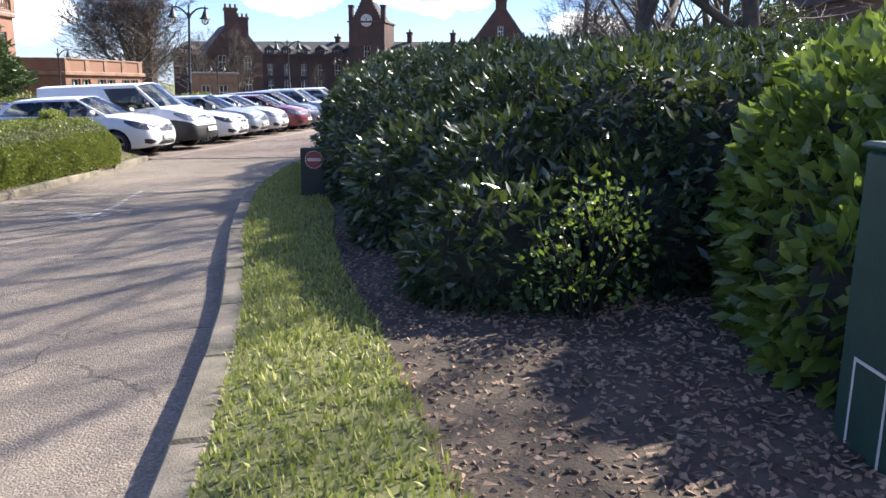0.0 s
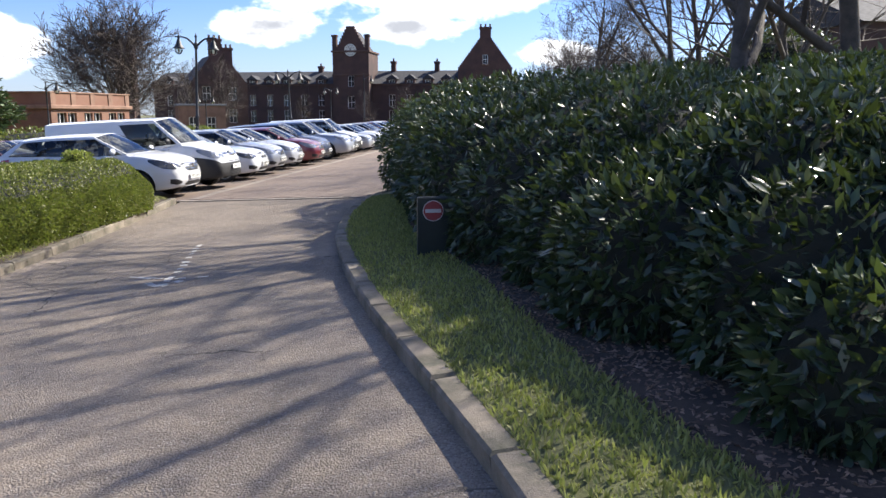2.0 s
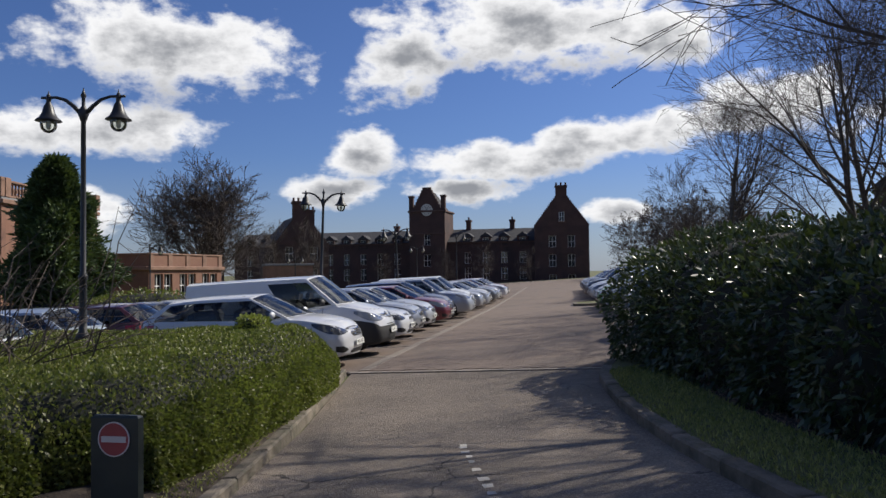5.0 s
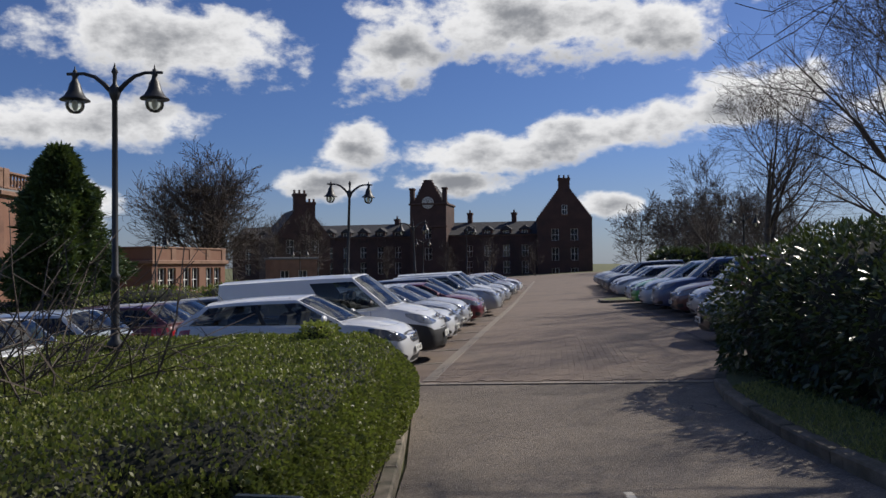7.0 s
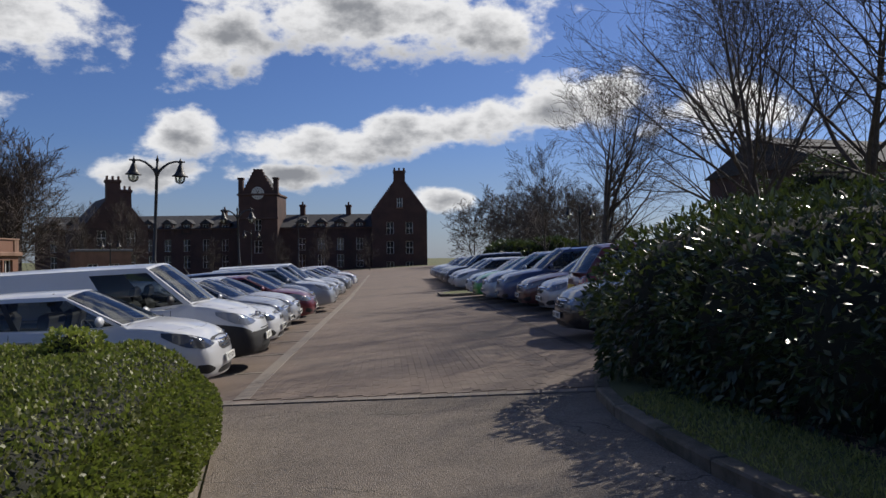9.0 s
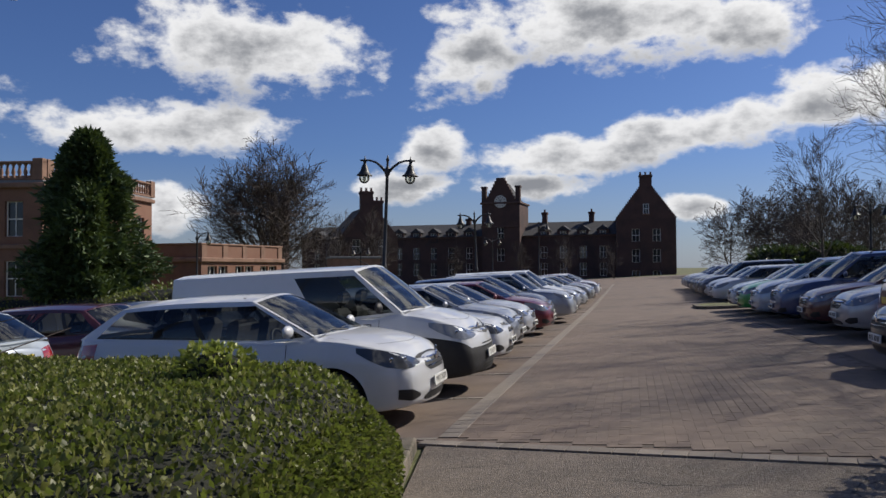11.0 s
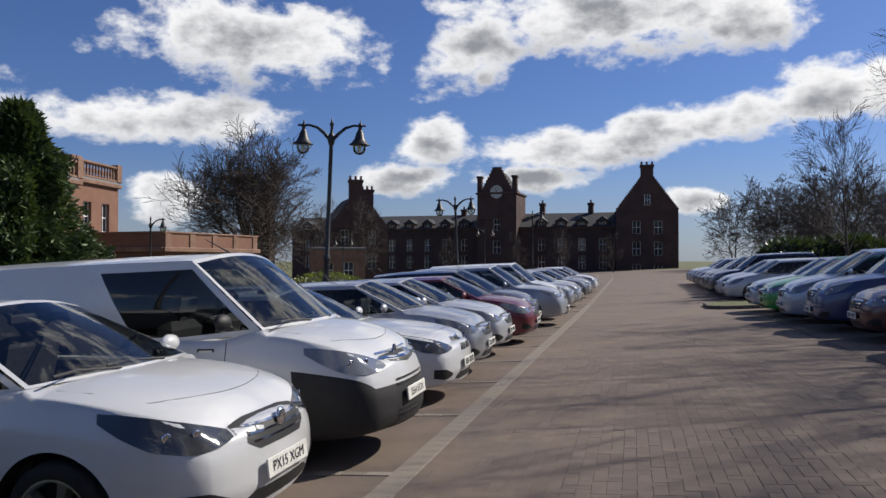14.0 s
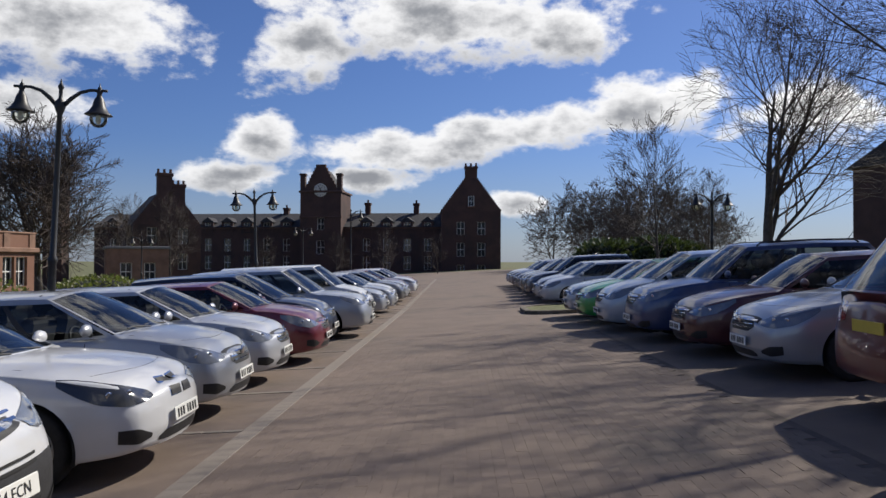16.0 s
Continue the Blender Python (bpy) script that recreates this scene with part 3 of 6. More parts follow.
def main_building():
    """The long main range: clock tower, two wings of three storeys and a crow-stepped gable end."""
    root = thing("main_building", pose(6.5, 125.2, 0.0, 0, 0, -12.0), "long dark red sandstone range with clock tower and crow-stepped gable", "building")
    eave, ridge = 6.5, 8.45
    left, right = -52.0, 0.0
    holes = []
    for z, h in ((0.4, 1.9), (3.0, 1.8)):
        holes += [(-1.9 - 2.95 * i, z, 1.05, h) for i in range(17) if not 12.6 < 1.9 + 2.95 * i < 20.4]
    base = -3.0
    part("wall", wall_with_holes(left, right, base, eave, 0.5, holes).mesh("wall", M_STONE_SHADED), root)
    part("wall", Build().box(left, 9.0, base, right, 9.5, eave).box(left, 0.5, base, left + 0.5, 9.0, eave).mesh("wall", M_STONE_SHADED), root)
    for x, z, w, h in holes:
        sash_window(root, x, z, w, h, 0.22)
    part("roof", mesh_of("roof", *gable_prism(left - 0.2, right, -0.35, 9.8, eave, ridge + 0.3), M_SLATE), root)
    part("eaves_course", Build().box(left, -0.2, eave - 0.28, right, 0.0, eave - 0.02, 0.03).mesh("eaves_course", M_TRIM_SHADED), root)
    # Dormers break through the eaves.
    for i in range(17):
        x = -1.9 - 2.95 * i
        if 12.6 < -x < 20.4:
            continue
        b = wall_with_holes(x - 0.85, x + 0.85, eave - 0.9, eave + 0.75, 0.3, [(x, eave - 0.7, 0.95, 1.3)])
        dor = part("dormer", b.mesh("dormer", M_STONE_SHADED), root, m=pose(0, -0.1, 0))
        vs = [(x - 1.0, -0.1, eave + 0.72), (x + 1.0, -0.1, eave + 0.72), (x, -0.1, eave + 1.45), (x - 1.0, 2.6, eave + 0.72), (x + 1.0, 2.6, eave + 0.72), (x, 2.6, eave + 1.45)]
        part("dormer_roof", mesh_of("dormer_roof", vs, [(0, 1, 2), (0, 2, 5, 3), (1, 4, 5, 2), (3, 5, 4)], M_SLATE), dor)
        sash_window(root, x, eave - 0.7, 0.95, 1.3, 0.05)
    for x, h in ((-11.5, 10.3), (-4.2, 10.2), (-24.0, 9.6)):
        chimney(root, x, 4.7, ridge - 0.8, h, 0.75, 0.75, 1)
    # Clock tower.
    tx, th, tz = -17.0, 2.95, 11.3
    tower = part("tower", wall_with_holes(tx - th, tx + th, base, tz, 0.5, [(tx, 6.0, 1.0, 1.7), (tx, 2.6, 1.2, 1.9)]).mesh("tower", M_STONE_SHADED), root, "square sandstone clock tower", pose(0, -1.8, 0))
    part("wall", Build().box(tx - th, 0.5, base, tx - th + 0.5, 6.0, tz).box(tx + th - 0.5, 0.5, base, tx + th, 6.0, tz).box(tx - th + 0.5, 5.5, base, tx + th - 0.5, 6.0, tz).mesh("wall", M_STONE_SHADED), tower)
    part("cornice", Build().box(tx - th - 0.2, -0.2, tz, tx + th + 0.2, 6.2, tz + 0.3, 0.05).box(tx - th - 0.12, -0.12, 7.7, tx + th + 0.12, -0.0, 7.95, 0.03).mesh("cornice", M_TRIM_SHADED), tower)
    sash_window(root, tx, 6.0, 1.0, 1.7, -1.6)
    sash_window(root, tx, 2.6, 1.2, 1.9, -1.6)
    part("gable", stepped_gable(tx, 2.35, tz + 0.3, tz + 4.0, 8, 0.6, 0.45).mesh("gable", M_STONE_SHADED), tower)
    part("roof", mesh_of("roof", [(tx - 2.4, 0.6, tz + 0.3), (tx + 2.4, 0.6, tz + 0.3), (tx, 0.6, tz + 3.6), (tx - 2.4, 6.0, tz + 0.3), (tx + 2.4, 6.0, tz + 0.3), (tx, 6.0, tz + 3.6)], [(0, 1, 2), (0, 2, 5, 3), (1, 4, 5, 2), (3, 5, 4)], M_SLATE), tower)
    for sx in (-1, 1):
        b = Build().box(tx + sx * 2.65 - 0.35, 0.1, tz + 0.3, tx + sx * 2.65 + 0.35, 0.8, tz + 2.4, 0.05).box(tx + sx * 2.65 - 0.45, 0.0, tz + 2.4, tx + sx * 2.65 + 0.45, 0.9, tz + 2.75, 0.06)
        part("turret", b.mesh("turret", M_STONE_SHADED), tower)
    face = part("clock", Build().lathe([(0.95, 0.0), (0.95, 0.12), (0.88, 0.14)], 28, pose(tx, -0.0, tz + 0.35, 90)).mesh("clock", M_CLOCKFACE), tower, "round pale clock face")
    dial = Build()
    for k in range(12):
        a = 2 * math.pi * k / 12
        dial.box(-0.04, -0.16, 0.62, 0.04, -0.145, 0.8, m=Matrix.Translation((tx, 0, tz + 0.35)) @ Matrix.Rotation(a, 4, "Y"))
    dial.box(-0.035, -0.17, -0.1, 0.035, -0.15, 0.7, m=Matrix.Translation((tx, 0, tz + 0.35)) @ Matrix.Rotation(radians(-25), 4, "Y"))
    dial.box(-0.05, -0.17, -0.1, 0.05, -0.15, 0.48, m=Matrix.Translation((tx, 0, tz + 0.35)) @ Matrix.Rotation(radians(25), 4, "Y"))
    part("clock_dial", dial.mesh("clock_dial", M_IRON), face)
    return root


def gable_wing():
    root = thing("gable_wing", pose(10.5, 123.0, 0.0, 0, 0, -4.0), "three-storey sandstone wing with crow-stepped gable and tall chimney", "building")
    half, eave, top = 4.15, 8.6, 13.2
    holes = [(x, z, 1.1, h) for x in (-1.45, 1.45) for z, h in ((-0.6, 1.7), (2.3, 1.9), (5.3, 1.8))] + [(0, 9.3, 0.8, 1.4)]
    b = wall_with_holes(-half, half, -3.0, eave, 0.5, [q for q in holes if q[1] < 8])
    part("wall", b.mesh("wall", M_STONE_SHADED), root)
    part("wall", Build().box(-half, 0.5, -3, -half + 0.5, 14, eave).box(half - 0.5, 0.5, -3, half, 14, eave).box(-half + 0.5, 13.5, -3, half - 0.5, 14, eave).mesh("wall", M_STONE_SHADED), root)
    part("gable", stepped_gable(0, half + 0.05, eave, top, 15, 0.6, 0.8).mesh("gable", M_STONE_SHADED), root)
    part("roof", mesh_of("roof", [(-half - 0.1, 0.6, eave), (half + 0.1, 0.6, eave), (0, 0.6, top - 0.2), (-half - 0.1, 14, eave), (half + 0.1, 14, eave), (0, 14, top - 0.2)], [(0, 1, 2), (0, 2, 5, 3), (1, 4, 5, 2), (3, 5, 4)], M_SLATE), root)
    for x, z, w, h in holes[:-1]:
        sash_window(root, x, z, w, h, 0.22)
    sash_window(root, 0, 9.3, 0.8, 1.4, -0.1)
    chimney(root, 0, 0.6, top - 0.6, 14.9, 1.7, 0.9, 3)


def chimney_house():
    root = thing("chimney_house", pose(-25.3, 102, 0.0, 0, 0, 24.0), "dark stone house with steep gable and twin chimney stacks", "house")
    half, eave, top = 3.5, 5.4, 9.3
    holes = [(x, z, 1.0, 1.7) for x in (-1.6, 1.6) for z in (0.6, 3.4)]
    part("wall", wall_with_holes(-half, half, -3, eave, 0.5, holes).mesh("wall", M_STONE_SHADED), root)
    part("wall", Build().box(-half, 0.5, -3, -half + 0.5, 12, eave).box(half - 0.5, 0.5, -3, half, 12, eave).box(-half + 0.5, 11.5, -3, half - 0.5, 12, eave).mesh("wall", M_STONE_SHADED), root)
    part("gable", stepped_gable(0, half, eave, top, 18, 0.5, 0.5).mesh("gable", M_STONE_SHADED), root)
    part("roof", mesh_of("roof", [(-half, 0.5, eave), (half, 0.5, eave), (0, 0.5, top), (-half, 12, eave), (half, 12, eave), (0, 12, top)], [(0, 1, 2), (0, 2, 5, 3), (1, 4, 5, 2), (3, 5, 4)], M_SLATE), root)
    for q in holes:
        sash_window(root, *q, 0.22)
    chimney(root, -0.3, 0.5, top - 1.2, 11.0, 1.5, 0.9, 3)
    chimney(root, 2.0, 5.0, top - 2.6, 10.3, 1.4, 0.9, 3)


def parapet_building():
    """The low flat-roofed block with a panelled parapet."""
    root = thing("parapet_building", pose(-26.1, 56.4, -0.95, 0, 0, 76.0), "low red sandstone block with panelled parapet", "building")
    length, depth, h = 9.1, 8.0, 4.05
    holes = [(x, 1.0, 0.95, 1.7) for x in (1.1, 2.2, 4.0, 5.1, 6.9, 8.0)]
    part("wall", wall_with_holes(0, length, -1.5, h - 1.0, 0.4, holes).mesh("wall", M_SANDSTONE), root)
    part("wall", Build().box(0, 0.4, -1.5, 0.4, depth, h - 1.0).box(length - 0.4, 0.4, -1.5, length, depth, h - 1.0).box(0.4, depth - 0.4, -1.5, length - 0.4, depth, h - 1.0).mesh("wall", M_SANDSTONE), root)
    part("roof", Build().box(0, 0, h - 1.0, length, depth, h - 0.85).mesh("roof", M_LEAD), root)
    part("cornice", Build().box(-0.2, -0.2, h - 1.1, length + 0.2, -0.002, h - 0.8, 0.05).box(-0.22, 0.0, h - 1.1, -0.002, depth, h - 0.8, 0.05).mesh("cornice", M_SANDTRIM), root)
    part("parapet", Build().box(0, 0, h - 0.85, length, 0.3, h).box(0, 0.3, h - 0.85, 0.3, depth, h).mesh("parapet", M_SANDSTONE), root)
    cope = Build().box(-0.08, -0.08, h, length + 0.08, 0.38, h + 0.12, 0.03).box(-0.08, 0.38, h, 0.38, depth, h + 0.12, 0.03)
    for k in range(5):
        x = 0.25 + k * (length - 0.5) / 4
        cope.box(x - 0.25, -0.06, h - 0.84, x + 0.25, -0.002, h - 0.002, 0.02)
    part("coping", cope.mesh("coping", M_SANDTRIM), root)
    for q in holes:
        sash_window(root, *q, 0.18)


def small_lodge():
    root = thing("lodge", pose(-22.4, 73.5, -0.9, 0, 0, 20.0), "small sandstone outbuilding with flat roof", "building")
    holes = [(1.3, 1.0, 0.8, 1.3), (2.9, 1.0, 0.8, 1.3)]
    part("wall", wall_with_holes(0, 4.2, -1, 3.3, 0.4, holes).mesh("wall", M_SANDTRIM), root)
    part("wall", Build().box(0, 0.4, -1, 0.4, 4, 3.3).box(3.8, 0.4, -1, 4.2, 4, 3.3).box(0.4, 3.6, -1, 3.8, 4, 3.3).mesh("wall", M_SANDSTONE), root)
    part("roof", Build().box(-0.1, -0.1, 3.3, 4.3, 4.1, 3.5, 0.03).mesh("roof", M_LEAD), root)
    for q in holes:
        sash_window(root, *q, 0.18)


def baluster_mesh():
    return Build().lathe([(0.11, 0), (0.11, 0.07), (0.06, 0.12), (0.12, 0.3), (0.07, 0.55), (0.06, 0.68), (0.11, 0.74), (0.11, 0.8)], 8).mesh("baluster", M_SANDTRIM, True)


def manor():
    """The taller house with a balustrade on its roof: a main block and a lower one behind it."""
    root = thing("manor_house", pose(-33.4, 50.6, -0.95, 0, 0, 2.0), "two-storey red sandstone house with roof balustrade", "house")
    baluster = baluster_mesh()
    for x0, x1, y0, depth, h in ((-20.0, 0.5, 0.0, 8.6, 7.45), (-9.0, 0.0, 8.7, 5.7, 7.75)):
        bays = max(2, round((x1 - x0) / 3.2))
        holes = [(x0 + (x1 - x0) * (k + 0.5) / bays, z, 1.1, 2.0) for k in range(bays) for z in (1.0, 4.4)]
        east = [(depth * f, z, 1.0, 1.9) for f in (0.3, 0.7) for z in (1.0, 4.4)]
        part("wall", wall_with_holes(x0, x1, -1, h, 0.5, holes).mesh("wall", M_SANDSTONE), root, m=pose(0, y0, 0))
        part("wall", wall_with_holes(0.5, depth, -1, h, 0.5, east).mesh("wall", M_SANDSTONE), root, m=pose(x1, y0, 0, 0, 0, 90))
        part("wall", Build().box(x0, 0.5, -1, x0 + 0.5, depth, h).box(x0 + 0.5, depth - 0.5, -1, x1 - 0.5, depth, h).mesh("wall", M_SANDSTONE), root, m=pose(0, y0, 0))
        part("roof", Build().box(x0, 0, h, x1, depth, h + 0.15).mesh("roof", M_LEAD), root, m=pose(0, y0, 0))
        part("cornice", Build().box(x0 - 0.25, -0.25, h - 0.3, x1 + 0.25, -0.002, h, 0.05).box(x1 + 0.002, 0.0, h - 0.3, x1 + 0.25, depth, h, 0.05).box(x0, -0.1, 3.7, x1, -0.002, 3.95, 0.03).mesh("cornice", M_SANDTRIM), root, m=pose(0, y0, 0))
        for q in holes:
            sash_window(root, *q, y0 + 0.2)
        for q, z, w, hh in east:
            win = sash_window(root, 0, z, w, hh)
            win.matrix_basis = pose(x1 - 0.2, y0 + q, z, 0, 0, 90)
        for length, m_ in ((x1 - x0, pose(x0, y0, 0)), (depth, pose(x1, y0 + 0.4, 0, 0, 0, 90))):
            rail = part("balustrade", Build().box(0, 0.0, h + 0.15, length, 0.35, h + 0.3, 0.03).box(0, 0.0, h + 1.1, length, 0.35, h + 1.25, 0.03).mesh("balustrade", M_SANDTRIM), root, m=m_)
            gaps = max(1, round(length / 5))
            posts = [0.3 + (length - 0.6) * k / gaps for k in range(gaps + 1)]
            for p in posts:
                part("pier", Build().box(p - 0.3, -0.05, h + 0.15, p + 0.3, 0.4, h + 1.4, 0.04).mesh("pier", M_SANDTRIM), rail)
            for a, b in zip(posts, posts[1:]):
                count = int((b - a - 0.6) / 0.36)
                for k in range(count):
                    part("baluster", baluster, rail, m=pose(a + 0.3 + (k + 0.5) * (b - a - 0.6) / count, 0.18, h + 0.3))



def east_building():
    """The dark building behind the trees on the sun's side."""
    root = thing("east_building", pose(27.0, 50.0, 0.8, 0, 0, 4.0), "tall dark stone building with steep roof in shade", "building")
    holes = [(x, z, 1.2, 2.2) for x in (2.5, 5.5, 8.5, 11.5) for z in (0.8, 3.8)]
    # Walls in the stone whose colour is lowered for backlight.
    part("wall", wall_with_holes(0, 14, -2, 6.6, 0.5, holes).mesh("wall", M_STONE_SHADED), root)
    part("wall", Build().box(0, 0.5, -2, 0.5, 12, 6.6).box(13.5, 0.5, -2, 14, 12, 6.6).box(0.5, 11.5, -2, 13.5, 12, 6.6).mesh("wall", M_STONE_SHADED), root)
    part("roof", mesh_of("roof", *gable_prism(-0.3, 14.3, -0.4, 12.4, 6.6, 9.0), M_SLATE), root)
    for q in holes:
        sash_window(root, *q, 0.22)


main_building()
gable_wing()
chimney_house()
parapet_building()
small_lodge()
manor()
east_building()

# ---- cars ----
from mathutils.bvhtree import BVHTree

M_GLASS = glass("car_glass", (0.36, 0.40, 0.41))
M_BLACK = material("black_plastic", (0.014, 0.014, 0.016), 0.6, vary=0.2, scale=10, fine=150, bump=0.15)
M_LINER = material("wheel_arch_liner", (0.01, 0.01, 0.01), 0.9, vary=0.2, bump=0.1)
M_TYRE = material("tyre_rubber", (0.022, 0.022, 0.022), 0.85, vary=0.3, scale=15, fine=90, bump=0.4)
M_ALLOY = material("alloy", (0.42, 0.43, 0.44), 0.3, 0.85, vary=0.12, scale=10, fine=80, bump=0.05)
M_CHROME = material("chrome", (0.7, 0.7, 0.72), 0.12, 1.0, vary=0.05, bump=0)
M_LAMP = material("headlamp", (0.2, 0.215, 0.24), 0.1, 0.25, vary=0.25, scale=9, fine=90, bump=0.08, dark=(0.12, 0.13, 0.14), coat=1.0)
M_LAMPDARK = material("smoked_headlamp", (0.035, 0.037, 0.04), 0.1, 0.0, vary=0.25, scale=9, fine=90, bump=0.06, dark=(0.03, 0.03, 0.033), coat=1.0)
M_TAIL = material("tail_lamp", (0.33, 0.012, 0.014), 0.15, vary=0.3, scale=12, fine=60, bump=0.1, coat=1.0)
M_PLATE = material("number_plate", (0.72, 0.72, 0.68), 0.4, vary=0.08, bump=0.02)
M_PLATE_Y = material("rear_number_plate", (0.62, 0.46, 0.05), 0.4, vary=0.08, bump=0.02)
M_INK = material("plate_ink", (0.012, 0.012, 0.012), 0.6, vary=0.05, bump=0)
M_SEAT = material("seat_cloth", (0.035, 0.035, 0.038), 0.9, vary=0.3, scale=20, fine=200, bump=0.3)
M_SEAM = material("panel_gap", (0.012, 0.012, 0.012), 0.8, vary=0.1, bump=0)

PAINTS = {
    "white": paint("paint_white", (0.57, 0.58, 0.595)), "silver": paint("paint_silver", (0.36, 0.375, 0.4), 0.8), "ice": paint("paint_ice_silver", (0.45, 0.465, 0.495), 0.6),
    "burgundy": paint("paint_burgundy", (0.13, 0.012, 0.022), 0.3), "navy": paint("paint_navy", (0.012, 0.016, 0.035), 0.3), "black": paint("paint_black", (0.012, 0.012, 0.014), 0.1),
    "red": paint("paint_red", (0.13, 0.016, 0.014)), "green": paint("paint_green", (0.025, 0.26, 0.05), 0.3), "grey": paint("paint_grey", (0.11, 0.115, 0.12), 0.6),
    "blue": paint("paint_blue", (0.03, 0.05, 0.13), 0.4), "wine": paint("paint_wine", (0.07, 0.014, 0.018), 0.4), "pale_blue": paint("paint_pale_blue", (0.36, 0.41, 0.47), 0.6),
}

STYLES = {
    # L length, W width, H height, hood and nose heights, cowl / roof front / roof rear / tail distances from the nose, belt heights, axles, wheel radius
    "three_door": dict(L=4.02, W=1.74, H=1.48, hood=1.02, nose=0.83, cowl=0.98, rf=1.78, rr=3.4, tail=3.9, belt=(0.96, 1.09), axles=(0.80, 3.31), wr=0.315, posts=(0.30, 0.62), spokes=5),
    "hatch": dict(L=4.05, W=1.75, H=1.48, hood=1.02, nose=0.83, cowl=1.0, rf=1.82, rr=3.4, tail=3.93, belt=(0.95, 1.05), axles=(0.82, 3.33), wr=0.315, posts=(0.30, 0.42, 0.78), spokes=8),
    "sport": dict(L=4.32, W=1.77, H=1.42, hood=0.98, nose=0.80, cowl=1.36, rf=2.12, rr=3.55, tail=4.15, belt=(0.93, 1.01), axles=(0.78, 3.47), wr=0.325, posts=(0.3, 0.44, 0.8), spokes=10),
    "van": dict(L=4.38, W=1.81, H=1.80, hood=1.15, nose=0.94, cowl=0.86, rf=1.55, rr=4.25, tail=4.36, belt=(1.08, 1.10), axles=(0.92, 3.65), wr=0.325, posts=(0.34,), spokes=12),
    "suv": dict(L=4.52, W=1.83, H=1.70, hood=1.11, nose=0.95, cowl=1.15, rf=1.9, rr=4.0, tail=4.42, belt=(1.05, 1.12), axles=(0.9, 3.55), wr=0.36, posts=(0.3, 0.42, 0.72), spokes=5),
    "mpv": dict(L=4.3, W=1.8, H=1.62, hood=1.08, nose=0.89, cowl=0.92, rf=1.8, rr=3.85, tail=4.22, belt=(1.02, 1.08), axles=(0.88, 3.5), wr=0.325, posts=(0.3, 0.44, 0.75), spokes=8),
    "saloon": dict(L=4.55, W=1.78, H=1.46, hood=1.01, nose=0.83, cowl=1.28, rf=2.05, rr=3.2, tail=3.85, belt=(0.95, 1.0), axles=(0.88, 3.46), wr=0.32, posts=(0.3, 0.46, 0.8), spokes=5),
    "estate": dict(L=4.5, W=1.77, H=1.48, hood=1.01, nose=0.83, cowl=1.2, rf=1.98, rr=4.0, tail=4.38, belt=(0.95, 1.02), axles=(0.88, 3.48), wr=0.32, posts=(0.28, 0.4, 0.68), spokes=8),
}
wheel_meshes = {}


def wheel_parts(radius, spokes):
    """Meshes of a tyre and a rim, turning about x, outer face towards +x."""
    key = (radius, spokes)
    if key not in wheel_meshes:
        turn = Matrix.Rotation(radians(90), 4, "Y")
        r = radius
        tyre = Build().lathe([(r * 0.68, -0.1), (r * 0.72, -0.1), (r * 0.93, -0.098), (r * 0.985, -0.075), (r, -0.04), (r, 0.04), (r * 0.985, 0.075), (r * 0.93, 0.098), (r * 0.72, 0.1), (r * 0.68, 0.085)], 32, turn, False)
        rim = Build().lathe([(r * 0.70, 0.088), (r * 0.72, 0.102), (r * 0.685, 0.104), (r * 0.65, 0.085), (r * 0.63, -0.08)], 32, turn, False)
        rim.lathe([(0.001, 0.082), (r * 0.13, 0.082), (r * 0.17, 0.07), (r * 0.18, 0.0)], 16, turn, False)
        for k in range(spokes):
            a = 2 * math.pi * k / spokes
            wide = r * (0.13 if spokes <= 5 else 0.07 if spokes >= 10 else 0.085)
            vs = []
            for rad, half, x0, x1 in ((r * 0.12, wide * 1.1, 0.03, 0.078), (r * 0.4, wide * 0.75, 0.035, 0.088), (r * 0.68, wide * 1.15, 0.05, 0.096)):
                for dx, dy in ((x0, -half), (x1, -half * 0.7), (x1, half * 0.7), (x0, half)):
                    vs.append((dx, rad * math.cos(a) - dy * math.sin(a), rad * math.sin(a) + dy * math.cos(a)))
            fs = [(b + i, b + (i + 1) % 4, b + 4 + (i + 1) % 4, b + 4 + i) for b in (0, 4) for i in range(4)]
            rim.add(vs, fs)
        hub = Build().lathe([(0.001, 0.0), (r * 0.64, 0.0)], 24, turn, False)
        wheel_meshes[key] = (tyre.mesh("tyre", M_TYRE, True), rim.mesh("rim", M_ALLOY), hub.mesh("brake_disc", M_LINER))
    return wheel_meshes[key]


text_meshes = {}


def text_mesh(words, size):
    """A flat mesh of lettering in the built-in font, centred, in the xz plane facing +y."""
    if (words, size) not in text_meshes:
        cu = bpy.data.curves.new("lettering", "FONT")
        cu.body, cu.size, cu.align_x, cu.align_y = words, size, "CENTER", "CENTER"
        cu.resolution_u = 2
        tmp = new("lettering", cu)
        me = bpy.data.meshes.new_from_object(tmp.evaluated_get(bpy.context.evaluated_depsgraph_get()))
        bpy.data.objects.remove(tmp)
        me.transform(Matrix.Rotation(radians(180), 4, "Z") @ Matrix.Rotation(radians(90), 4, "X"))
        me.materials.clear()
        me.materials.append(M_INK)
        text_meshes[(words, size)] = me
    return text_meshes[(words, size)]


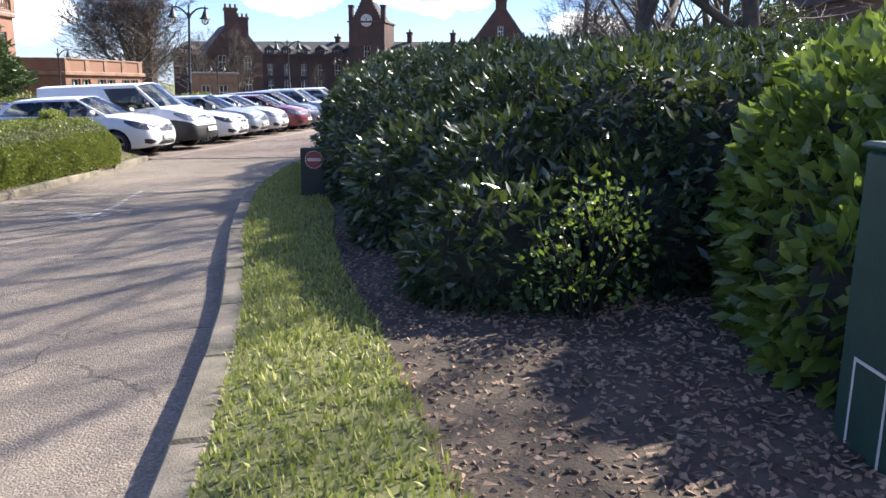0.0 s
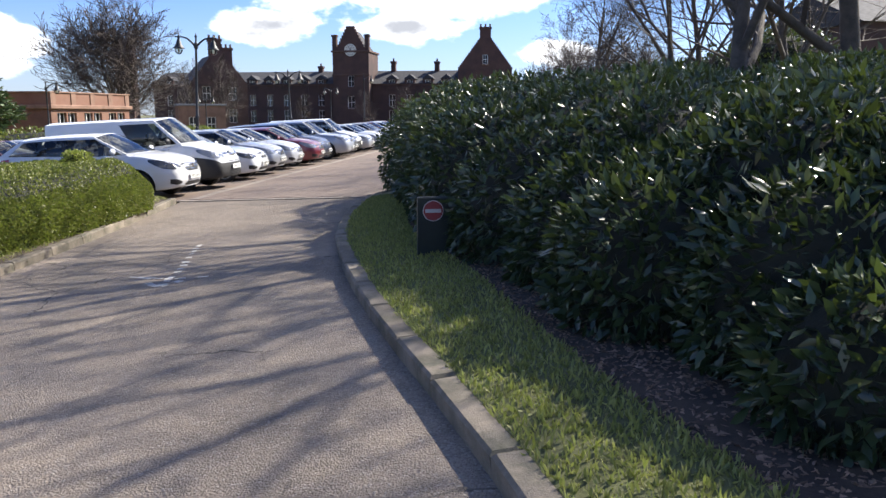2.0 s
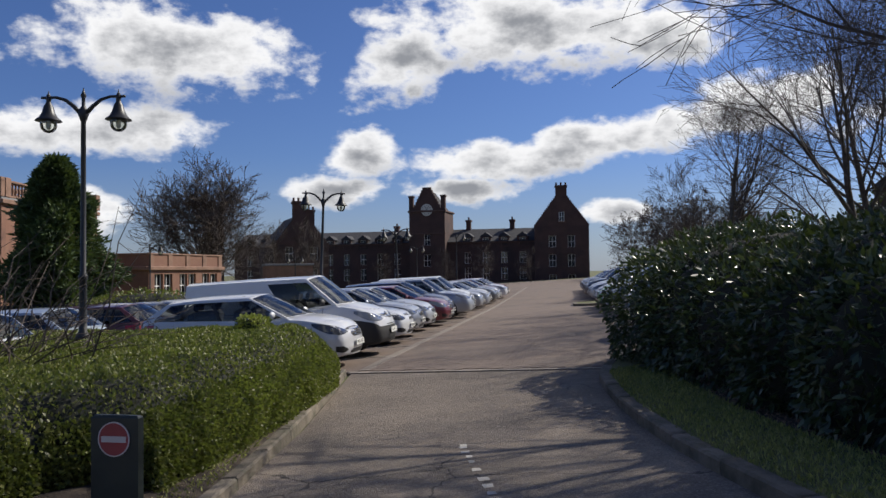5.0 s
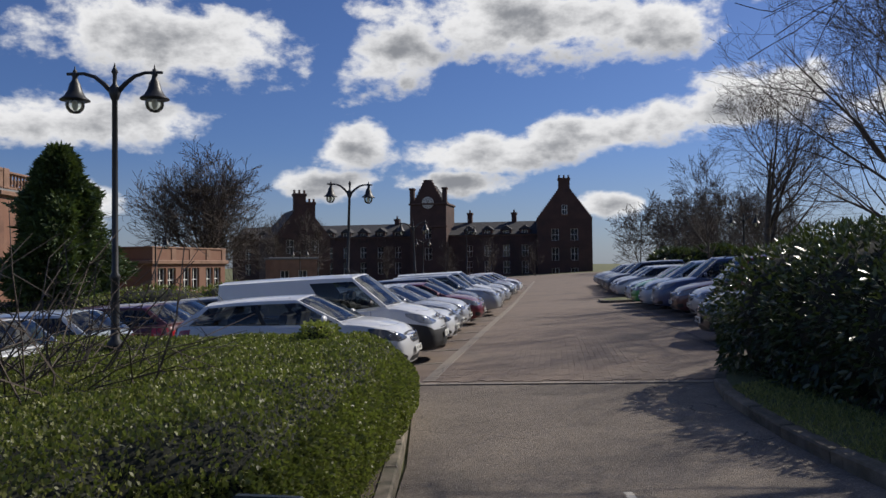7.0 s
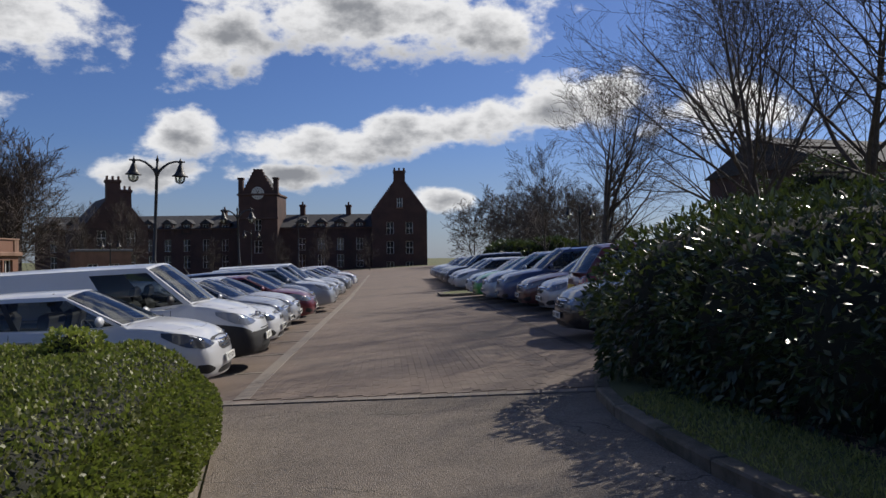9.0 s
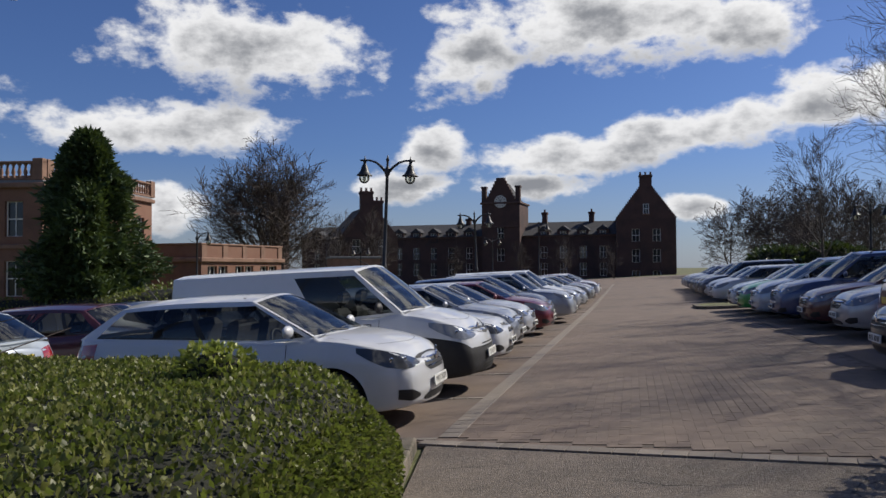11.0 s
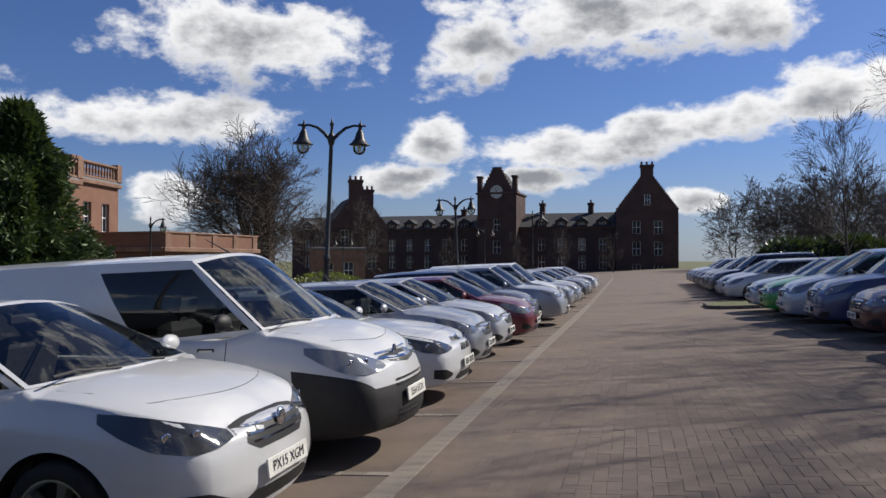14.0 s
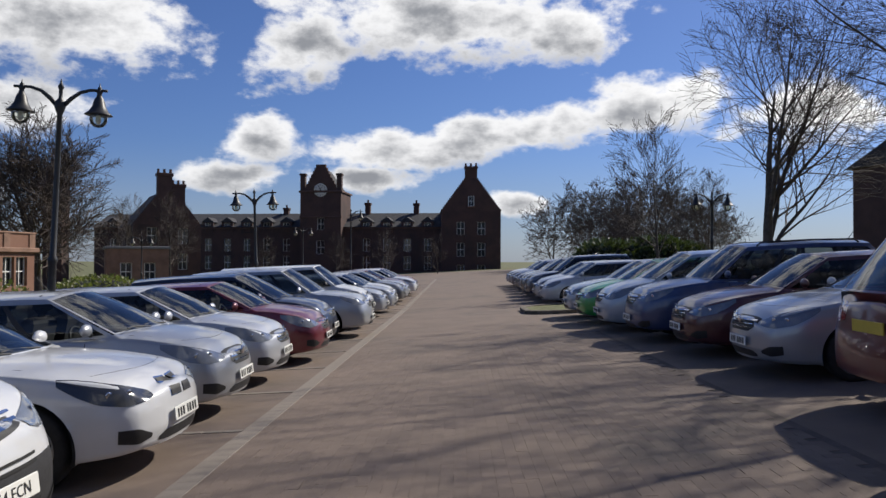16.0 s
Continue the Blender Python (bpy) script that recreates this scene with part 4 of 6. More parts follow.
def car(name, style, colour, m, label, plate="", detail=2, group="parked cars", bumper=None, lamp=None, grille="mesh", trim=0.0, seed=0):
    """One car. Its nose is at y = 0 and it points to +y; the ground is z = 0."""
    s = STYLES[style]
    L, W, H, cowl, rf, rr, tail = (s[k] for k in ("L", "W", "H", "cowl", "rf", "rr", "tail"))
    skin = PAINTS[colour]
    root = thing(name, m, label, "van" if style == "van" else "car", group)
    wr, axles = s["wr"], s["axles"]
    sill = 0.19 if style not in ("suv", "van") else 0.23
    b0, b1 = s["belt"]
    ease = lambda t: t * t * (3 - 2 * t)

    def top(d):
        if d < cowl:
            t = d / cowl
            nose = s["nose"] - 0.1 * math.exp(-d / 0.05)
            return nose + (s["hood"] - s["nose"]) * (1 - (1 - t) ** 1.7)
        if d < tail:
            t = (d - cowl) / (tail - cowl)
            return b0 + (b1 - b0) * t + (s["hood"] - b0) * max(0.0, 1 - t * 9)
        t = (d - tail) / max(0.05, L - tail)
        return b1 - (0.05 + 0.03 * (L - tail)) * t * t - 0.05 * max(0.0, t - 0.85) / 0.15

    def half(d):
        f = max(0.0, 1 - d / 0.85)
        r = max(0.0, 1 - (L - d) / 0.6)
        return W / 2 * (1 - 0.2 * f ** 2.6 - 0.16 * r ** 2.4 - 0.08 * math.exp(-d / 0.06) - 0.06 * math.exp(-(L - d) / 0.05))

    def set_back(d, z):
        """How far the skin at height z lies behind the foremost line, at the nose; and likewise at the tail."""
        up = max(0.0, z - 0.5)
        low = max(0.0, 0.38 - z)
        front = (0.42 * up ** 1.6 + 0.3 * low) * math.exp(-d / 0.35)
        back = (0.22 * up ** 1.4 + 0.3 * low) * math.exp(-(L - d) / 0.3)
        return front - back

    def bottom(d):
        return sill + 0.05 * math.exp(-d / 0.25) + 0.1 * math.exp(-(L - d) / 0.25)

    SIDE = 13 if detail > 1 else 9

    def section(d):
        zb, zt, hw = bottom(d), top(d), half(d)
        pts = [(0.0, zb), (hw * 0.82, zb)]
        crown = 0.07 if d < cowl or d > tail else 0.03
        zs = zt - crown
        for k in range(SIDE + 1):
            t = k / SIDE
            x = hw * (1 - 0.05 * (1 - t) ** 3 - 0.075 * max(0.0, t - 0.55) ** 1.5 / 0.45 ** 1.5 + 0.012 * math.exp(-((t - 0.78) / 0.07) ** 2))
            pts.append((x, zb + 0.02 + (zs - zb - 0.02) * t))
        xe = pts[-1][0]
        for f in (0.965, 0.88, 0.7, 0.45, 0.2, 0.0):
            pts.append((xe * f, zs + crown * (1 - f ** 3.2)))
        return pts

    step = 0.055 if detail > 1 else 0.09
    ds = [0.0, 0.012, 0.035, 0.07, 0.11]
    while ds[-1] < L - 0.16:
        ds.append(ds[-1] + step)
    ds = [d for d in ds if abs(d - cowl) > 0.6 * step and abs(d - tail) > 0.6 * step and d < L - 0.13] + [cowl, tail, L - 0.1, L - 0.05, L - 0.02, L]
    ds.sort()
    K = len(section(0.5))
    V, cols = [], []
    for d in ds:
        V.append([[x, -(d + set_back(d, z)), z] for x, z in section(d)])
    # Wheel arches: the rim of each opening is drawn on to a circle.
    R = wr + 0.055
    inside = [[False] * K for _ in ds]
    for ax in axles:
        for i, d in enumerate(ds):
            for k in range(1, SIDE + 3):
                if (V[i][k][1] + ax) ** 2 + (V[i][k][2] - wr) ** 2 < R * R:
                    inside[i][k] = True
        for i in range(1, len(ds) - 1):
            for k in range(2, SIDE + 2):
                if inside[i][k] and not all(inside[i + a][k + b] for a in (-1, 0, 1) for b in (-1, 0, 1)):
                    p = V[i][k]
                    dy, dz = p[1] + ax, p[2] - wr
                    r = math.hypot(dy, dz)
                    if 0.05 < r < R:
                        p[1], p[2] = -ax + dy * R / r, wr + dz * R / r
    body_f, bump_f = [], []
    flat, index = [], {}
    for side in (1, -1):
        for i in range(len(ds)):
            for k in range(K):
                index[side, i, k] = len(flat)
                flat.append((V[i][k][0] * side, V[i][k][1], V[i][k][2]))
    for side in (1, -1):
        for i in range(len(ds) - 1):
            for k in range(K - 1):
                if inside[i][k] and inside[i + 1][k] and inside[i][k + 1] and inside[i + 1][k + 1]:
                    continue
                mid = (ds[i] + ds[i + 1]) / 2
                if k >= SIDE + 4 and cowl < mid < tail:
                    continue
                f = (index[side, i, k], index[side, i + 1, k], index[side, i + 1, k + 1], index[side, i, k + 1])
                f = f if side < 0 else f[::-1]
                z = (V[i][k][2] + V[i + 1][k + 1][2]) / 2
                row_f = (k - 2) / SIDE
                black = bumper and ((mid < bumper[0] and row_f < bumper[1]) or row_f < bumper[2] or (mid > L - 0.3 and row_f < bumper[1] - 0.1))
                (bump_f if black else body_f).append(f)
    # Nose and tail: bowed caps, column by column between the two sides.
    us_cap = [-1, -0.88, -0.65, -0.35, 0, 0.35, 0.65, 0.88, 1]
    for i, bow in ((0, 0.11), (len(ds) - 1, -0.07)):
        rows_ = []
        for k in range(1, K):
            row = []
            for u in us_cap:
                if abs(u) == 1:
                    row.append(index[u, i, k])
                else:
                    row.append(len(flat))
                    x, y, z = V[i][k]
                    flat.append((x * u, y + bow * (1 - abs(u) ** 2.4) * min(1.0, x / 0.3), z))
            rows_.append(row)
        for k in range(len(rows_) - 1):
            for c in range(len(us_cap) - 1):
                f = (rows_[k][c], rows_[k][c + 1], rows_[k + 1][c + 1], rows_[k + 1][c])
                f = f[::-1] if bow > 0 else f
                (bump_f if bumper and k - 1 < bumper[1] * SIDE else body_f).append(f)
    tree = BVHTree.FromPolygons(flat, body_f + bump_f)
    part("body", mesh_of("body", flat, body_f, skin, True), root)
    if bump_f:
        used = sorted({q for f in bump_f for q in f})
        back = {q: j for j, q in enumerate(used)}
        part("bumper", mesh_of("bumper", [flat[q] for q in used], [tuple(back[q] for q in f) for f in bump_f], M_BLACK, True), root, "black plastic bumper and sills")
    # Glasshouse: two sides, windscreen, roof and rear screen as shells with real openings.
    hr = W / 2 * (0.70 if style not in ("van",) else 0.80)
    z_roof = lambda d: H - 0.075 - 0.10 * max(0.0, (d - (rf + rr) / 2) / (rr - rf)) ** 2 * (1.6 if style != "van" else 0.3) - 0.05 * max(0.0, ((rf + rr) / 2 - d) / (rr - rf)) ** 2
    d_lo, d_hi = cowl + 0.02, tail - 0.02

    def edge_x(d):
        return section(d)[SIDE + 3][0]

    def side_at(u, t):
        db = d_lo + (d_hi - d_lo) * u
        dr = rf + (rr - rf) * u
        xb, zb_ = edge_x(db) - 0.005, top(db) - 0.035
        e = min(1.0, min(u, 1 - u) * 9)
        xr, zr = hr * (0.965 + 0.035 * e), z_roof(dr)
        x = xb + (xr - xb) * t + 0.045 * math.sin(math.pi * t) * (0.4 + 0.6 * e)
        return x, -(db + (dr - db) * t), zb_ + (zr - zb_) * t

    def crossing(curve_lo, curve_hi, us, ts, bulge=0.0):
        g = []
        for t in ts:
            row = []
            for u in us:
                a, b = curve_lo(u), curve_hi(u)
                row.append([a[j] + (b[j] - a[j]) * t for j in range(3)])
                row[-1][2] += bulge * math.sin(math.pi * t) * (1 - u * u)
            g.append(row)
        return g

    def front_base(u):
        x, y, z = side_at(0, 0)
        return x * u, y + 0.16 * (1 - u * u), z + 0.012 * (1 - u * u) + 0.015

    def front_roof(u):
        x, y, z = side_at(0, 1)
        return x * u, y + 0.07 * (1 - u * u), z + 0.065 * (1 - u * u)

    def rear_roof(u):
        x, y, z = side_at(1, 1)
        return x * u, y - 0.05 * (1 - u * u), z + 0.065 * (1 - u * u)

    def rear_base(u):
        x, y, z = side_at(1, 0)
        return x * u, y - 0.10 * (1 - u * u), z + 0.01 * (1 - u * u)

    def panels(grid, us, ts, holes, name_frame, name_pane, mirror=False, pillars=False):
        """A shell with panes left open at the (u, t) rectangles given."""
        fr, panes = Build(), [Build() for _ in holes]
        nu = len(us)
        vs = [p for row in grid for p in row]
        if mirror:
            vs = [(-p[0], p[1], p[2]) for p in vs]
        frame_faces, pillar_faces, pane_faces = [], [], [[] for _ in holes]
        for j in range(len(ts) - 1):
            for i in range(nu - 1):
                f = (j * nu + i, j * nu + i + 1, (j + 1) * nu + i + 1, (j + 1) * nu + i)
                if mirror:
                    f = f[::-1]
                a, b, c = (Vector(vs[q]) for q in (f[0], f[1], f[3]))
                if (b - a).cross(c - a).dot((b + c) / 2 - Vector((0, -L / 2, 0.7))) < 0:
                    f = f[::-1]
                cu, ct = (us[i] + us[i + 1]) / 2, (ts[j] + ts[j + 1]) / 2
                for h, (a, b, c, d) in enumerate(holes):
                    if a < cu < b and c < ct < d:
                        pane_faces[h].append(f)
                        break
                else:
                    between = pillars and len(holes) > 1 and holes[0][0] < cu < holes[-1][1] and holes[0][2] < ct < holes[0][3]
                    (pillar_faces if between else frame_faces).append(f)
        out = []
        if pillar_faces:
            used = sorted({q for f in pillar_faces for q in f})
            back = {q: j for j, q in enumerate(used)}
            part("window_pillar", mesh_of("window_pillar", [vs[q] for q in used], [tuple(back[q] for q in f) for f in pillar_faces], M_BLACK, True), root, "gloss black pillar between the side windows")
        if frame_faces:
            out.append(part(name_frame, mesh_of(name_frame, vs, frame_faces, skin, True), root))
        for fs in pane_faces:
            if fs:
                used = sorted({q for f in fs for q in f})
                back = {q: j for j, q in enumerate(used)}
                p = part(name_pane, mesh_of(name_pane, [vs[q] for q in used], [tuple(back[q] for q in f) for f in fs], M_GLASS, True), root)
                p.visible_shadow = False
        return out

    posts = s["posts"]
    gaps, lo = [], 0.022
    for p in posts:
        gaps.append((lo, p - 0.012, 0.06, 0.88))
        lo = p + 0.02
    if style != "van":
        gaps.append((lo, 0.93 if len(posts) < 3 else 0.955, 0.1, 0.86))
        if len(posts) == 2:
            gaps = [(0.022, posts[0] + 0.13, 0.06, 0.88), (posts[0] + 0.16, 0.92, 0.1, 0.86)]
    us = sorted({0.0, 1.0, 0.01, 0.2, 0.4, 0.6, 0.8, 0.98, *[q for g in gaps for q in g[:2]]})
    ts = sorted({0.0, 0.25, 0.5, 0.75, 0.94, 1.0, *[q for g in gaps for q in g[2:]]})
    grid = [[side_at(u, t) for u in us] for t in ts]
    for mirror in (False, True):
        panels(grid, us, ts, gaps, "door_frame", "side_window", mirror, True)
    u7 = [-1, -0.962, -0.6, -0.3, 0, 0.3, 0.6, 0.962, 1]
    t5 = [0, 0.03, 0.35, 0.7, 0.95, 1]
    panels(crossing(front_base, front_roof, u7, t5, 0.03), u7, t5, [(-0.962, 0.962, 0.03, 0.95)], "windscreen_frame", "windscreen")
    panels(crossing(rear_base, rear_roof, u7, t5, 0.02), u7[::-1], t5, [] if style == "van" else [(-0.9, 0.9, 0.12, 0.9)], "tailgate", "rear_window", False)
    td = [0, 0.08, 0.3, 0.5, 0.7, 0.92, 1]
    roof = []
    for t in td:
        row = []
        for u in u7:
            x, y, z = side_at(t, 1)
            f, r = front_roof(u), rear_roof(u)
            row.append((x * u, f[1] + (r[1] - f[1]) * t, z + 0.065 * (1 - abs(u) ** 2.2)))
        roof.append(row)
    panels(roof, u7, td, [], "roof", "roof")
    # Inside: a dark tub, dashboard and seats.
    ix = edge_x((cowl + tail) / 2) - 0.06
    tub = Build().box(-ix, -tail + 0.05, 0.45, ix, -cowl - 0.3, 0.5).box(-ix, -cowl - 0.52, 0.5, ix, -cowl - 0.02, b0 - 0.06, 0.05).box(-ix - 0.03, -tail + 0.05, 0.5, -ix + 0.02, -cowl - 0.02, b0 - 0.03).box(ix - 0.02, -tail + 0.05, 0.5, ix + 0.03, -cowl - 0.02, b0 - 0.03).box(-ix, -tail + 0.02, 0.5, ix, -tail + 0.12, b1 - 0.05)
    part("interior", tub.mesh("interior", M_SEAT), root, "dark interior trim")
    if detail > 0:
        seat_d = cowl + 1.05
        for sx in (-0.36, 0.36):
            st = Build().box(sx - 0.24, -seat_d - 0.1, 0.5, sx + 0.24, -seat_d + 0.45, 0.66, 0.06)
            st.box(-0.24, -0.07, 0, 0.24, 0.07, 0.62, 0.06, pose(sx, -seat_d - 0.12, 0.6, -14))
            st.box(-0.13, -0.045, 0.66, 0.13, 0.045, 0.86, 0.045, pose(sx, -seat_d - 0.12, 0.6, -14)).box(-0.05, -0.012, 0.6, 0.05, 0.012, 0.7, 0, pose(sx, -seat_d - 0.12, 0.6, -14))
            part("seat", st.mesh("seat", M_SEAT, False), root)
        if style != "van":
            bench = Build().box(-ix + 0.08, -seat_d - 1.0, 0.5, ix - 0.08, -seat_d - 0.45, 0.66, 0.06).box(-ix + 0.08, -0.07, 0, ix - 0.08, 0.07, 0.6, 0.06, pose(0, -seat_d - 1.0, 0.6, -12))
            for sx in (-0.38, 0.38):
                bench.box(-0.13, -0.045, 0.6, 0.13, 0.045, 0.76, 0.04, pose(sx, -seat_d - 1.0, 0.6, -12))
            part("rear_bench", bench.mesh("rear_bench", M_SEAT), root)
        wheel_ring = [(0.36 + 0.18 * math.cos(a), -cowl - 0.6 - 0.06 * math.sin(a), 0.9 + 0.17 * math.sin(a)) for a in [2 * math.pi * k / 16 for k in range(17)]]
        part("steering_wheel", Build().tube(wheel_ring, 0.016, 6).mesh("steering_wheel", M_BLACK, True), root)
        mx, my, mz = front_roof(0)
        part("rear_view_mirror", Build().box(-0.11, my - 0.02, mz - 0.16, 0.11, my + 0.01, mz - 0.09, 0.02).mesh("rear_view_mirror", M_BLACK), root)
    # Wheels.
    tyre, rim, disc = wheel_parts(wr, s["spokes"])
    for ax in axles:
        for side in (1, -1):
            x = half(ax) - 0.125
            w = part("wheel", tyre, root, "alloy wheel with black tyre", pose(side * x, -ax, wr, 0, 0, 0 if side > 0 else 180))
            part("rim", rim, w)
            part("brake_disc", disc, w)
            if detail > 1 or side > 0:
                vs, fs = [], []
                for k in range(15):
                    a = radians(-25 + 230 * k / 14)
                    for xx in (half(ax) * 0.985, half(ax) - 0.26):
                        vs.append((side * xx, -ax + R * math.cos(a), max(sill, wr + R * math.sin(a))))
                fs = [(2 * k, 2 * k + 1, 2 * k + 3, 2 * k + 2) for k in range(14)]
                vs += [(side * (half(ax) - 0.26), -ax + R * math.cos(radians(-25 + 230 * k / 14)), max(sill, wr + R * math.sin(radians(-25 + 230 * k / 14)))) for k in range(15)]
                fs.append(tuple(range(30, 45)))
                part("wheel_arch", mesh_of("wheel_arch", vs, fs, M_LINER), root)

    def project(phi, z, rear=False, lift=0.004):
        """The skin's place seen from outside at the angle phi (degrees from straight ahead) and height z, at nose or tail."""
        cy = -(L - 0.95) if rear else -0.95
        way = Vector((math.sin(radians(phi)), -math.cos(radians(phi)) if rear else math.cos(radians(phi)), 0))
        hit = tree.ray_cast(Vector((0, cy, z)) + way * 3, -way)
        if hit[0] is None:
            return None
        return hit[0] + way * lift

    def patch(name_, columns, mat, label_="", rear=False, rows=4, count=10, lift=0.004, parent=None):
        """A panel laid on the skin. columns: (angle, lower z, upper z)."""
        c = sorted(columns)
        vs, ok = [], True
        for i in range(count + 1):
            phi = c[0][0] + (c[-1][0] - c[0][0]) * i / count
            lo_, hi_ = (np.interp(phi, [q[0] for q in c], [q[j] for q in c]) for j in (1, 2))
            for k in range(rows + 1):
                p = project(phi, lo_ + (hi_ - lo_) * k / rows, rear, lift)
                if p is None:
                    return None
                vs.append(p)
        fs = [(i * (rows + 1) + k, (i + 1) * (rows + 1) + k, (i + 1) * (rows + 1) + k + 1, i * (rows + 1) + k + 1) for i in range(count) for k in range(rows)]
        return part(name_, mesh_of(name_, vs, fs, mat, True), parent or root, label_)

    nz = s["nose"]
    lm = lamp or M_LAMP
    for side in (1, -1):
        patch("headlight", [(side * 24, nz - 0.16, nz - 0.12), (side * 30, nz - 0.19, nz - 0.085), (side * 38, nz - 0.2, nz - 0.04), (side * 48, nz - 0.165, nz + 0.005), (side * 56, nz - 0.09, nz + 0.03), (side * 63, nz - 0.01, nz + 0.04)], lm, "clear headlight" if lm is M_LAMP else "smoked headlight", count=22, lift=0.007)
        if detail > 1:
            for at_phi, rad in ((36, 0.03), (44, 0.034)):
                p = project(side * at_phi, nz - 0.1, lift=0.008)
                if p is not None:
                    part("reflector", Build().lathe([(rad * 0.8, -0.004), (rad * 0.75, 0.002), (rad * 0.4, 0.0), (0.004, 0.001)], 16, Matrix.Translation(p) @ Matrix.Rotation(radians(-side * at_phi * 0.8), 4, "Z") @ Matrix.Rotation(radians(-90), 4, "X")).mesh("reflector", M_CHROME, True), root)
            patch("fog_lamp_recess", [(side * 27, 0.33, 0.36), (side * 34, 0.3, 0.42), (side * 42, 0.33, 0.43)], M_BLACK, count=10, lift=0.007)
        patch("tail_light", [(side * 26, b1 - 0.3, b1 - 0.16), (side * 40, b1 - 0.34, b1 - 0.1), (side * 58, b1 - 0.26, b1 - 0.08)], M_TAIL, "red tail light", True, count=6)
    if grille == "twin":
        for side in (1, -1):
            patch("grille", [(side * 1.5, nz - 0.2, nz - 0.07), (side * 11, nz - 0.2, nz - 0.06)], M_BLACK, "black kidney grille", count=4, lift=0.006)
            patch("grille_surround", [(side * 1.0, nz - 0.21, nz - 0.06), (side * 12, nz - 0.21, nz - 0.05)], M_CHROME, count=4, lift=0.003)
    elif grille == "band":
        patch("grille", [(-22, nz - 0.13, nz - 0.09), (0, nz - 0.17, nz - 0.09), (22, nz - 0.13, nz - 0.09)], M_BLACK, "narrow black grille")
        patch("grille_bar", [(-21, nz - 0.115, nz - 0.1), (0, nz - 0.125, nz - 0.11), (21, nz - 0.115, nz - 0.1)], M_CHROME, rows=1, lift=0.007)
    else:
        patch("grille", [(-23, nz - 0.16, nz - 0.11), (-15, nz - 0.26, nz - 0.09), (15, nz - 0.26, nz - 0.09), (23, nz - 0.16, nz - 0.11)], M_BLACK, "black mesh grille")
        for k in range(3):
            z = nz - 0.22 + 0.045 * k
            patch("grille_bar", [(-16 - k * 2, z, z + 0.012), (16 + k * 2, z, z + 0.012)], M_CHROME, rows=1, lift=0.007)
    p = project(0, nz - 0.13, lift=0.012)
    if p is not None and grille == "mesh":
        part("badge", Build().lathe([(0.055, 0), (0.05, 0.01), (0.03, 0.014)], 16, Matrix.Translation(p) @ Matrix.Rotation(radians(-90), 4, "X")).mesh("badge", M_CHROME, True), root, "plain round chrome badge")
    if detail > 0:
        # The shut line round the bonnet.
        loop = [(x, 0.2 + 0.16 * (abs(x) / 0.62) ** 2.2) for x in [-0.62 + 1.24 * k / 16 for k in range(17)]]
        loop = [(-0.7, cowl - 0.1), (-0.68, 0.5 * cowl + 0.2)] + loop + [(0.68, 0.5 * cowl + 0.2), (0.7, cowl - 0.1)]
        line = []
        for x, d in loop:
            hit = tree.ray_cast(Vector((x * W / 1.77, -d, 3)), Vector((0, 0, -1)))
            if hit[0] is not None and hit[0].z > 0.5:
                line.append(hit[0] + Vector((0, 0, -0.0025)))
        if len(line) > 8:
            part("bonnet_gap", Build().tube(line, 0.0045, 4).mesh("bonnet_gap", M_SEAM), root)
    if grille == "band":
        for z in (nz - 0.085, nz - 0.125):
            patch("chrome_bar", [(-25, z + 0.012, z + 0.026), (0, z, z + 0.018), (25, z + 0.012, z + 0.026)], M_CHROME, rows=1, lift=0.011)
        for z in (0.33, 0.37, 0.41, 0.61, 0.65):
            patch("bumper_slat", [(-19, z, z + 0.016), (19, z, z + 0.016)], M_LINER, rows=1, lift=0.009)
        peak = project(0, nz - 0.1, lift=0.02)
        if peak is not None:
            tip = Build()
            for side in (1, -1):
                for dz in (0.0, -0.055):
                    tip.box(-0.012, -0.008, -0.062, 0.012, 0.008, 0.062, 0.004, Matrix.Translation(peak + Vector((side * 0.038, 0, dz + 0.02))) @ Matrix.Rotation(radians(-side * 42), 4, "Y"))
            part("badge", tip.mesh("badge", M_CHROME), root, "plain chrome peak-shaped badge")
    patch("air_intake", [(-22, 0.28, 0.31), (-17, 0.27, 0.35), (17, 0.27, 0.35), (22, 0.28, 0.31)], M_BLACK, "black lower air intake")
    pz = 0.45 if not bumper else 0.52
    p = project(0, pz, lift=0.02)
    if p is not None:
        pl = part("number_plate", Build().box(-0.26, -0.006, -0.055, 0.26, 0.006, 0.055, 0.004).mesh("number_plate", M_PLATE), root, "white front number plate", pose(p.x, p.y, pz, 4))
        if plate:
            part("lettering", text_mesh(plate, 0.088), pl, m=pose(0, 0.009, 0))
        else:
            bars = Build()
            rnd = random.Random(seed + 5)
            for k in range(7):
                xx = -0.21 + k * 0.06 + (0.03 if k > 3 else 0)
                bars.box(xx, 0.0065, -0.035, xx + rnd.uniform(0.03, 0.045), 0.0085, 0.035)
            part("lettering", bars.mesh("lettering", M_INK), pl)
    hit = tree.ray_cast(Vector((0, -L - 2, 0.8)), Vector((0, 1, 0)))
    if hit[0] is not None:
        part("rear_number_plate", Build().box(-0.26, -0.012, 0.74, 0.26, 0.0, 0.85, 0.003, Matrix.Translation((0, hit[0].y, 0))).mesh("rear_number_plate", M_PLATE_Y), root, "yellow rear number plate")
    # Door seams, handles, mirrors.
    seam = lambda d, z: tree.ray_cast(Vector((3, -d, z)), Vector((-1, 0, 0)))[0]
    span = d_hi - d_lo
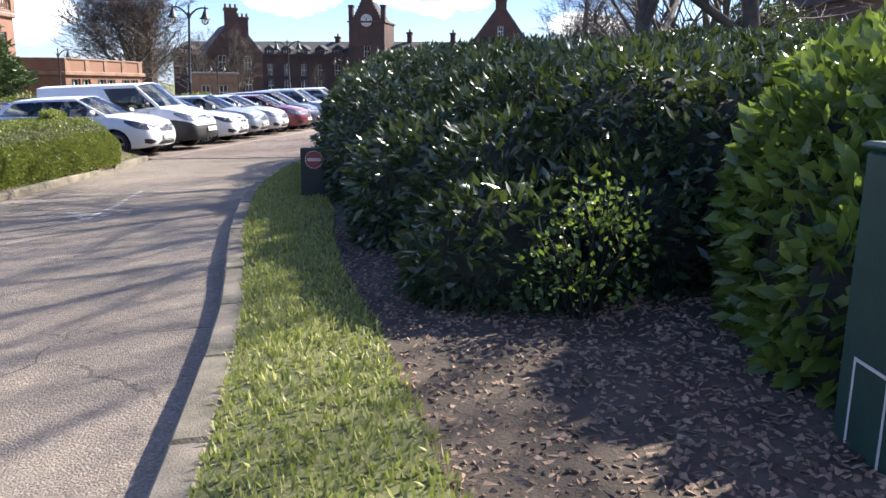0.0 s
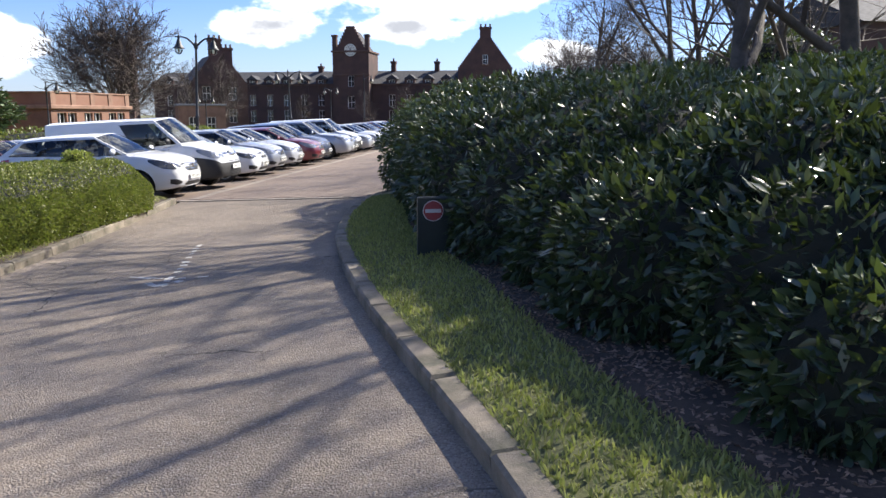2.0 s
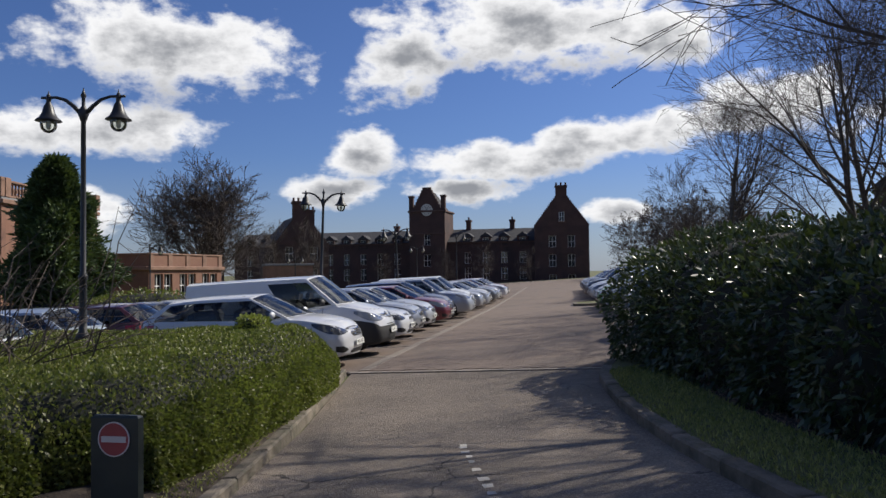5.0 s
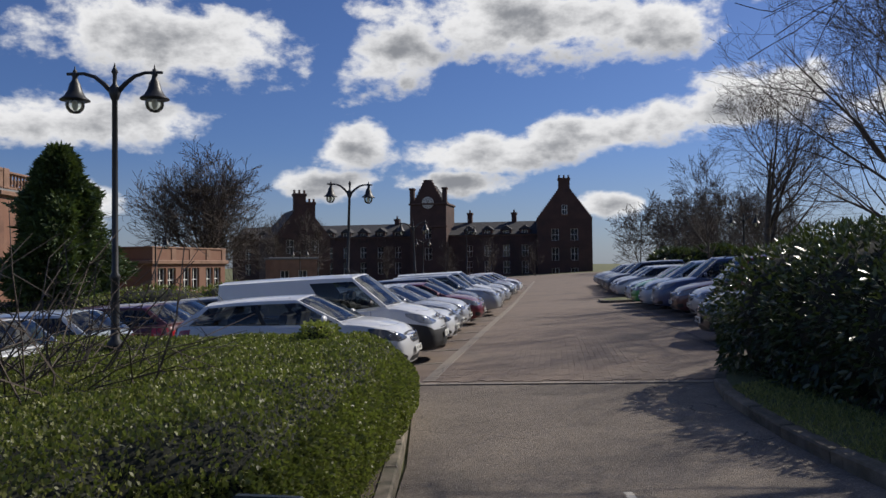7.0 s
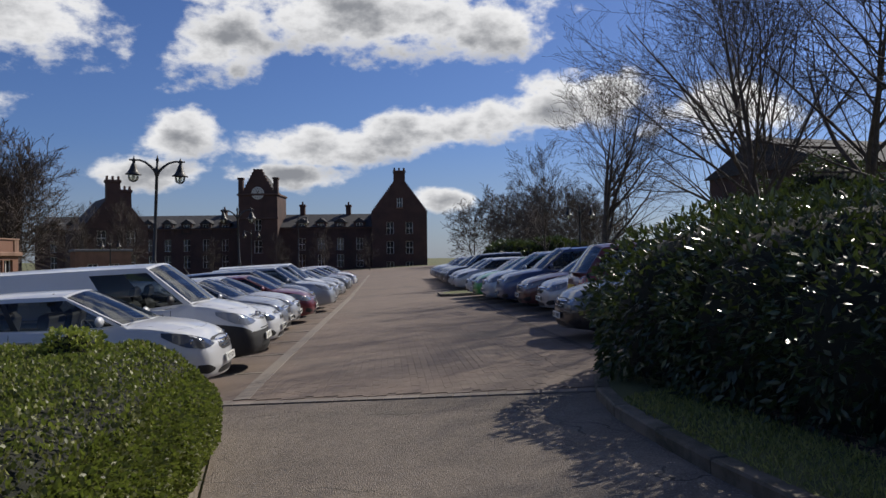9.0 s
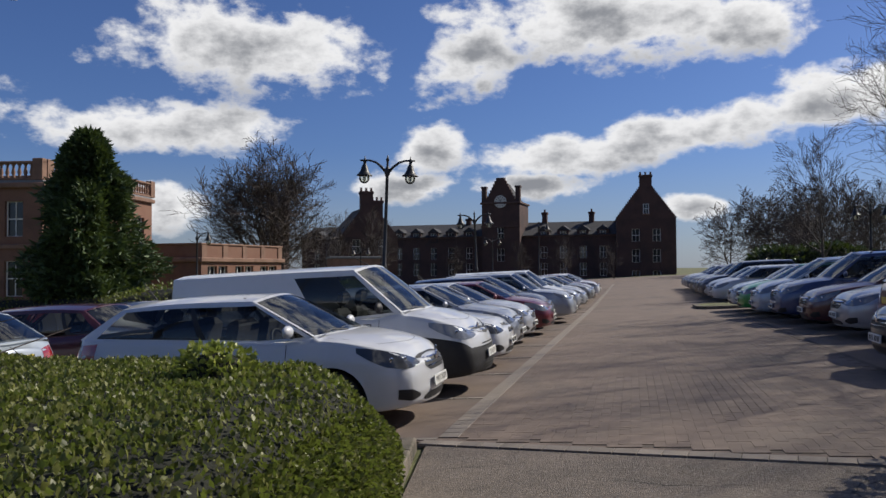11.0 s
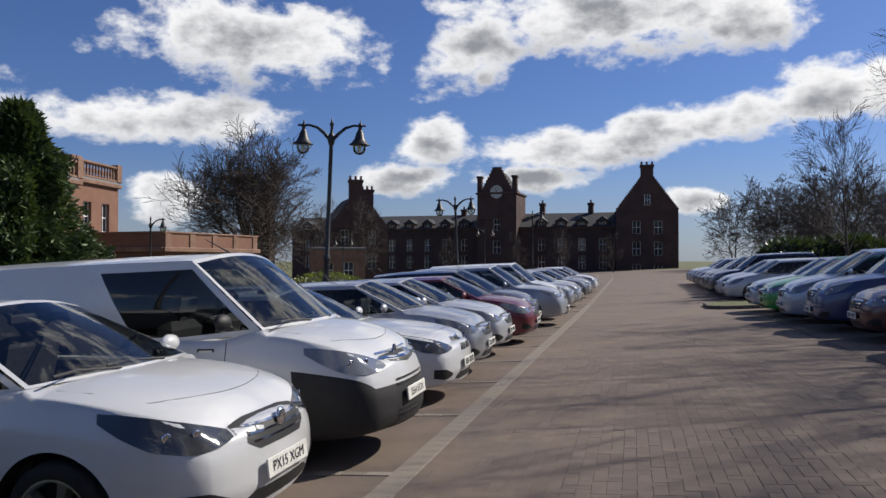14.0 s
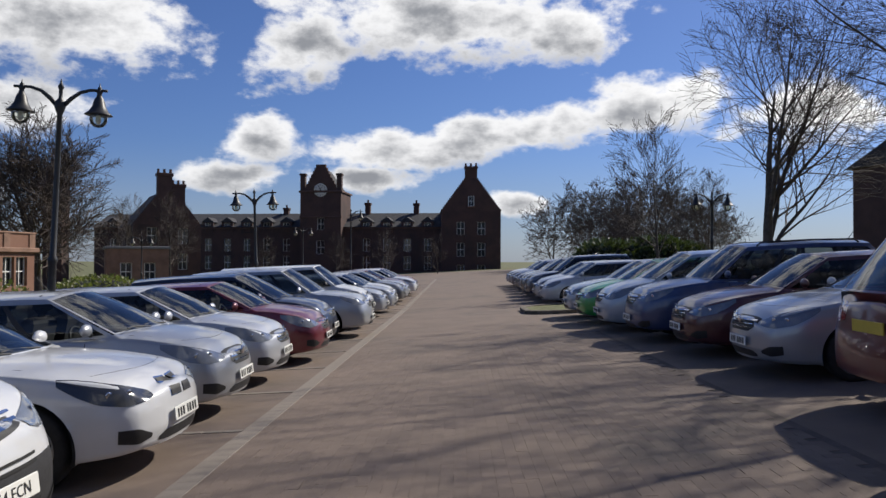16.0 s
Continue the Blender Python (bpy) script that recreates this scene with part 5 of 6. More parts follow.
    seam_ds = [cowl + 0.32] + [d_lo + span * (p + 0.13 if len(posts) == 2 else p) + 0.12 for p in posts[:2 if len(posts) != 2 else 1]]
    for d in seam_ds:
        vs = []
        for k in range(13):
            z = sill + 0.12 + (top(d) - 0.05 - sill - 0.12) * k / 12
            h = seam(d + (0.04 if k < 2 else 0), z)
            if h is not None:
                vs += [(h.x + 0.002, h.y - 0.004, z), (h.x + 0.002, h.y + 0.004, z)]
        if len(vs) > 6:
            fs = [(2 * k, 2 * k + 1, 2 * k + 3, 2 * k + 2) for k in range(len(vs) // 2 - 1)]
            part("door_seam", mesh_of("door_seam", vs, fs, M_SEAM), root)
            part("door_seam", mesh_of("door_seam", [(-x, y, z) for x, y, z in vs], [f[::-1] for f in fs], M_SEAM), root)
    for d in seam_ds[1:]:
        z = top(d) - 0.15
        h = seam(d - 0.2, z)
        if h is not None:
            for side in (1, -1):
                part("door_handle", Build().box(h.x - 0.01, h.y - 0.09, z - 0.016, h.x + 0.025, h.y + 0.09, z + 0.016, 0.012, Matrix.Diagonal((side, 1, 1, 1))).mesh("door_handle", skin), root)
    for side in (1, -1):
        x, y, z = side_at(0.07, 0.12)
        rings = [(0.02, 0.0), (0.075, 0.012), (0.095, 0.04), (0.085, 0.085), (0.05, 0.12), (0.01, 0.135)]
        mir = Build().lathe(rings, 14, Matrix.Translation((side * (x + 0.14), y + 0.02, z + 0.06)) @ Matrix.Diagonal((1.2, 0.6, 0.72, 1)) @ Matrix.Rotation(radians(-90), 4, "X"))
        shell = part("door_mirror", mir.mesh("door_mirror", skin if trim < 0.5 else M_BLACK, True), root)
        part("mirror_arm", Build().tube([(side * (x - 0.01), y + 0.03, z), (side * (x + 0.08), y + 0.04, z + 0.03)], [0.028, 0.022], 6).mesh("mirror_arm", M_BLACK), shell)
    if detail > 1:
        for wx in (-0.38, 0.22):
            b = front_base(wx)
            part("wiper", Build().tube([(b[0] * 1.0, b[1] - 0.01, b[2] + 0.02), (b[0] + 0.3, b[1] - 0.07, b[2] + 0.045), (b[0] + 0.52, b[1] - 0.05, b[2] + 0.04)], 0.008, 4).mesh("wiper", M_BLACK), root)
        x, y, z = rear_roof(0) if style != "van" else front_roof(0)
        part("aerial", Build().tube([(0, y + 0.12 if style != "van" else y - 0.1, z + 0.0), (0, y - 0.08 if style != "van" else y - 0.35, z + (0.25 if style != "van" else 0.14))], [0.008, 0.003], 5).mesh("aerial", M_BLACK), root)
    if plate and style == "van":
        h = seam(cowl + 0.5, 0.98)
        if h is not None:
            tag = part("door_label", Build().box(h.x - 0.01, h.y - 0.075, 0.955, h.x + 0.004, h.y + 0.075, 0.995, 0.002).mesh("door_label", M_BLACK), root, "small black label with pale print")
            part("print", Build().box(h.x + 0.0045, h.y - 0.06, 0.967, h.x + 0.0055, h.y + 0.06, 0.983).mesh("print", M_PLATE), tag)
    if style == "suv" and detail > 0:
        for side in (1, -1):
            pts = [side_at(u, 1) for u in (0.08, 0.12, 0.5, 0.88, 0.92)]
            part("roof_rail", Build().tube([(side * (q[0] - 0.05), q[1], q[2] + (0.015 if i in (0, 4) else 0.065)) for i, q in enumerate(pts)], 0.016, 5).mesh("roof_rail", M_BLACK), root)
    return root


BAY = 2.37
bay_v = lambda i: (1.0, 3.15, 5.9)[i] if i < 3 else 1.12 + BAY * i
LEFT = (
    ("three_door", "white", "PX15 XGM", "white three-door hatchback with smoked headlights", -0.43), ("van", "white", "SE64 ECN", "white panel van with black plastic bumper", -0.24), ("sport", "white", "", "white sporty hatchback with twin grilles", -0.36),
    ("hatch", "silver", "", "pale silver hatchback parked in a bay", -0.5), ("hatch", "ice", "", "bright silver small hatchback", -0.55), ("hatch", "burgundy", "", "burgundy hatchback parked in a bay", -0.35),
    ("mpv", "navy", "", "dark navy people carrier in a bay", -0.6), ("suv", "silver", "", "silver off-road car with roof rails", -0.1), ("estate", "grey", "", "dark grey estate car in the row", -0.4), ("van", "white", "", "white van with roof rack", -0.6),
    ("estate", "silver", "", "silver estate car parked in a bay", -0.4), ("hatch", "silver", "", "silver hatchback parked in a bay", -0.3), ("hatch", "white", "", "white hatchback parked in a bay", -0.5), ("hatch", "grey", "", "grey hatchback parked in a bay", -0.3),
    ("saloon", "silver", "", "silver saloon parked in a bay", -0.3), ("hatch", "wine", "", "dark red hatchback in a bay", -0.5), ("hatch", "white", "", "white small hatchback in a bay", -0.2), ("hatch", "red", "", "red hatchback at the row's far end", -0.3),
)
for i, (style, colour, plate, label, w) in enumerate(LEFT):
    car("van" if style == "van" else "car", style, colour, park(w, bay_v(i), 0.006, -90), label, plate, 2 if i < 7 else 0, "cars facing the aisle, west row",
        bumper=(0.6, 0.63, 0.15) if style == "van" else None, lamp=M_LAMPDARK if i in (0, 2) else None, grille="twin" if i == 2 else "band" if style == "van" else "mesh", trim=1.0 if style == "van" else 0.0, seed=i)
RIGHT = (
    (3.9, 4.95, "hatch", "black", "black hatchback half hidden by the shrubs", 1), (6.4, 5.75, "suv", "red", "dull red off-road car parked nose in", -1), (9.1, 5.65, "saloon", "silver", "silver saloon facing the aisle", 1),
    (11.35, 5.5, "estate", "wine", "dark wine-red car facing the aisle", 1), (13.6, 5.25, "suv", "blue", "dark blue off-road car facing the aisle", 1), (15.9, 5.1, "mpv", "pale_blue", "pale blue-silver people carrier", 1),
    (18.1, 5.0, "hatch", "green", "bright green small hatchback", 1), (20.3, 5.0, "estate", "pale_blue", "pale silver estate car", 1), (26.4, 5.0, "hatch", "ice", "pale silver hatchback past the kerbed island", 1),
    (28.8, 5.0, "hatch", "silver", "silver hatchback parked in a bay", 1), (31.2, 4.9, "suv", "navy", "dark navy off-road car", 1), (33.6, 4.9, "mpv", "black", "black people carrier in a bay", 1), (36.0, 5.0, "hatch", "silver", "silver hatchback parked in a bay", 1),
    (38.4, 5.0, "estate", "grey", "grey estate car parked in a bay", 1), (40.8, 5.0, "hatch", "blue", "blue hatchback parked in a bay", 1), (43.2, 5.0, "hatch", "silver", "silver hatchback parked in a bay", 1), (45.6, 5.0, "saloon", "white", "white saloon parked in a bay", 1),
)
for i, (v, w, style, colour, label, face) in enumerate(RIGHT):
    ww = w if face > 0 else w + STYLES[style]["L"]
    car("car", style, colour, park(ww, v, 0.006, 90 if face > 0 else -90), label, "", 2 if i < 5 else 0, "cars facing the aisle, east row", seed=40 + i)
# The row behind the first one, tail to tail with it.
BACK = ((-1.6, "estate", "ice"), (0.9, "hatch", "pale_blue"), (3.3, "hatch", "wine"), (5.7, "saloon", "navy"), (8.1, "hatch", "grey"), (10.5, "hatch", "red"), (12.9, "estate", "silver"), (15.3, "hatch", "grey"), (17.7, "hatch", "blue"))
for i, (v, style, colour) in enumerate(BACK):
    car("car", style, colour, park(-10.0 + 0.2 * (i % 3), v, 0.006, 90 if i in (2, 5) else 90), "%s car in the second row" % {"ice": "pale silver", "pale_blue": "pale blue-silver", "wine": "dark wine-red"}.get(colour, colour), "", 0, "cars in the second row", seed=80 + i)

# ---- plants ----
rng = np.random.default_rng(7)


def fast_mesh(name, verts, tris, mat, smooth=False):
    """A mesh from arrays: verts (n, 3), tris (m, 3)."""
    me = bpy.data.meshes.new(name)
    me.vertices.add(len(verts))
    me.vertices.foreach_set("co", np.asarray(verts, np.float32).ravel())
    me.loops.add(len(tris) * 3)
    me.loops.foreach_set("vertex_index", np.asarray(tris, np.int32).ravel())
    me.polygons.add(len(tris))
    me.polygons.foreach_set("loop_start", np.arange(0, len(tris) * 3, 3, dtype=np.int32))
    me.materials.append(mat)
    me.update(calc_edges=True)
    if smooth:
        me.polygons.foreach_set("use_smooth", [True] * len(me.polygons))
    return me


def unit(a):
    return a / np.maximum(np.linalg.norm(a, axis=1, keepdims=True), 1e-9)


def leaf_cloud(points, normals, length, width, spread=0.8, droop=0.2, fold=0.25):
    """Folded leaves of four corners each, growing outwards from the points."""
    k = len(points)
    grow = unit(normals + rng.normal(0, spread, (k, 3)) + np.array([0, 0, -droop]))
    side = unit(np.cross(grow, rng.normal(0, 1, (k, 3))))
    up = np.cross(side, grow)
    size = rng.uniform(0.6, 1.25, (k, 1))
    ln, wd = length * size, width * size
    mid = points + grow * ln * 0.5
    v = np.stack([points, mid - side * wd + up * wd * fold, points + grow * ln, mid + side * wd + up * wd * fold], 1).reshape(-1, 3)
    base = np.arange(k)[:, None] * 4
    tris = np.concatenate([base + np.array([0, 2, 1]), base + np.array([0, 3, 2])], 0)
    return v, tris


def mound_points(mounds, count, depth=0.16, rough=0.1, skirt=False):
    """Places and outward ways on the joined surface of egg-shaped mounds (x, y, z, rx, ry, rz)."""
    area = np.array([m[3] * m[4] + m[5] * (m[3] + m[4]) for m in mounds])
    out_p, out_n = [], []
    for i, m in enumerate(mounds):
        k = int(count * area[i] / area.sum())
        d = unit(rng.normal(0, 1, (k, 3)))
        d = d[d[:, 2] > (-0.8 if skirt else -0.35)]
        r = np.array(m[3:6])
        bump = np.array([noise.noise((m[0] + q[0] * 3.1, m[1] + q[1] * 3.1, q[2] * 3.1)) for q in d])[:, None]
        p = np.array(m[:3]) + d * r * (1 + rough * bump) * (1 - depth * rng.random((len(d), 1)) ** 2)
        if skirt:
            # Below its widest ring a mound falls straight to the ground.
            low = d[:, 2] < 0
            flat_d = d.copy()
            flat_d[:, 2] = 0
            ring = unit(flat_d) * r * (1 + rough * bump) * (1 + 0.12 * d[:, 2:3]) * (1 - depth * rng.random((len(d), 1)) ** 2)
            drop = d[:, 2] / 0.8 * (m[2] - rise(m[0]))
            p[low] = (np.array(m[:3]) + ring)[low]
            p[low, 2] = m[2] + drop[low]
        keep = np.ones(len(p), bool)
        for j, o in enumerate(mounds):
            if j != i:
                off = (p - np.array(o[:3])) / np.array(o[3:6])
                if skirt:
                    off[:, 2] = np.maximum(off[:, 2], 0.0)
                keep &= (off ** 2).sum(1) > 0.8
        out_p.append(p[keep])
        out_n.append(unit(d / r)[keep])
    p, nn = np.concatenate(out_p), np.concatenate(out_n)
    keep = p[:, 2] > np.array([rise(q[0]) + (0.14 if skirt else 0.1) for q in p])
    return p[keep], nn[keep]


def shrub(name, mounds, count, length, width, mat, label, spread=0.8, droop=0.2, rough=0.1, sparse=False, skirt=False):
    root = thing(name, pose(mounds[0][0], mounds[0][1], rise(mounds[0][0])), label, "shrub")
    back = root.matrix_basis.inverted()
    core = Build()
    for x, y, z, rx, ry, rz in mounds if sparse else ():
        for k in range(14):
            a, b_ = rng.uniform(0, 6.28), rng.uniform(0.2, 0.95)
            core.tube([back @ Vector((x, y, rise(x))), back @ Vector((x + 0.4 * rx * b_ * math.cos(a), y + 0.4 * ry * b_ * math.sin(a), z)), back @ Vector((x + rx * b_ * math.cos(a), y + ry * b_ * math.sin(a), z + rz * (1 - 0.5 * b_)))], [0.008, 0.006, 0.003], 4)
    # Closed dark hulls under the leaves, coloured as the shaded depth of the bush.
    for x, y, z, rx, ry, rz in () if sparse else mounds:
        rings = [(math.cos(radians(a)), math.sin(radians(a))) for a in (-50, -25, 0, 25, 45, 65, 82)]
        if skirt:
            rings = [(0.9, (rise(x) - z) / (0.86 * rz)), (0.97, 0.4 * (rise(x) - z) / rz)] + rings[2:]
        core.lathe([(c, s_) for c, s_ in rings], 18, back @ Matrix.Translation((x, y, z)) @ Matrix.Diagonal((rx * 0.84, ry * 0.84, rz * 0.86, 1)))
    part("shaded_inside", core.mesh("shaded_inside", M_SHRUB_SHADE, True), root, "inner stems and hulls, near-black for the shade among leaves", kind="stuff")
    p, nn = mound_points(mounds, count, 0.95 if sparse else 0.16, rough, skirt)
    v, t = leaf_cloud(p - np.array(root.matrix_basis.translation), nn, length, width, spread, droop)
    part("foliage", fast_mesh("foliage", v, t, mat), root, kind="stuff")
    return root


def egg(x, y, rx, ry, top, base=-0.1):
    """A mound from a plan place, radii and the height of its crown over the ground there."""
    g = rise(x)
    rz = (top - base) * 0.58
    return (x, y, g + top - rz, rx, ry, rz)


shrub("rhododendron", [egg(0.15, 14.4, 2.05, 1.7, 2.05), egg(-0.02, 15.9, 2.05, 1.7, 2.05), egg(-0.15, 13.2, 1.6, 1.3, 1.75), egg(0.9, 17.1, 1.95, 1.35, 1.9), egg(0.7, 12.2, 2.1, 1.8, 1.98), egg(2.6, 13.5, 2.2, 2.0, 2.05), egg(4.8, 12.6, 2.2, 2.2, 2.05)], 76000, 0.115, 0.02, M_RHODO, "large dark glossy rhododendron mound beside the drive", 0.7, 0.25, skirt=True)
shrub("rhododendron", [egg(1.3, 9.9, 2.15, 1.7, 1.86), egg(-0.05, 8.9, 1.1, 1.0, 1.4), egg(-0.35, 10.4, 1.15, 1.1, 1.6), egg(-0.5, 11.7, 1.1, 1.0, 1.6), egg(1.0, 8.5, 1.5, 1.3, 1.62), egg(3.4, 9.6, 2.1, 1.9, 1.9), egg(5.4, 9.2, 2.0, 2.0, 1.9)], 72000, 0.115, 0.02, M_RHODO, "spreading rhododendron with glossy drooping leaves", 0.7, 0.25, skirt=True)
shrub("rhododendron", [egg(1.75, 6.7, 1.65, 1.35, 1.62), egg(0.3, 7.6, 1.05, 0.9, 1.2), egg(0.3, 6.4, 0.95, 0.9, 1.1), egg(0.75, 5.3, 0.85, 0.8, 1.15), egg(1.35, 4.6, 0.75, 0.55, 0.95), egg(0.6, 4.5, 0.7, 0.6, 0.8), egg(0.75, 7.0, 1.1, 1.1, 1.25), egg(3.2, 7.0, 1.5, 1.4, 1.66), egg(1.7, 5.35, 1.15, 0.9, 1.5), egg(0.95, 6.2, 0.85, 0.85, 1.5), egg(2.1, 4.7, 0.8, 0.7, 1.35)], 80000, 0.115, 0.02, M_RHODO, "dark rhododendron bush over bark mulch", 0.7, 0.25, skirt=True)
shrub("laurel", [egg(3.1, 4.7, 1.2, 1.05, 1.66), egg(4.5, 4.6, 1.3, 1.2, 1.7), egg(2.5, 3.75, 0.9, 0.8, 1.5), egg(2.35, 3.05, 0.65, 0.5, 1.25), egg(2.05, 3.4, 0.5, 0.5, 1.1), egg(1.8, 2.85, 0.33, 0.3, 0.8)], 27000, 0.13, 0.03, M_LAUREL, "sunlit laurel hedge with bright green leaves", 0.8, 0.05, skirt=True)
shrub("holly", [egg(0.85, 3.8, 0.36, 0.3, 0.66, 0.1), egg(0.97, 3.9, 0.27, 0.25, 0.85, 0.4)], 1300, 0.045, 0.013, M_LAUREL, "small sparse holly with pale green leaves", 1.0, 0.0, 0.5, True)
shrub("holly_tree", [egg(10.6, 31.5, 1.9, 1.8, 3.4), egg(13.2, 31.8, 2.2, 2.2, 4.2)], 13000, 0.16, 0.05, M_RHODO, "dark ivy-clad evergreen behind the cars", 0.9, 0.1, 0.25)
shrub("viburnum", [egg(8.6, 56.0, 1.9, 1.6, 2.0), egg(11.0, 56.0, 2.1, 1.7, 2.1), egg(13.0, 56.2, 1.4, 1.4, 1.7)], 9000, 0.3, 0.07, M_RHODO, "broad evergreen shrub behind the parked cars", 0.8, 0.1)
shrub("topiary", [egg(-13.0, 44.0, 1.9, 1.7, 1.5)], 3500, 0.12, 0.04, M_BOX, "clipped round evergreen bush between the rows", 0.7, 0.0)
shrub("topiary", [egg(-17.5, 36.0, 3.2, 1.7, 1.75), egg(-14.5, 36.5, 2.6, 1.6, 1.7)], 6000, 0.13, 0.045, M_BOX, "broad clipped evergreen bush", 0.7, 0.0)
shrub("golden_shrub", [egg(-7.3, 15.1, 0.3, 0.26, 1.2, 0.7)], 2200, 0.05, 0.017, M_GOLD, "yellow-green tuft growing out of the hedge", 0.8, 0.0, 0.3)


def clipped_hedge(name, outline, top, count, label, mat, dip=None, leaf=(0.038, 0.0135), base=0.25, faces=4200):
    """A clipped hedge over a plan outline: near-upright faces, rounded shoulders, a level but uneven top."""
    pts = [Vector(p) for p in outline]
    cx, cy = sum(p.x for p in pts) / len(pts), sum(p.y for p in pts) / len(pts)

    def depth_in(x, y):
        """Distance to the outline, positive inside."""
        best, inside = 1e9, False
        for i in range(len(pts)):
            a, b = pts[i], pts[(i + 1) % len(pts)]
            d = b - a
            t = max(0.0, min(1.0, ((x - a.x) * d.x + (y - a.y) * d.y) / d.length_squared))
            best = min(best, math.hypot(x - a.x - d.x * t, y - a.y - d.y * t))
            if (a.y > y) != (b.y > y) and x < (b.x - a.x) * (y - a.y) / (b.y - a.y) + a.x:
                inside = not inside
        return best if inside else -best

    def height(x, y):
        d = depth_in(x, y)
        if d < 0:
            return None
        f = 1 - max(0.0, 1 - d / 0.75) ** 2.2
        h = top(x, y) * (0.45 + 0.55 * f) + 0.05 * noise.noise((x * 1.3, y * 1.3, 0)) + 0.04 * noise.noise((x * 6, y * 6, 3))
        return h * (dip(x, y) if dip else 1.0)

    step = 0.11
    x0, x1 = min(p.x for p in pts), max(p.x for p in pts)
    y0, y1 = min(p.y for p in pts), max(p.y for p in pts)
    root = thing(name, pose(cx, cy, rise(cx)), label, "hedge")
    org = root.matrix_basis.translation
    nx, ny = int((x1 - x0) / step) + 2, int((y1 - y0) / step) + 2
    hs = {}
    for i in range(nx):
        for j in range(ny):
            h = height(x0 + i * step, y0 + j * step)
            hs[i, j] = h
    # A dark shell below the leaves, its colour standing for shade within the hedge.
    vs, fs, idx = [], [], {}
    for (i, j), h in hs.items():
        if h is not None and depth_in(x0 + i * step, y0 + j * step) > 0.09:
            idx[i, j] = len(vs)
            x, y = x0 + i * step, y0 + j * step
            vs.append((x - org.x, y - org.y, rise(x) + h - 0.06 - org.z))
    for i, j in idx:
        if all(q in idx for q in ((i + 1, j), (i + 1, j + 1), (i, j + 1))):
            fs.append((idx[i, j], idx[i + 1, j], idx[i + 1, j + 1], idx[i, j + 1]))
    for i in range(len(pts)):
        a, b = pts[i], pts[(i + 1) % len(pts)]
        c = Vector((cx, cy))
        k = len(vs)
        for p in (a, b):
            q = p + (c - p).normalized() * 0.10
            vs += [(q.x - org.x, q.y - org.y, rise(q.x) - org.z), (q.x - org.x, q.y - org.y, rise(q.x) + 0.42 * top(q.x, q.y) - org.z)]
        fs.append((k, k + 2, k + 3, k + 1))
    part("shaded_inside", mesh_of("shaded_inside", vs, fs, M_SHRUB_SHADE, True), root, "near-black core standing for the shade inside the hedge")
    P, N = [], []
    rnd = random.Random(5)
    e = 0.06
    while len(P) < count:
        x, y = rnd.uniform(x0, x1), rnd.uniform(y0, y1)
        d = depth_in(x, y)
        if d < 0:
            continue
        h = height(x, y)
        if d < 0.28:
            # The faces get their leaves over the whole height.
            for _ in range(5):
                z = base + (h - base) * rnd.random() if h > base else h
                hx = (depth_in(x + e, y) - depth_in(x - e, y)) / (2 * e)
                hy = (depth_in(x, y + e) - depth_in(x, y - e)) / (2 * e)
                lim = max(0.0, 0.14 * (z / h) ** 3)
                if d < 0.1 + lim:
                    P.append((x - org.x, y - org.y, rise(x) + z - org.z))
                    N.append((-hx, -hy, 0.35))
        P.append((x - org.x, y - org.y, rise(x) + h - rnd.random() ** 2 * 0.05 - org.z))
        N.append((0, 0, 1))
    # The upright faces, leaf by leaf along the outline.
    for i in range(len(pts)):
        a, b = pts[i], pts[(i + 1) % len(pts)]
        d = b - a
        out = Vector((d.y, -d.x)).normalized()
        if depth_in(*((a + b) / 2 + out * 0.05)) > 0:
            out = -out
        for _ in range(int(d.length * faces)):
            f, g = rnd.random(), rnd.random()
            z = 0.12 + g * (top(a.x, a.y) * 0.76 - 0.12)
            back = 0.30 * max(0.0, (z / (0.75 * top(a.x, a.y)) - 0.5) / 0.5) ** 2.2 + 0.06 * max(0.0, 0.5 - z) - 0.02 + rnd.random() ** 2 * 0.06 + 0.04 * noise.noise(((a.x + d.x * f) * 2, (a.y + d.y * f) * 2, z * 2))
            p = a + d * f - out * back
            P.append((p.x - org.x, p.y - org.y, rise(p.x) + z - org.z))
            N.append((out.x, out.y, 0.4))
    v, t = leaf_cloud(np.array(P), np.array(N, float), leaf[0], leaf[1], 0.75, 0.0)
    part("foliage", fast_mesh("foliage", v, t, mat), root, kind="stuff")
    return root


clipped_hedge("box_hedge", [(-6.5, 9.7), (-6.36, 10.6), (-6.25, 12.0), (-6.14, 13.4), (-6.1, 14.4), (-6.1, 15.2), (-6.35, 15.85), (-7.0, 16.4), (-7.8, 16.8), (-9.0, 17.3), (-12.0, 19.2), (-13.0, 19.4), (-13.0, 12.0), (-12.0, 9.0), (-9.5, 8.2), (-7.5, 7.95), (-7.2, 9.4), (-6.75, 9.65)],
              lambda x, y: 0.93 + 0.015 * max(0.0, min(5.5, y - 9.0)), 150000, "low clipped box hedge with small glossy leaves", M_BOX,
              lambda x, y: 1 - 0.7 * math.exp(-((y - 16.0) / 0.5) ** 2) * max(0.0, min(1.0, (-9.2 - x) / 0.6)))
clipped_hedge("long_hedge", [(-40.0, 38.5), (-18.6, 38.5), (-18.6, 40.0), (-40.0, 40.0)], lambda x, y: 1.35, 5000, "long low clipped hedge before the house", M_BOX, None, (0.12, 0.04), 0.25, 250)


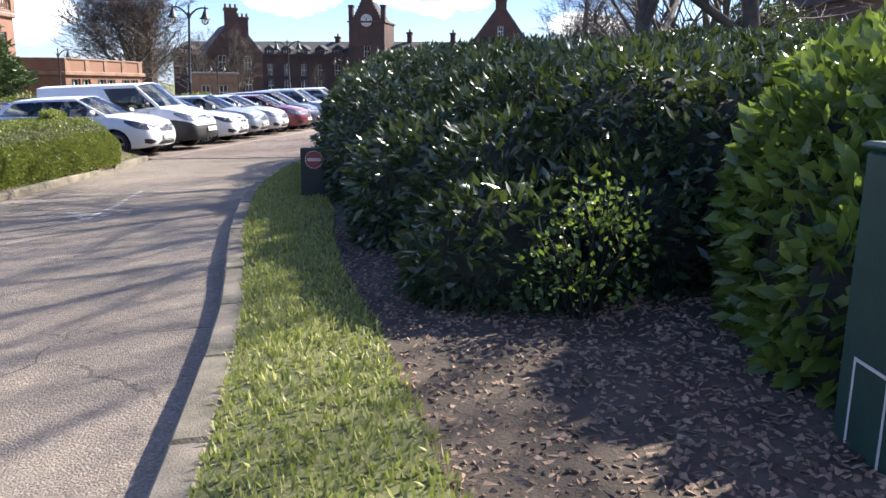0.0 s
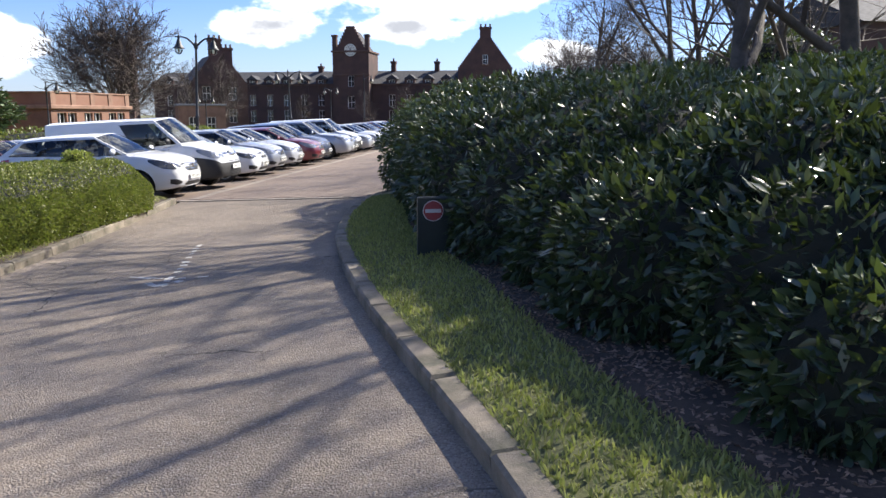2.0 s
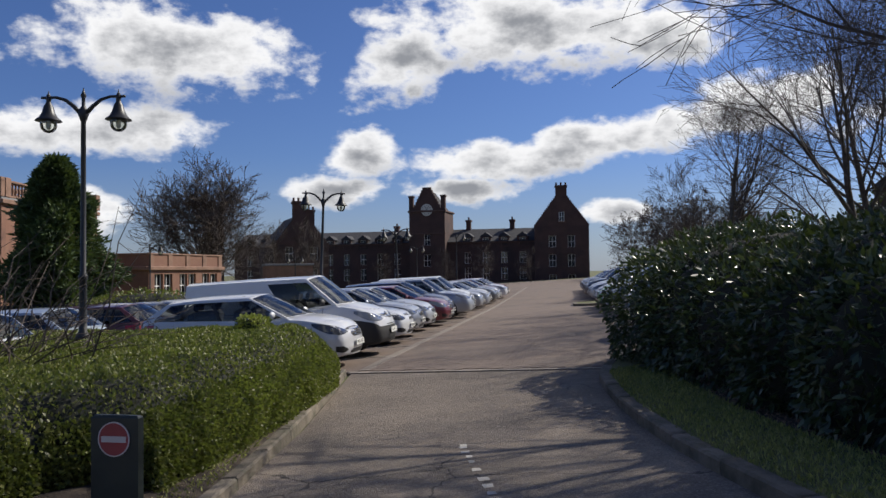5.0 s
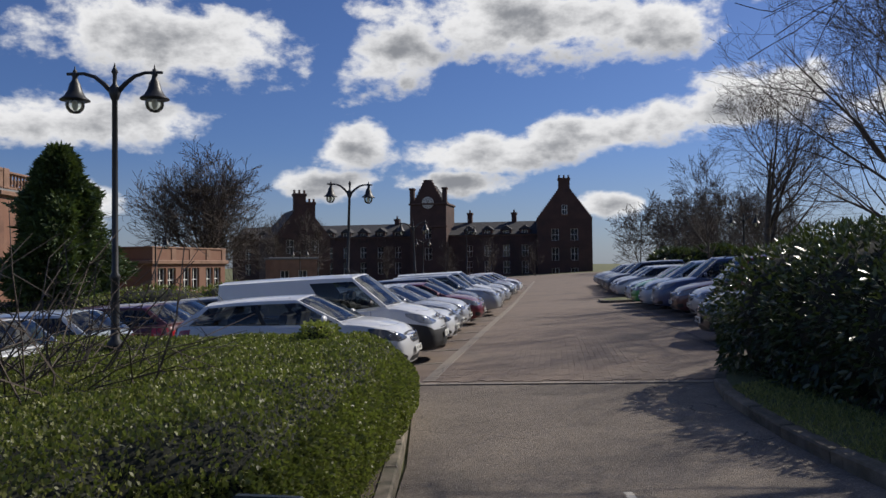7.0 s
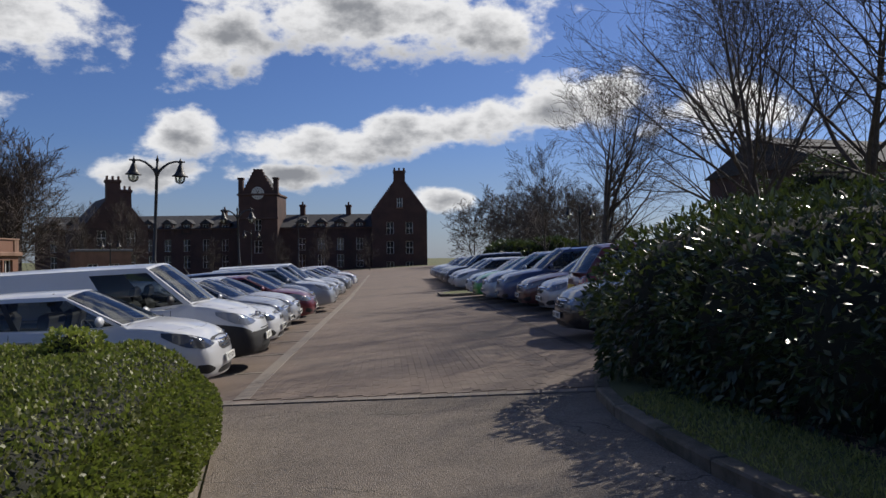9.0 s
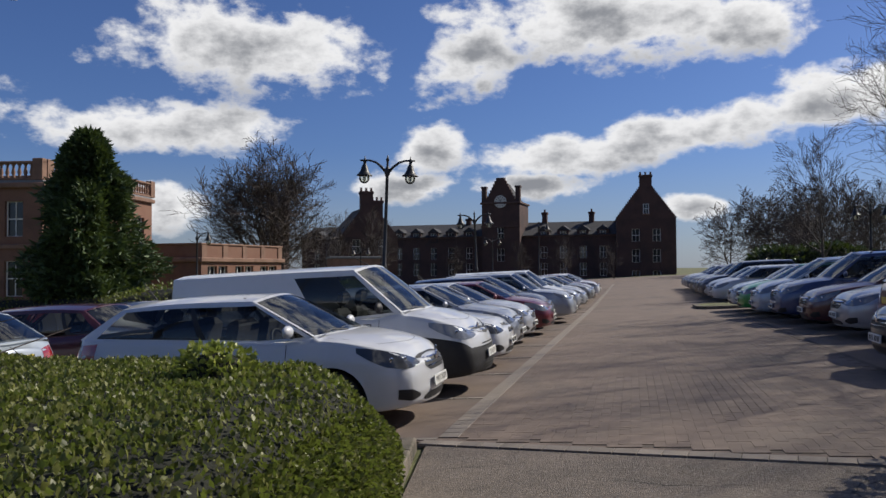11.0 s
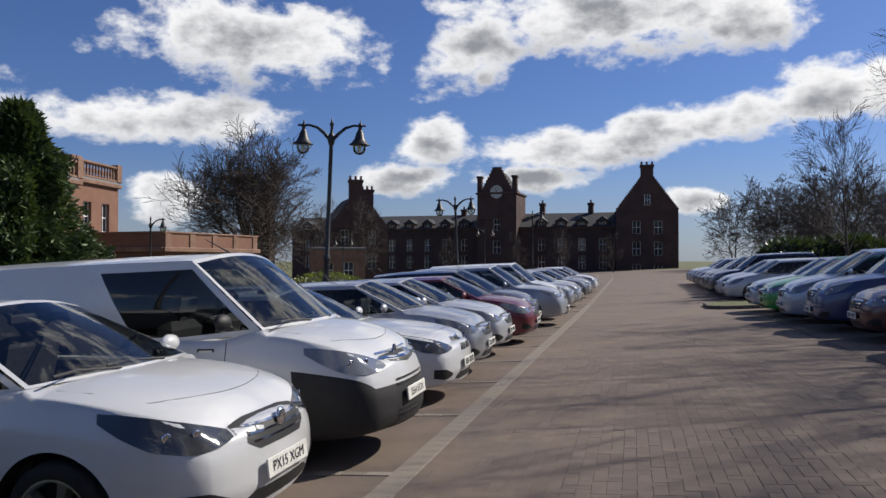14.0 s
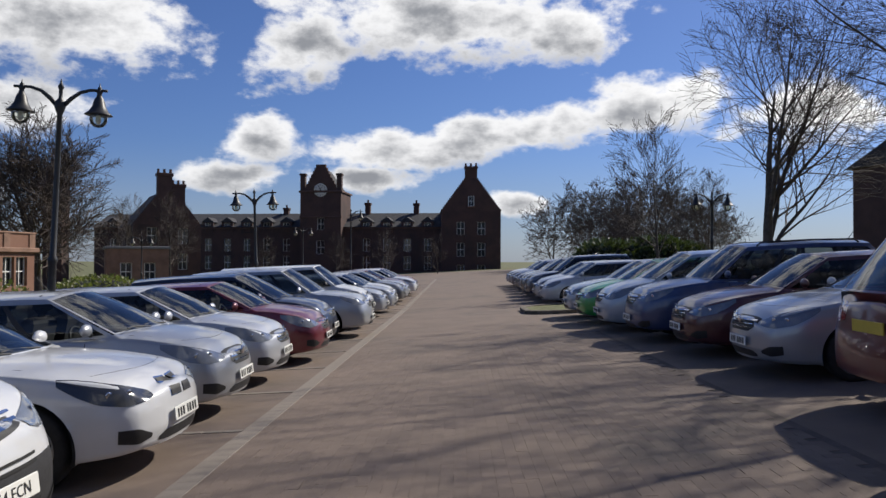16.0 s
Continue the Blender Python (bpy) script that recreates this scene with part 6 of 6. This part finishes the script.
# Bare trees.
def bare_tree(seed, height, spread, splits=(10, 7, 5, 4), fork=0.28, trunk=0.016, up=0.35, bole=0.62, reach=1.0, fine=0.004):
    """Meshes of a trunk with limbs, and of the twigs, for a leafless tree."""
    rnd = random.Random(seed)
    wood, twigs = Build(), Build()
    levels = len(splits)

    def branch(p, d, length, r, level):
        seg = 6 if level == 0 else 4 if level < 3 else 3
        pts, rad = [p], [r]
        for k in range(seg):
            bend = Vector((rnd.gauss(0, 1), rnd.gauss(0, 1), rnd.gauss(0, 0.6))) * (0.055 if level == 0 else 0.11)
            d = (d + bend + Vector((0, 0, up * (0.1 if level else 0.3)))).normalized()
            p = p + d * length / seg
            pts.append(p)
            rad.append(max(fine, r * (1 - 0.86 * (k + 1) / seg)))
        (wood if level < 2 else twigs).tube(pts, rad, 8 if level == 0 else 5 if level < 2 else 3, False)
        if level >= levels:
            return
        for k in range(splits[level]):
            f = fork + (0.98 - fork) * (k + rnd.random()) / splits[level] if level == 0 else 0.15 + 0.85 * (k + rnd.random()) / splits[level]
            i = min(seg - 1, int(f * seg))
            q = pts[i].lerp(pts[i + 1], f * seg - i)
            here = (pts[i + 1] - pts[i]).normalized()
            turn = here.cross(Vector((rnd.gauss(0, 1), rnd.gauss(0, 1), rnd.gauss(0, 1)))).normalized()
            angle = radians(rnd.uniform(26, 56) * spread)
            nd = (here * math.cos(angle) + turn * math.sin(angle)).normalized()
            here_r = rad[i] + (rad[i + 1] - rad[i]) * (f * seg - i)
            branch(q, nd, length * rnd.uniform(0.5, 0.72) * (1.1 - 0.45 * f) * (reach if level == 0 else 1.0), max(fine, here_r * rnd.uniform(0.5, 0.72)), level + 1)

    branch(Vector((0, 0, -0.2)), Vector((0.02, 0.01, 1)).normalized(), height * bole, height * trunk, 0)
    return wood.mesh("trunk", M_BARK, True), twigs.mesh("crown", M_TWIG)


def tree(name, meshes, m, label, group=""):
    root = thing(name, m, label, "tree", group)
    part("trunk", meshes[0], root)
    part("crown", meshes[1], root, "fine leafless twigs", kind="stuff")
    return root


T_WIDE = bare_tree(3, 11.0, 0.95, (12, 8, 6, 4), fork=0.18, trunk=0.02, bole=0.68, reach=1.3, fine=0.006)
T_TALL = bare_tree(12, 15.0, 0.8, (13, 7, 5, 4), fork=0.22, trunk=0.012, bole=0.8, fine=0.006)
T_OPEN = bare_tree(8, 13.0, 0.95, (11, 7, 5, 3), fork=0.2, trunk=0.016, bole=0.72, reach=1.3, fine=0.006)
T_YOUNG = bare_tree(21, 10.0, 0.8, (11, 7, 5, 4), fork=0.18, trunk=0.013, bole=0.72, fine=0.009)
T_ROUND = bare_tree(33, 14.0, 1.05, (17, 10, 7, 5), fork=0.14, trunk=0.024, bole=0.44, up=0.5, reach=1.9, fine=0.017)
T_WOOD = bare_tree(45, 12.0, 1.1, (11, 7, 5, 4), fork=0.1, trunk=0.014, bole=0.66, reach=1.35, fine=0.024)
M_ = lambda x, y, s, rz: pose(x, y, rise(x), 0, 0, rz) @ Matrix.Scale(s, 4)
tree("tree", T_WIDE, M_(7.0, 37.0, 0.82, 30), "bare spreading tree with forked trunk behind the cars")
tree("tree", T_YOUNG, M_(8.6, 49.0, 0.68, 80), "slim bare tree behind the evergreen shrub")
tree("tree", T_YOUNG, M_(13.5, 55.0, 0.5, 200), "slim bare tree in the distance")
for x, y, s, rz, kind_ in ((3.7, 13.6, 0.85, 10, T_OPEN), (6.2, 14.6, 1.0, 140, T_OPEN), (8.2, 12.2, 1.0, 250, T_OPEN), (9.6, 30.5, 0.8, 15, T_TALL), (13.5, 36.0, 0.7, 95, T_TALL), (7.3, 26.5, 0.75, 60, T_OPEN), (8.3, 24.5, 0.8, 310, T_OPEN), (8.0, 20.2, 0.7, 75, T_OPEN), (13.0, 19.5, 1.0, 190, T_OPEN)):
    tree("tree", kind_, M_(x, y, s, rz), "tall bare tree rising behind the shrubs", "trees beside the drive")
tree("tree", T_ROUND, pose(-32.0, 86.0, -1.2) @ Matrix.Scale(1.22, 4), "large round-crowned bare tree beside the low block")
tree("tree", T_YOUNG, pose(-22.5, 92.0, -1.2, 0, 0, 50) @ Matrix.Scale(0.85, 4), "bare tree in front of the chimney house")
tree("tree", T_YOUNG, pose(-25.5, 90.0, -1.2, 0, 0, 190) @ Matrix.Scale(0.8, 4), "bare tree in front of the chimney house")
for i, (x, y, s) in enumerate(((-7.5, 106.0, 0.5), (-1.5, 104.0, 0.55), (4.5, 108.0, 0.5), (-14.5, 100.0, 0.45))):
    tree("tree", T_YOUNG, pose(x, y, -0.6, 0, 0, 77 * i) @ Matrix.Scale(s, 4), "small bare tree in front of the long range", "small trees before the range")
woods = [(17.5, 104, 0.75), (20.5, 98, 0.85), (23.0, 93, 0.8), (26.0, 96, 0.9), (19.0, 88, 0.62), (22.0, 82, 0.66), (28.5, 88, 0.7), (17.5, 76, 0.5), (20.0, 70, 0.5)]
for i, (x, y, s) in enumerate(woods):
    tree("tree", T_WOOD, pose(x, y, 0.2, 0, 0, 61 * i) @ Matrix.Scale(s, 4), "bare woodland tree in a brown-grey belt", "woodland trees")


def conifer(x, y, height, radius, z):
    root = thing("conifer", pose(x, y, z), "dense dark green conifer before the house", "tree")
    part("trunk", Build().tube([(0, 0, -0.3), (0, 0, height * 0.9)], [0.2, 0.03], 8).mesh("trunk", M_BARK), root)
    k = 42000
    f = rng.random(k) ** 1.2
    a = rng.random(k) * 2 * np.pi
    tier = 0.8 + 0.85 * np.array([noise.noise((math.cos(q) * 1.6 + 3, math.sin(q) * 1.6, g * 6)) + 0.4 * noise.noise((math.cos(q) * 5, math.sin(q) * 5, g * 20)) for q, g in zip(a, f)])
    r = radius * np.minimum(1.0, 0.1 + 1.2 * (1 - f) ** 0.78) * tier * (0.4 + 0.6 * rng.random(k) ** 0.35)
    p = np.stack([r * np.cos(a), r * np.sin(a), 0.3 + f * (height - 0.3)], 1)
    nn = np.stack([np.cos(a), np.sin(a), np.full(k, 0.25)], 1)
    v, t = leaf_cloud(p, nn, 0.4, 0.05, 0.6, 0.1)
    part("crown", fast_mesh("crown", v, t, M_CONIFER), root, kind="stuff")


conifer(-24.4, 41.2, 8.3, 2.3, -0.9)
# A leafless brown shrub by the hedge.
rnd = random.Random(2)
stem, twig = Build(), Build()
for k in range(150):
    p = Vector((rnd.gauss(0, 0.35), rnd.gauss(0, 0.35), 0))
    d = Vector((rnd.gauss(0, 0.7), rnd.gauss(0, 0.7), 1.4)).normalized()
    pts = [p]
    for j in range(5):
        d = (d + Vector((rnd.gauss(0, 0.25), rnd.gauss(0, 0.25), -0.16))).normalized()
        p = p + d * rnd.uniform(0.26, 0.46)
        pts.append(p)
    stem.tube(pts, [0.010, 0.008, 0.007, 0.005, 0.004, 0.002], 3)
    for j in (2, 3, 4):
        q = pts[j]
        twig.tube([q, q + Vector((rnd.gauss(0, 0.2), rnd.gauss(0, 0.2), rnd.gauss(0, 0.15)))], [0.004, 0.0015], 3)
bush = thing("bare_shrub", upright(-9.85, 12.6, 0.1) @ Matrix.Scale(1.5, 4), "leafless brown arching shrub in the hedge", "shrub")
part("stems", stem.mesh("stems", M_TWIG), bush, "arching brown stems", kind="stuff")
part("side_twigs", twig.mesh("side_twigs", M_TWIG), bush, kind="stuff")

# Grass on the verge, bark chips and dry leaves on the bed.
def strip_points(a, b, count, lo=0.0, hi=1.0, y_min=-1.0, y_max=15.0):
    out = []
    while len(out) < count:
        i = rnd.randrange(len(a) - 1)
        f, g = rnd.random(), rnd.uniform(lo, hi)
        p = [a[i][k] + (a[i + 1][k] - a[i][k]) * f for k in (0, 1)]
        q = [b[i][k] + (b[i + 1][k] - b[i][k]) * f for k in (0, 1)]
        x, y = p[0] + (q[0] - p[0]) * g, p[1] + (q[1] - p[1]) * g
        if y_min < y < y_max:
            h = 0.112 + 0.03 * min(1.0, g * 4) if hi <= 1.05 else 0.125 + 0.035 * g
            out.append((x, y, rise(x) + h))
    return np.array(out)


pts = strip_points(VERGE_A, VERGE_B, 30000, 0.0, 1.04)
v, t = leaf_cloud(pts - np.array([0, 0, 0.01]), np.tile([0.0, 0.0, 1.0], (len(pts), 1)), 0.055, 0.006, 0.55, 0.0)
part("grass", fast_mesh("grass", v, t, M_GRASS), label="short tufted grass on the verge", category="grass", kind="stuff")
chips = Build()
for x, y, z in strip_points(VERGE_B, [(p[0] + 2.6, p[1]) for p in VERGE_B], 30000, 0.0, 1.1, 0.5, 14.0):
    l, w = rnd.uniform(0.007, 0.026), rnd.uniform(0.005, 0.013)
    chips.box(-l, -w, 0, l, w, rnd.uniform(0.002, 0.005), 0, Matrix.Translation((x, y, z - 0.004)) @ Euler((rnd.gauss(0, 0.45), rnd.gauss(0, 0.45), rnd.uniform(0, 6.3))).to_matrix().to_4x4())
part("bark_chips", chips.mesh("bark_chips", M_CHIP), label="loose brown bark chips and dry leaves", category="mulch", kind="stuff")
moss_a, moss_b = resample(offset_line(KERB_L, -0.15), 60), resample(offset_line(KERB_L, -0.75), 60)
pts = strip_points(moss_a, moss_b, 9000, 0.0, 1.0, 6.0, 17.2)
v, t = leaf_cloud(pts + np.array([0, 0, 0.0]), np.tile([0.0, 0.0, 1.0], (len(pts), 1)), 0.04, 0.007, 0.9, 0.0)
part("grass", fast_mesh("grass", v, t, M_GRASS), label="thin mossy grass beside the hedge", category="grass", kind="stuff")

# ---- lamps, signs and other fixtures ----


def lamp_head(parent, x, z):
    """A bell-shaped lantern hanging from an arm's end at (x, 0, z)."""
    at = Matrix.Translation((x, 0, z))
    shade = part("shade", Build().lathe([(0.215, -0.40), (0.205, -0.385), (0.15, -0.34), (0.105, -0.26), (0.075, -0.15), (0.045, -0.1), (0.035, -0.05), (0.05, -0.03), (0.035, 0.0), (0.03, 0.05)], 20, at).mesh("shade", M_IRON, True), parent, "black bell-shaped lamp shade")
    bowl = part("bowl", Build().lathe([(0.01, -0.60), (0.07, -0.585), (0.115, -0.54), (0.135, -0.48), (0.135, -0.41)], 18, at, False).mesh("bowl", M_LAMPGLASS, True), shade, "clear glass bowl")
    part("bulb", Build().lathe([(0.02, -0.55), (0.045, -0.5), (0.04, -0.42), (0.02, -0.39)], 10, at).mesh("bulb", M_LAMPBULB, True), shade)


def street_lamp(x, y, h, arms=2, lean=0.0, rz=0.0, height=4.55, label="black cast-iron lamp post with two bell lanterns"):
    root = thing("street_lamp", upright(x, y, h) @ pose(0, 0, 0, 0, lean, rz), label, "street lamp", "lamp posts of the car park")
    post = [(0.13, -0.3), (0.13, 0.05), (0.105, 0.08), (0.105, 0.9), (0.115, 0.93), (0.115, 0.98), (0.065, 1.05), (0.06, 1.9), (0.075, 1.93), (0.075, 1.98), (0.048, 2.03), (0.04, height - 0.42), (0.06, height - 0.38), (0.09, height - 0.28), (0.06, height - 0.2), (0.03, height - 0.15), (0.03, height - 0.02), (0.05, height + 0.02), (0.02, height + 0.09), (0.004, height + 0.16)]
    part("post", Build().lathe(post, 14).mesh("post", M_IRON, True), root)
    for side in ((1, -1) if arms == 2 else (1,)):
        pts = [(side * x_, 0, z_) for x_, z_ in ((0.03, height - 0.3), (0.16, height - 0.16), (0.3, height - 0.05), (0.46, height), (0.62, height + 0.0), (0.72, height + 0.0))]
        arm = part("arm", Build().tube(pts, [0.04, 0.036, 0.03, 0.025, 0.024, 0.022], 8).mesh("arm", M_IRON, True), root)
        part("finial", Build().lathe([(0.03, height - 0.05), (0.035, height + 0.02), (0.015, height + 0.06), (0.004, height + 0.12)], 8, Matrix.Translation((side * 0.6, 0, 0))).mesh("finial", M_IRON, True), arm)
        lamp_head(root, side * 0.6, height)
    return root


street_lamp(-10.65, 16.8, 0.0, height=5.0)
street_lamp(-9.15, 29.7, 0.0, lean=2.0, height=4.72)
street_lamp(-7.65, 42.9, 0.0, lean=-2.0, height=4.3)
street_lamp(8.6, 44.0, 0.0, height=3.7)
street_lamp(-22.3, 47.5, 0.0, 1, height=4.6, label="black lamp post with one hanging lantern")
street_lamp(-5.0, 64.0, -0.2, 1, rz=15, height=5.2, label="black lamp post with one hanging lantern")
street_lamp(-9.0, 78.0, -0.3, height=5.0)
street_lamp(-19.0, 70.0, -0.2, height=4.4)


def notice(x, y, h, rz, label):
    """A low post-board with a no-entry roundel."""
    root = thing("no_entry_sign", upright(x, y, h, rz), label, "sign", "no-entry signs")
    part("board", Build().box(-0.155, -0.03, -0.15, 0.155, 0.03, 0.62, 0.015).mesh("board", M_GREENPLATE), root, "dark green board")
    disc = part("roundel", Build().lathe([(0.104, 0), (0.104, 0.004), (0.1, 0.006)], 36, pose(0, -0.0305, 0.48, 90)).mesh("roundel", M_SIGNRED), root, "red no-entry disc")
    part("rim", Build().lathe([(0.104, 0.0), (0.104, 0.007), (0.097, 0.008), (0.097, 0.0)], 36, pose(0, -0.0305, 0.48, 90), False).mesh("rim", M_SIGNWHITE), disc, "thin white rim")
    part("bar", Build().box(-0.08, -0.040, 0.462, 0.08, -0.036, 0.498).mesh("bar", M_SIGNWHITE), disc, "white bar")


notice(-1.33, 9.0, 0.10, 8, "dark post-board with red no-entry disc on the verge")
notice(-6.34, 8.7, 0.28, -8, "dark post-board with red no-entry disc before the hedge")

cab = thing("service_cabinet", upright(1.92, 2.2, 0.1), "dark green metal service cabinet with outlined door", "cabinet")
part("body", Build().box(-0.46, -0.16, -0.15, 0.4, 0.16, 0.99, 0.012).mesh("body", M_CABINET), cab)
part("lid", Build().box(-0.475, -0.175, 0.99, 0.415, 0.175, 1.02, 0.012).mesh("lid", M_CABINET), cab)
frame_b = Build().box(-0.464, 0.068, -0.05, -0.462, 0.08, 0.32).box(-0.464, -0.12, -0.05, -0.462, -0.108, 0.32).box(-0.464, -0.108, 0.308, -0.462, 0.068, 0.32)
part("outline", frame_b.mesh("outline", M_SIGNWHITE), cab, "thin white painted outline")

# Kerbed island among the bays.
isl = Build()
ring = [(4.0, 22.4), (4.35, 21.9), (5.0, 21.75), (9.2, 21.75), (9.2, 25.0), (5.0, 25.0), (4.35, 24.8), (4.0, 24.3)]
n_r = len(ring)
cen = (6.5, 23.4)
for z, grow in ((0.0, 1.0), (0.11, 1.0), (0.12, 0.985), (0.12, 0.93), (0.10, 0.925)):
    isl.v += [tuple(park(cen[0] + (w - cen[0]) * grow, cen[1] + (v_ - cen[1]) * grow, z).translation) for w, v_ in ring]
for k in range(4):
    isl.f += [(k * n_r + i, k * n_r + (i + 1) % n_r, (k + 1) * n_r + (i + 1) % n_r, (k + 1) * n_r + i) for i in range(n_r)]
island = part("island_kerb", isl.mesh("island_kerb", M_KERB), label="low kerbed planting island between parked cars", category="kerb", kind="structure")
part("island_soil", mesh_of("island_soil", isl.v[-n_r:], [tuple(range(n_r))], M_GROUND), island)

# Worn white road marks.
marks = thing("road_arrow", Matrix(), "worn white painted arrow on the asphalt", "road marking")
marks["kind"] = "structure"


def mark(pts, width, seed):
    r = random.Random(seed)
    b = Build()
    for (x0, y0), (x1, y1) in zip(pts, pts[1:]):
        d = Vector((x1 - x0, y1 - y0))
        steps = max(2, int(d.length / 0.09))
        nrm = Vector((-d.y, d.x)).normalized()
        for k in range(steps):
            if r.random() < 0.4:
                continue
            a, c = Vector((x0, y0)) + d * k / steps, Vector((x0, y0)) + d * (k + 0.9 + 0.1 * r.random()) / steps
            l, q = width / 2 * r.uniform(0.35, 1.0), width / 2 * r.uniform(0.35, 1.0)
            vs = [a + nrm * l, a - nrm * q, c - nrm * q * r.uniform(0.7, 1.2), c + nrm * l * r.uniform(0.7, 1.2)]
            b.add([(p.x, p.y, rise(p.x) + 0.004) for p in vs], [(0, 1, 2, 3)])
    return part("painted_mark", b.mesh("painted_mark", M_ROADPAINT), marks)


mark([(-4.28, 11.5), (-4.16, 10.4), (-4.05, 9.8), (-4.0, 8.9)], 0.11, 1)
mark([(-4.5, 9.45), (-4.2, 9.3), (-3.95, 9.2), (-3.62, 9.22)], 0.10, 2)
mark([(-4.25, 9.15), (-4.0, 8.85), (-3.85, 9.1)], 0.10, 3)
b = Build().add([(-6.0, 6.2, rise(-6.0) + 0.004), (-5.78, 6.1, rise(-5.78) + 0.004), (-5.76, 7.35, rise(-5.76) + 0.004), (-5.94, 7.46, rise(-5.94) + 0.004)], [(0, 1, 2, 3)])
part("road_line", b.mesh("road_line", M_ROADPAINT), label="short white painted line at the drive's mouth", category="road marking", kind="structure")
stack = thing("chimney_stack", pose(-36.0, 100.0, 0), "square dark stone chimney stack seen through branches", "chimney")
part("shaft", Build().box(-0.95, -1, -3, 0.95, 1, 9.8).box(-1.05, -1.1, 9.8, 1.05, 1.1, 10.2, 0.05).mesh("shaft", M_STONE_SHADED), stack)

# ---- paving blocks ----
PALE = thing("bay_lines", Matrix(), "pale paving blocks that mark the parking bays", "paving line")
PALE["kind"] = "structure"
block_me = Build().box(-0.098, -0.098, -0.01, 0.098, 0.098, 0.018, 0.004).mesh("pale_block", M_LINEBLOCK)
for k in range(130):
    part("pale_block", block_me, PALE, m=park(0.0, 0.1 + 0.2 * k, 0.0, 0) )
far = Build()
for k in range(130, 330):
    far.box(-0.098, -0.098, 0, 0.098, 0.098, 0.018, 0, park(0.0, 0.1 + 0.2 * k))
part("pale_block", far.mesh("pale_blocks", M_LINEBLOCK), PALE, kind="stuff")
bays = Build()
for i in range(0, 24):
    for k in range(23):
        bays.box(-0.095, -0.045, 0, 0.095, 0.045, 0.014, 0, park(-0.2 - 0.2 * k, -0.05 + BAY * i))
part("pale_block", bays.mesh("pale_blocks", M_LINEBLOCK), PALE, kind="stuff")
edge_b = Build()
for k in range(27):
    f = (k + 0.5) / 27
    x, y = -6.3 + 5.2 * f, 17.42 - 1.66 * f
    edge_b.box(-0.098, -0.06, -0.02, 0.098, 0.1, 0.0175, 0.003, on_slope(x, y, 0.0, -17.7))
part("edge_block", edge_b.mesh("edge_blocks", M_LINEBLOCK), PALE, "pale edging blocks across the drive", kind="stuff")

near_me = [Build().box(-0.0991, -0.0491, -0.01, 0.0991, 0.0491, 0.0095, 0.003).mesh("paver", M_PAVER_PIECE)]
rest, count = Build(), 0
joint = Build()
vs_, fs_ = [], []
for j in range(16):
    for i in range(6):
        w_, v_ = 0.1 + 4.9 * i / 5, 16.0 * j / 15
        if j == 0:
            v_ = -0.1 - 0.2 * max(0.0, min(4.2, w_ + 0.15)) + 0.1
        vs_.append(tuple(park(w_, v_, 0.0075).translation))
fs_ = [(j * 6 + i, j * 6 + i + 1, (j + 1) * 6 + i + 1, (j + 1) * 6 + i) for j in range(15) for i in range(5)]
part("joint_bed", mesh_of("joint_bed", vs_, fs_, M_JOINT), PARK_BED, "dark sand in the joints")
r_ = random.Random(9)
for i in range(-170, 170):
    for j in range(-10, 170):
        # Herringbone: a repeat of one block along w and one along v.
        for kind_b in (0, 1):
            w_ = 0.1 * (i + (0.5 if kind_b else 1.0))
            v_ = 0.1 * (j + (1.0 if kind_b else 0.5))
            if (i - j) % 4 != (0 if kind_b == 0 else 3):
                continue
            if kind_b:
                w_, v_ = 0.1 * i + 0.05, 0.1 * j + 0.1
            else:
                w_, v_ = 0.1 * i + 0.1, 0.1 * j + 0.05
            lim = -0.02 - 0.2 * max(0.0, min(4.2, w_ + 0.15))
            if not (0.04 < w_ < 4.9 and lim + 0.02 < v_ < 15.9):
                continue
            m_ = park(w_, v_, 0.004 + r_.uniform(-0.001, 0.001), 90 if kind_b else 0) @ pose(0, 0, 0, r_.uniform(-0.5, 0.5), r_.uniform(-0.5, 0.5))
            if 1.2 < w_ < 3.2 and 1.0 < v_ < 4.0:
                part("paver", near_me[0], PARK_BED, m=m_)
            else:
                rest.box(-0.0991, -0.0491, -0.01, 0.0991, 0.0491, 0.0095, 0.0, m_)
part("paver", rest.mesh("pavers", M_PAVER), PARK_BED, kind="stuff")
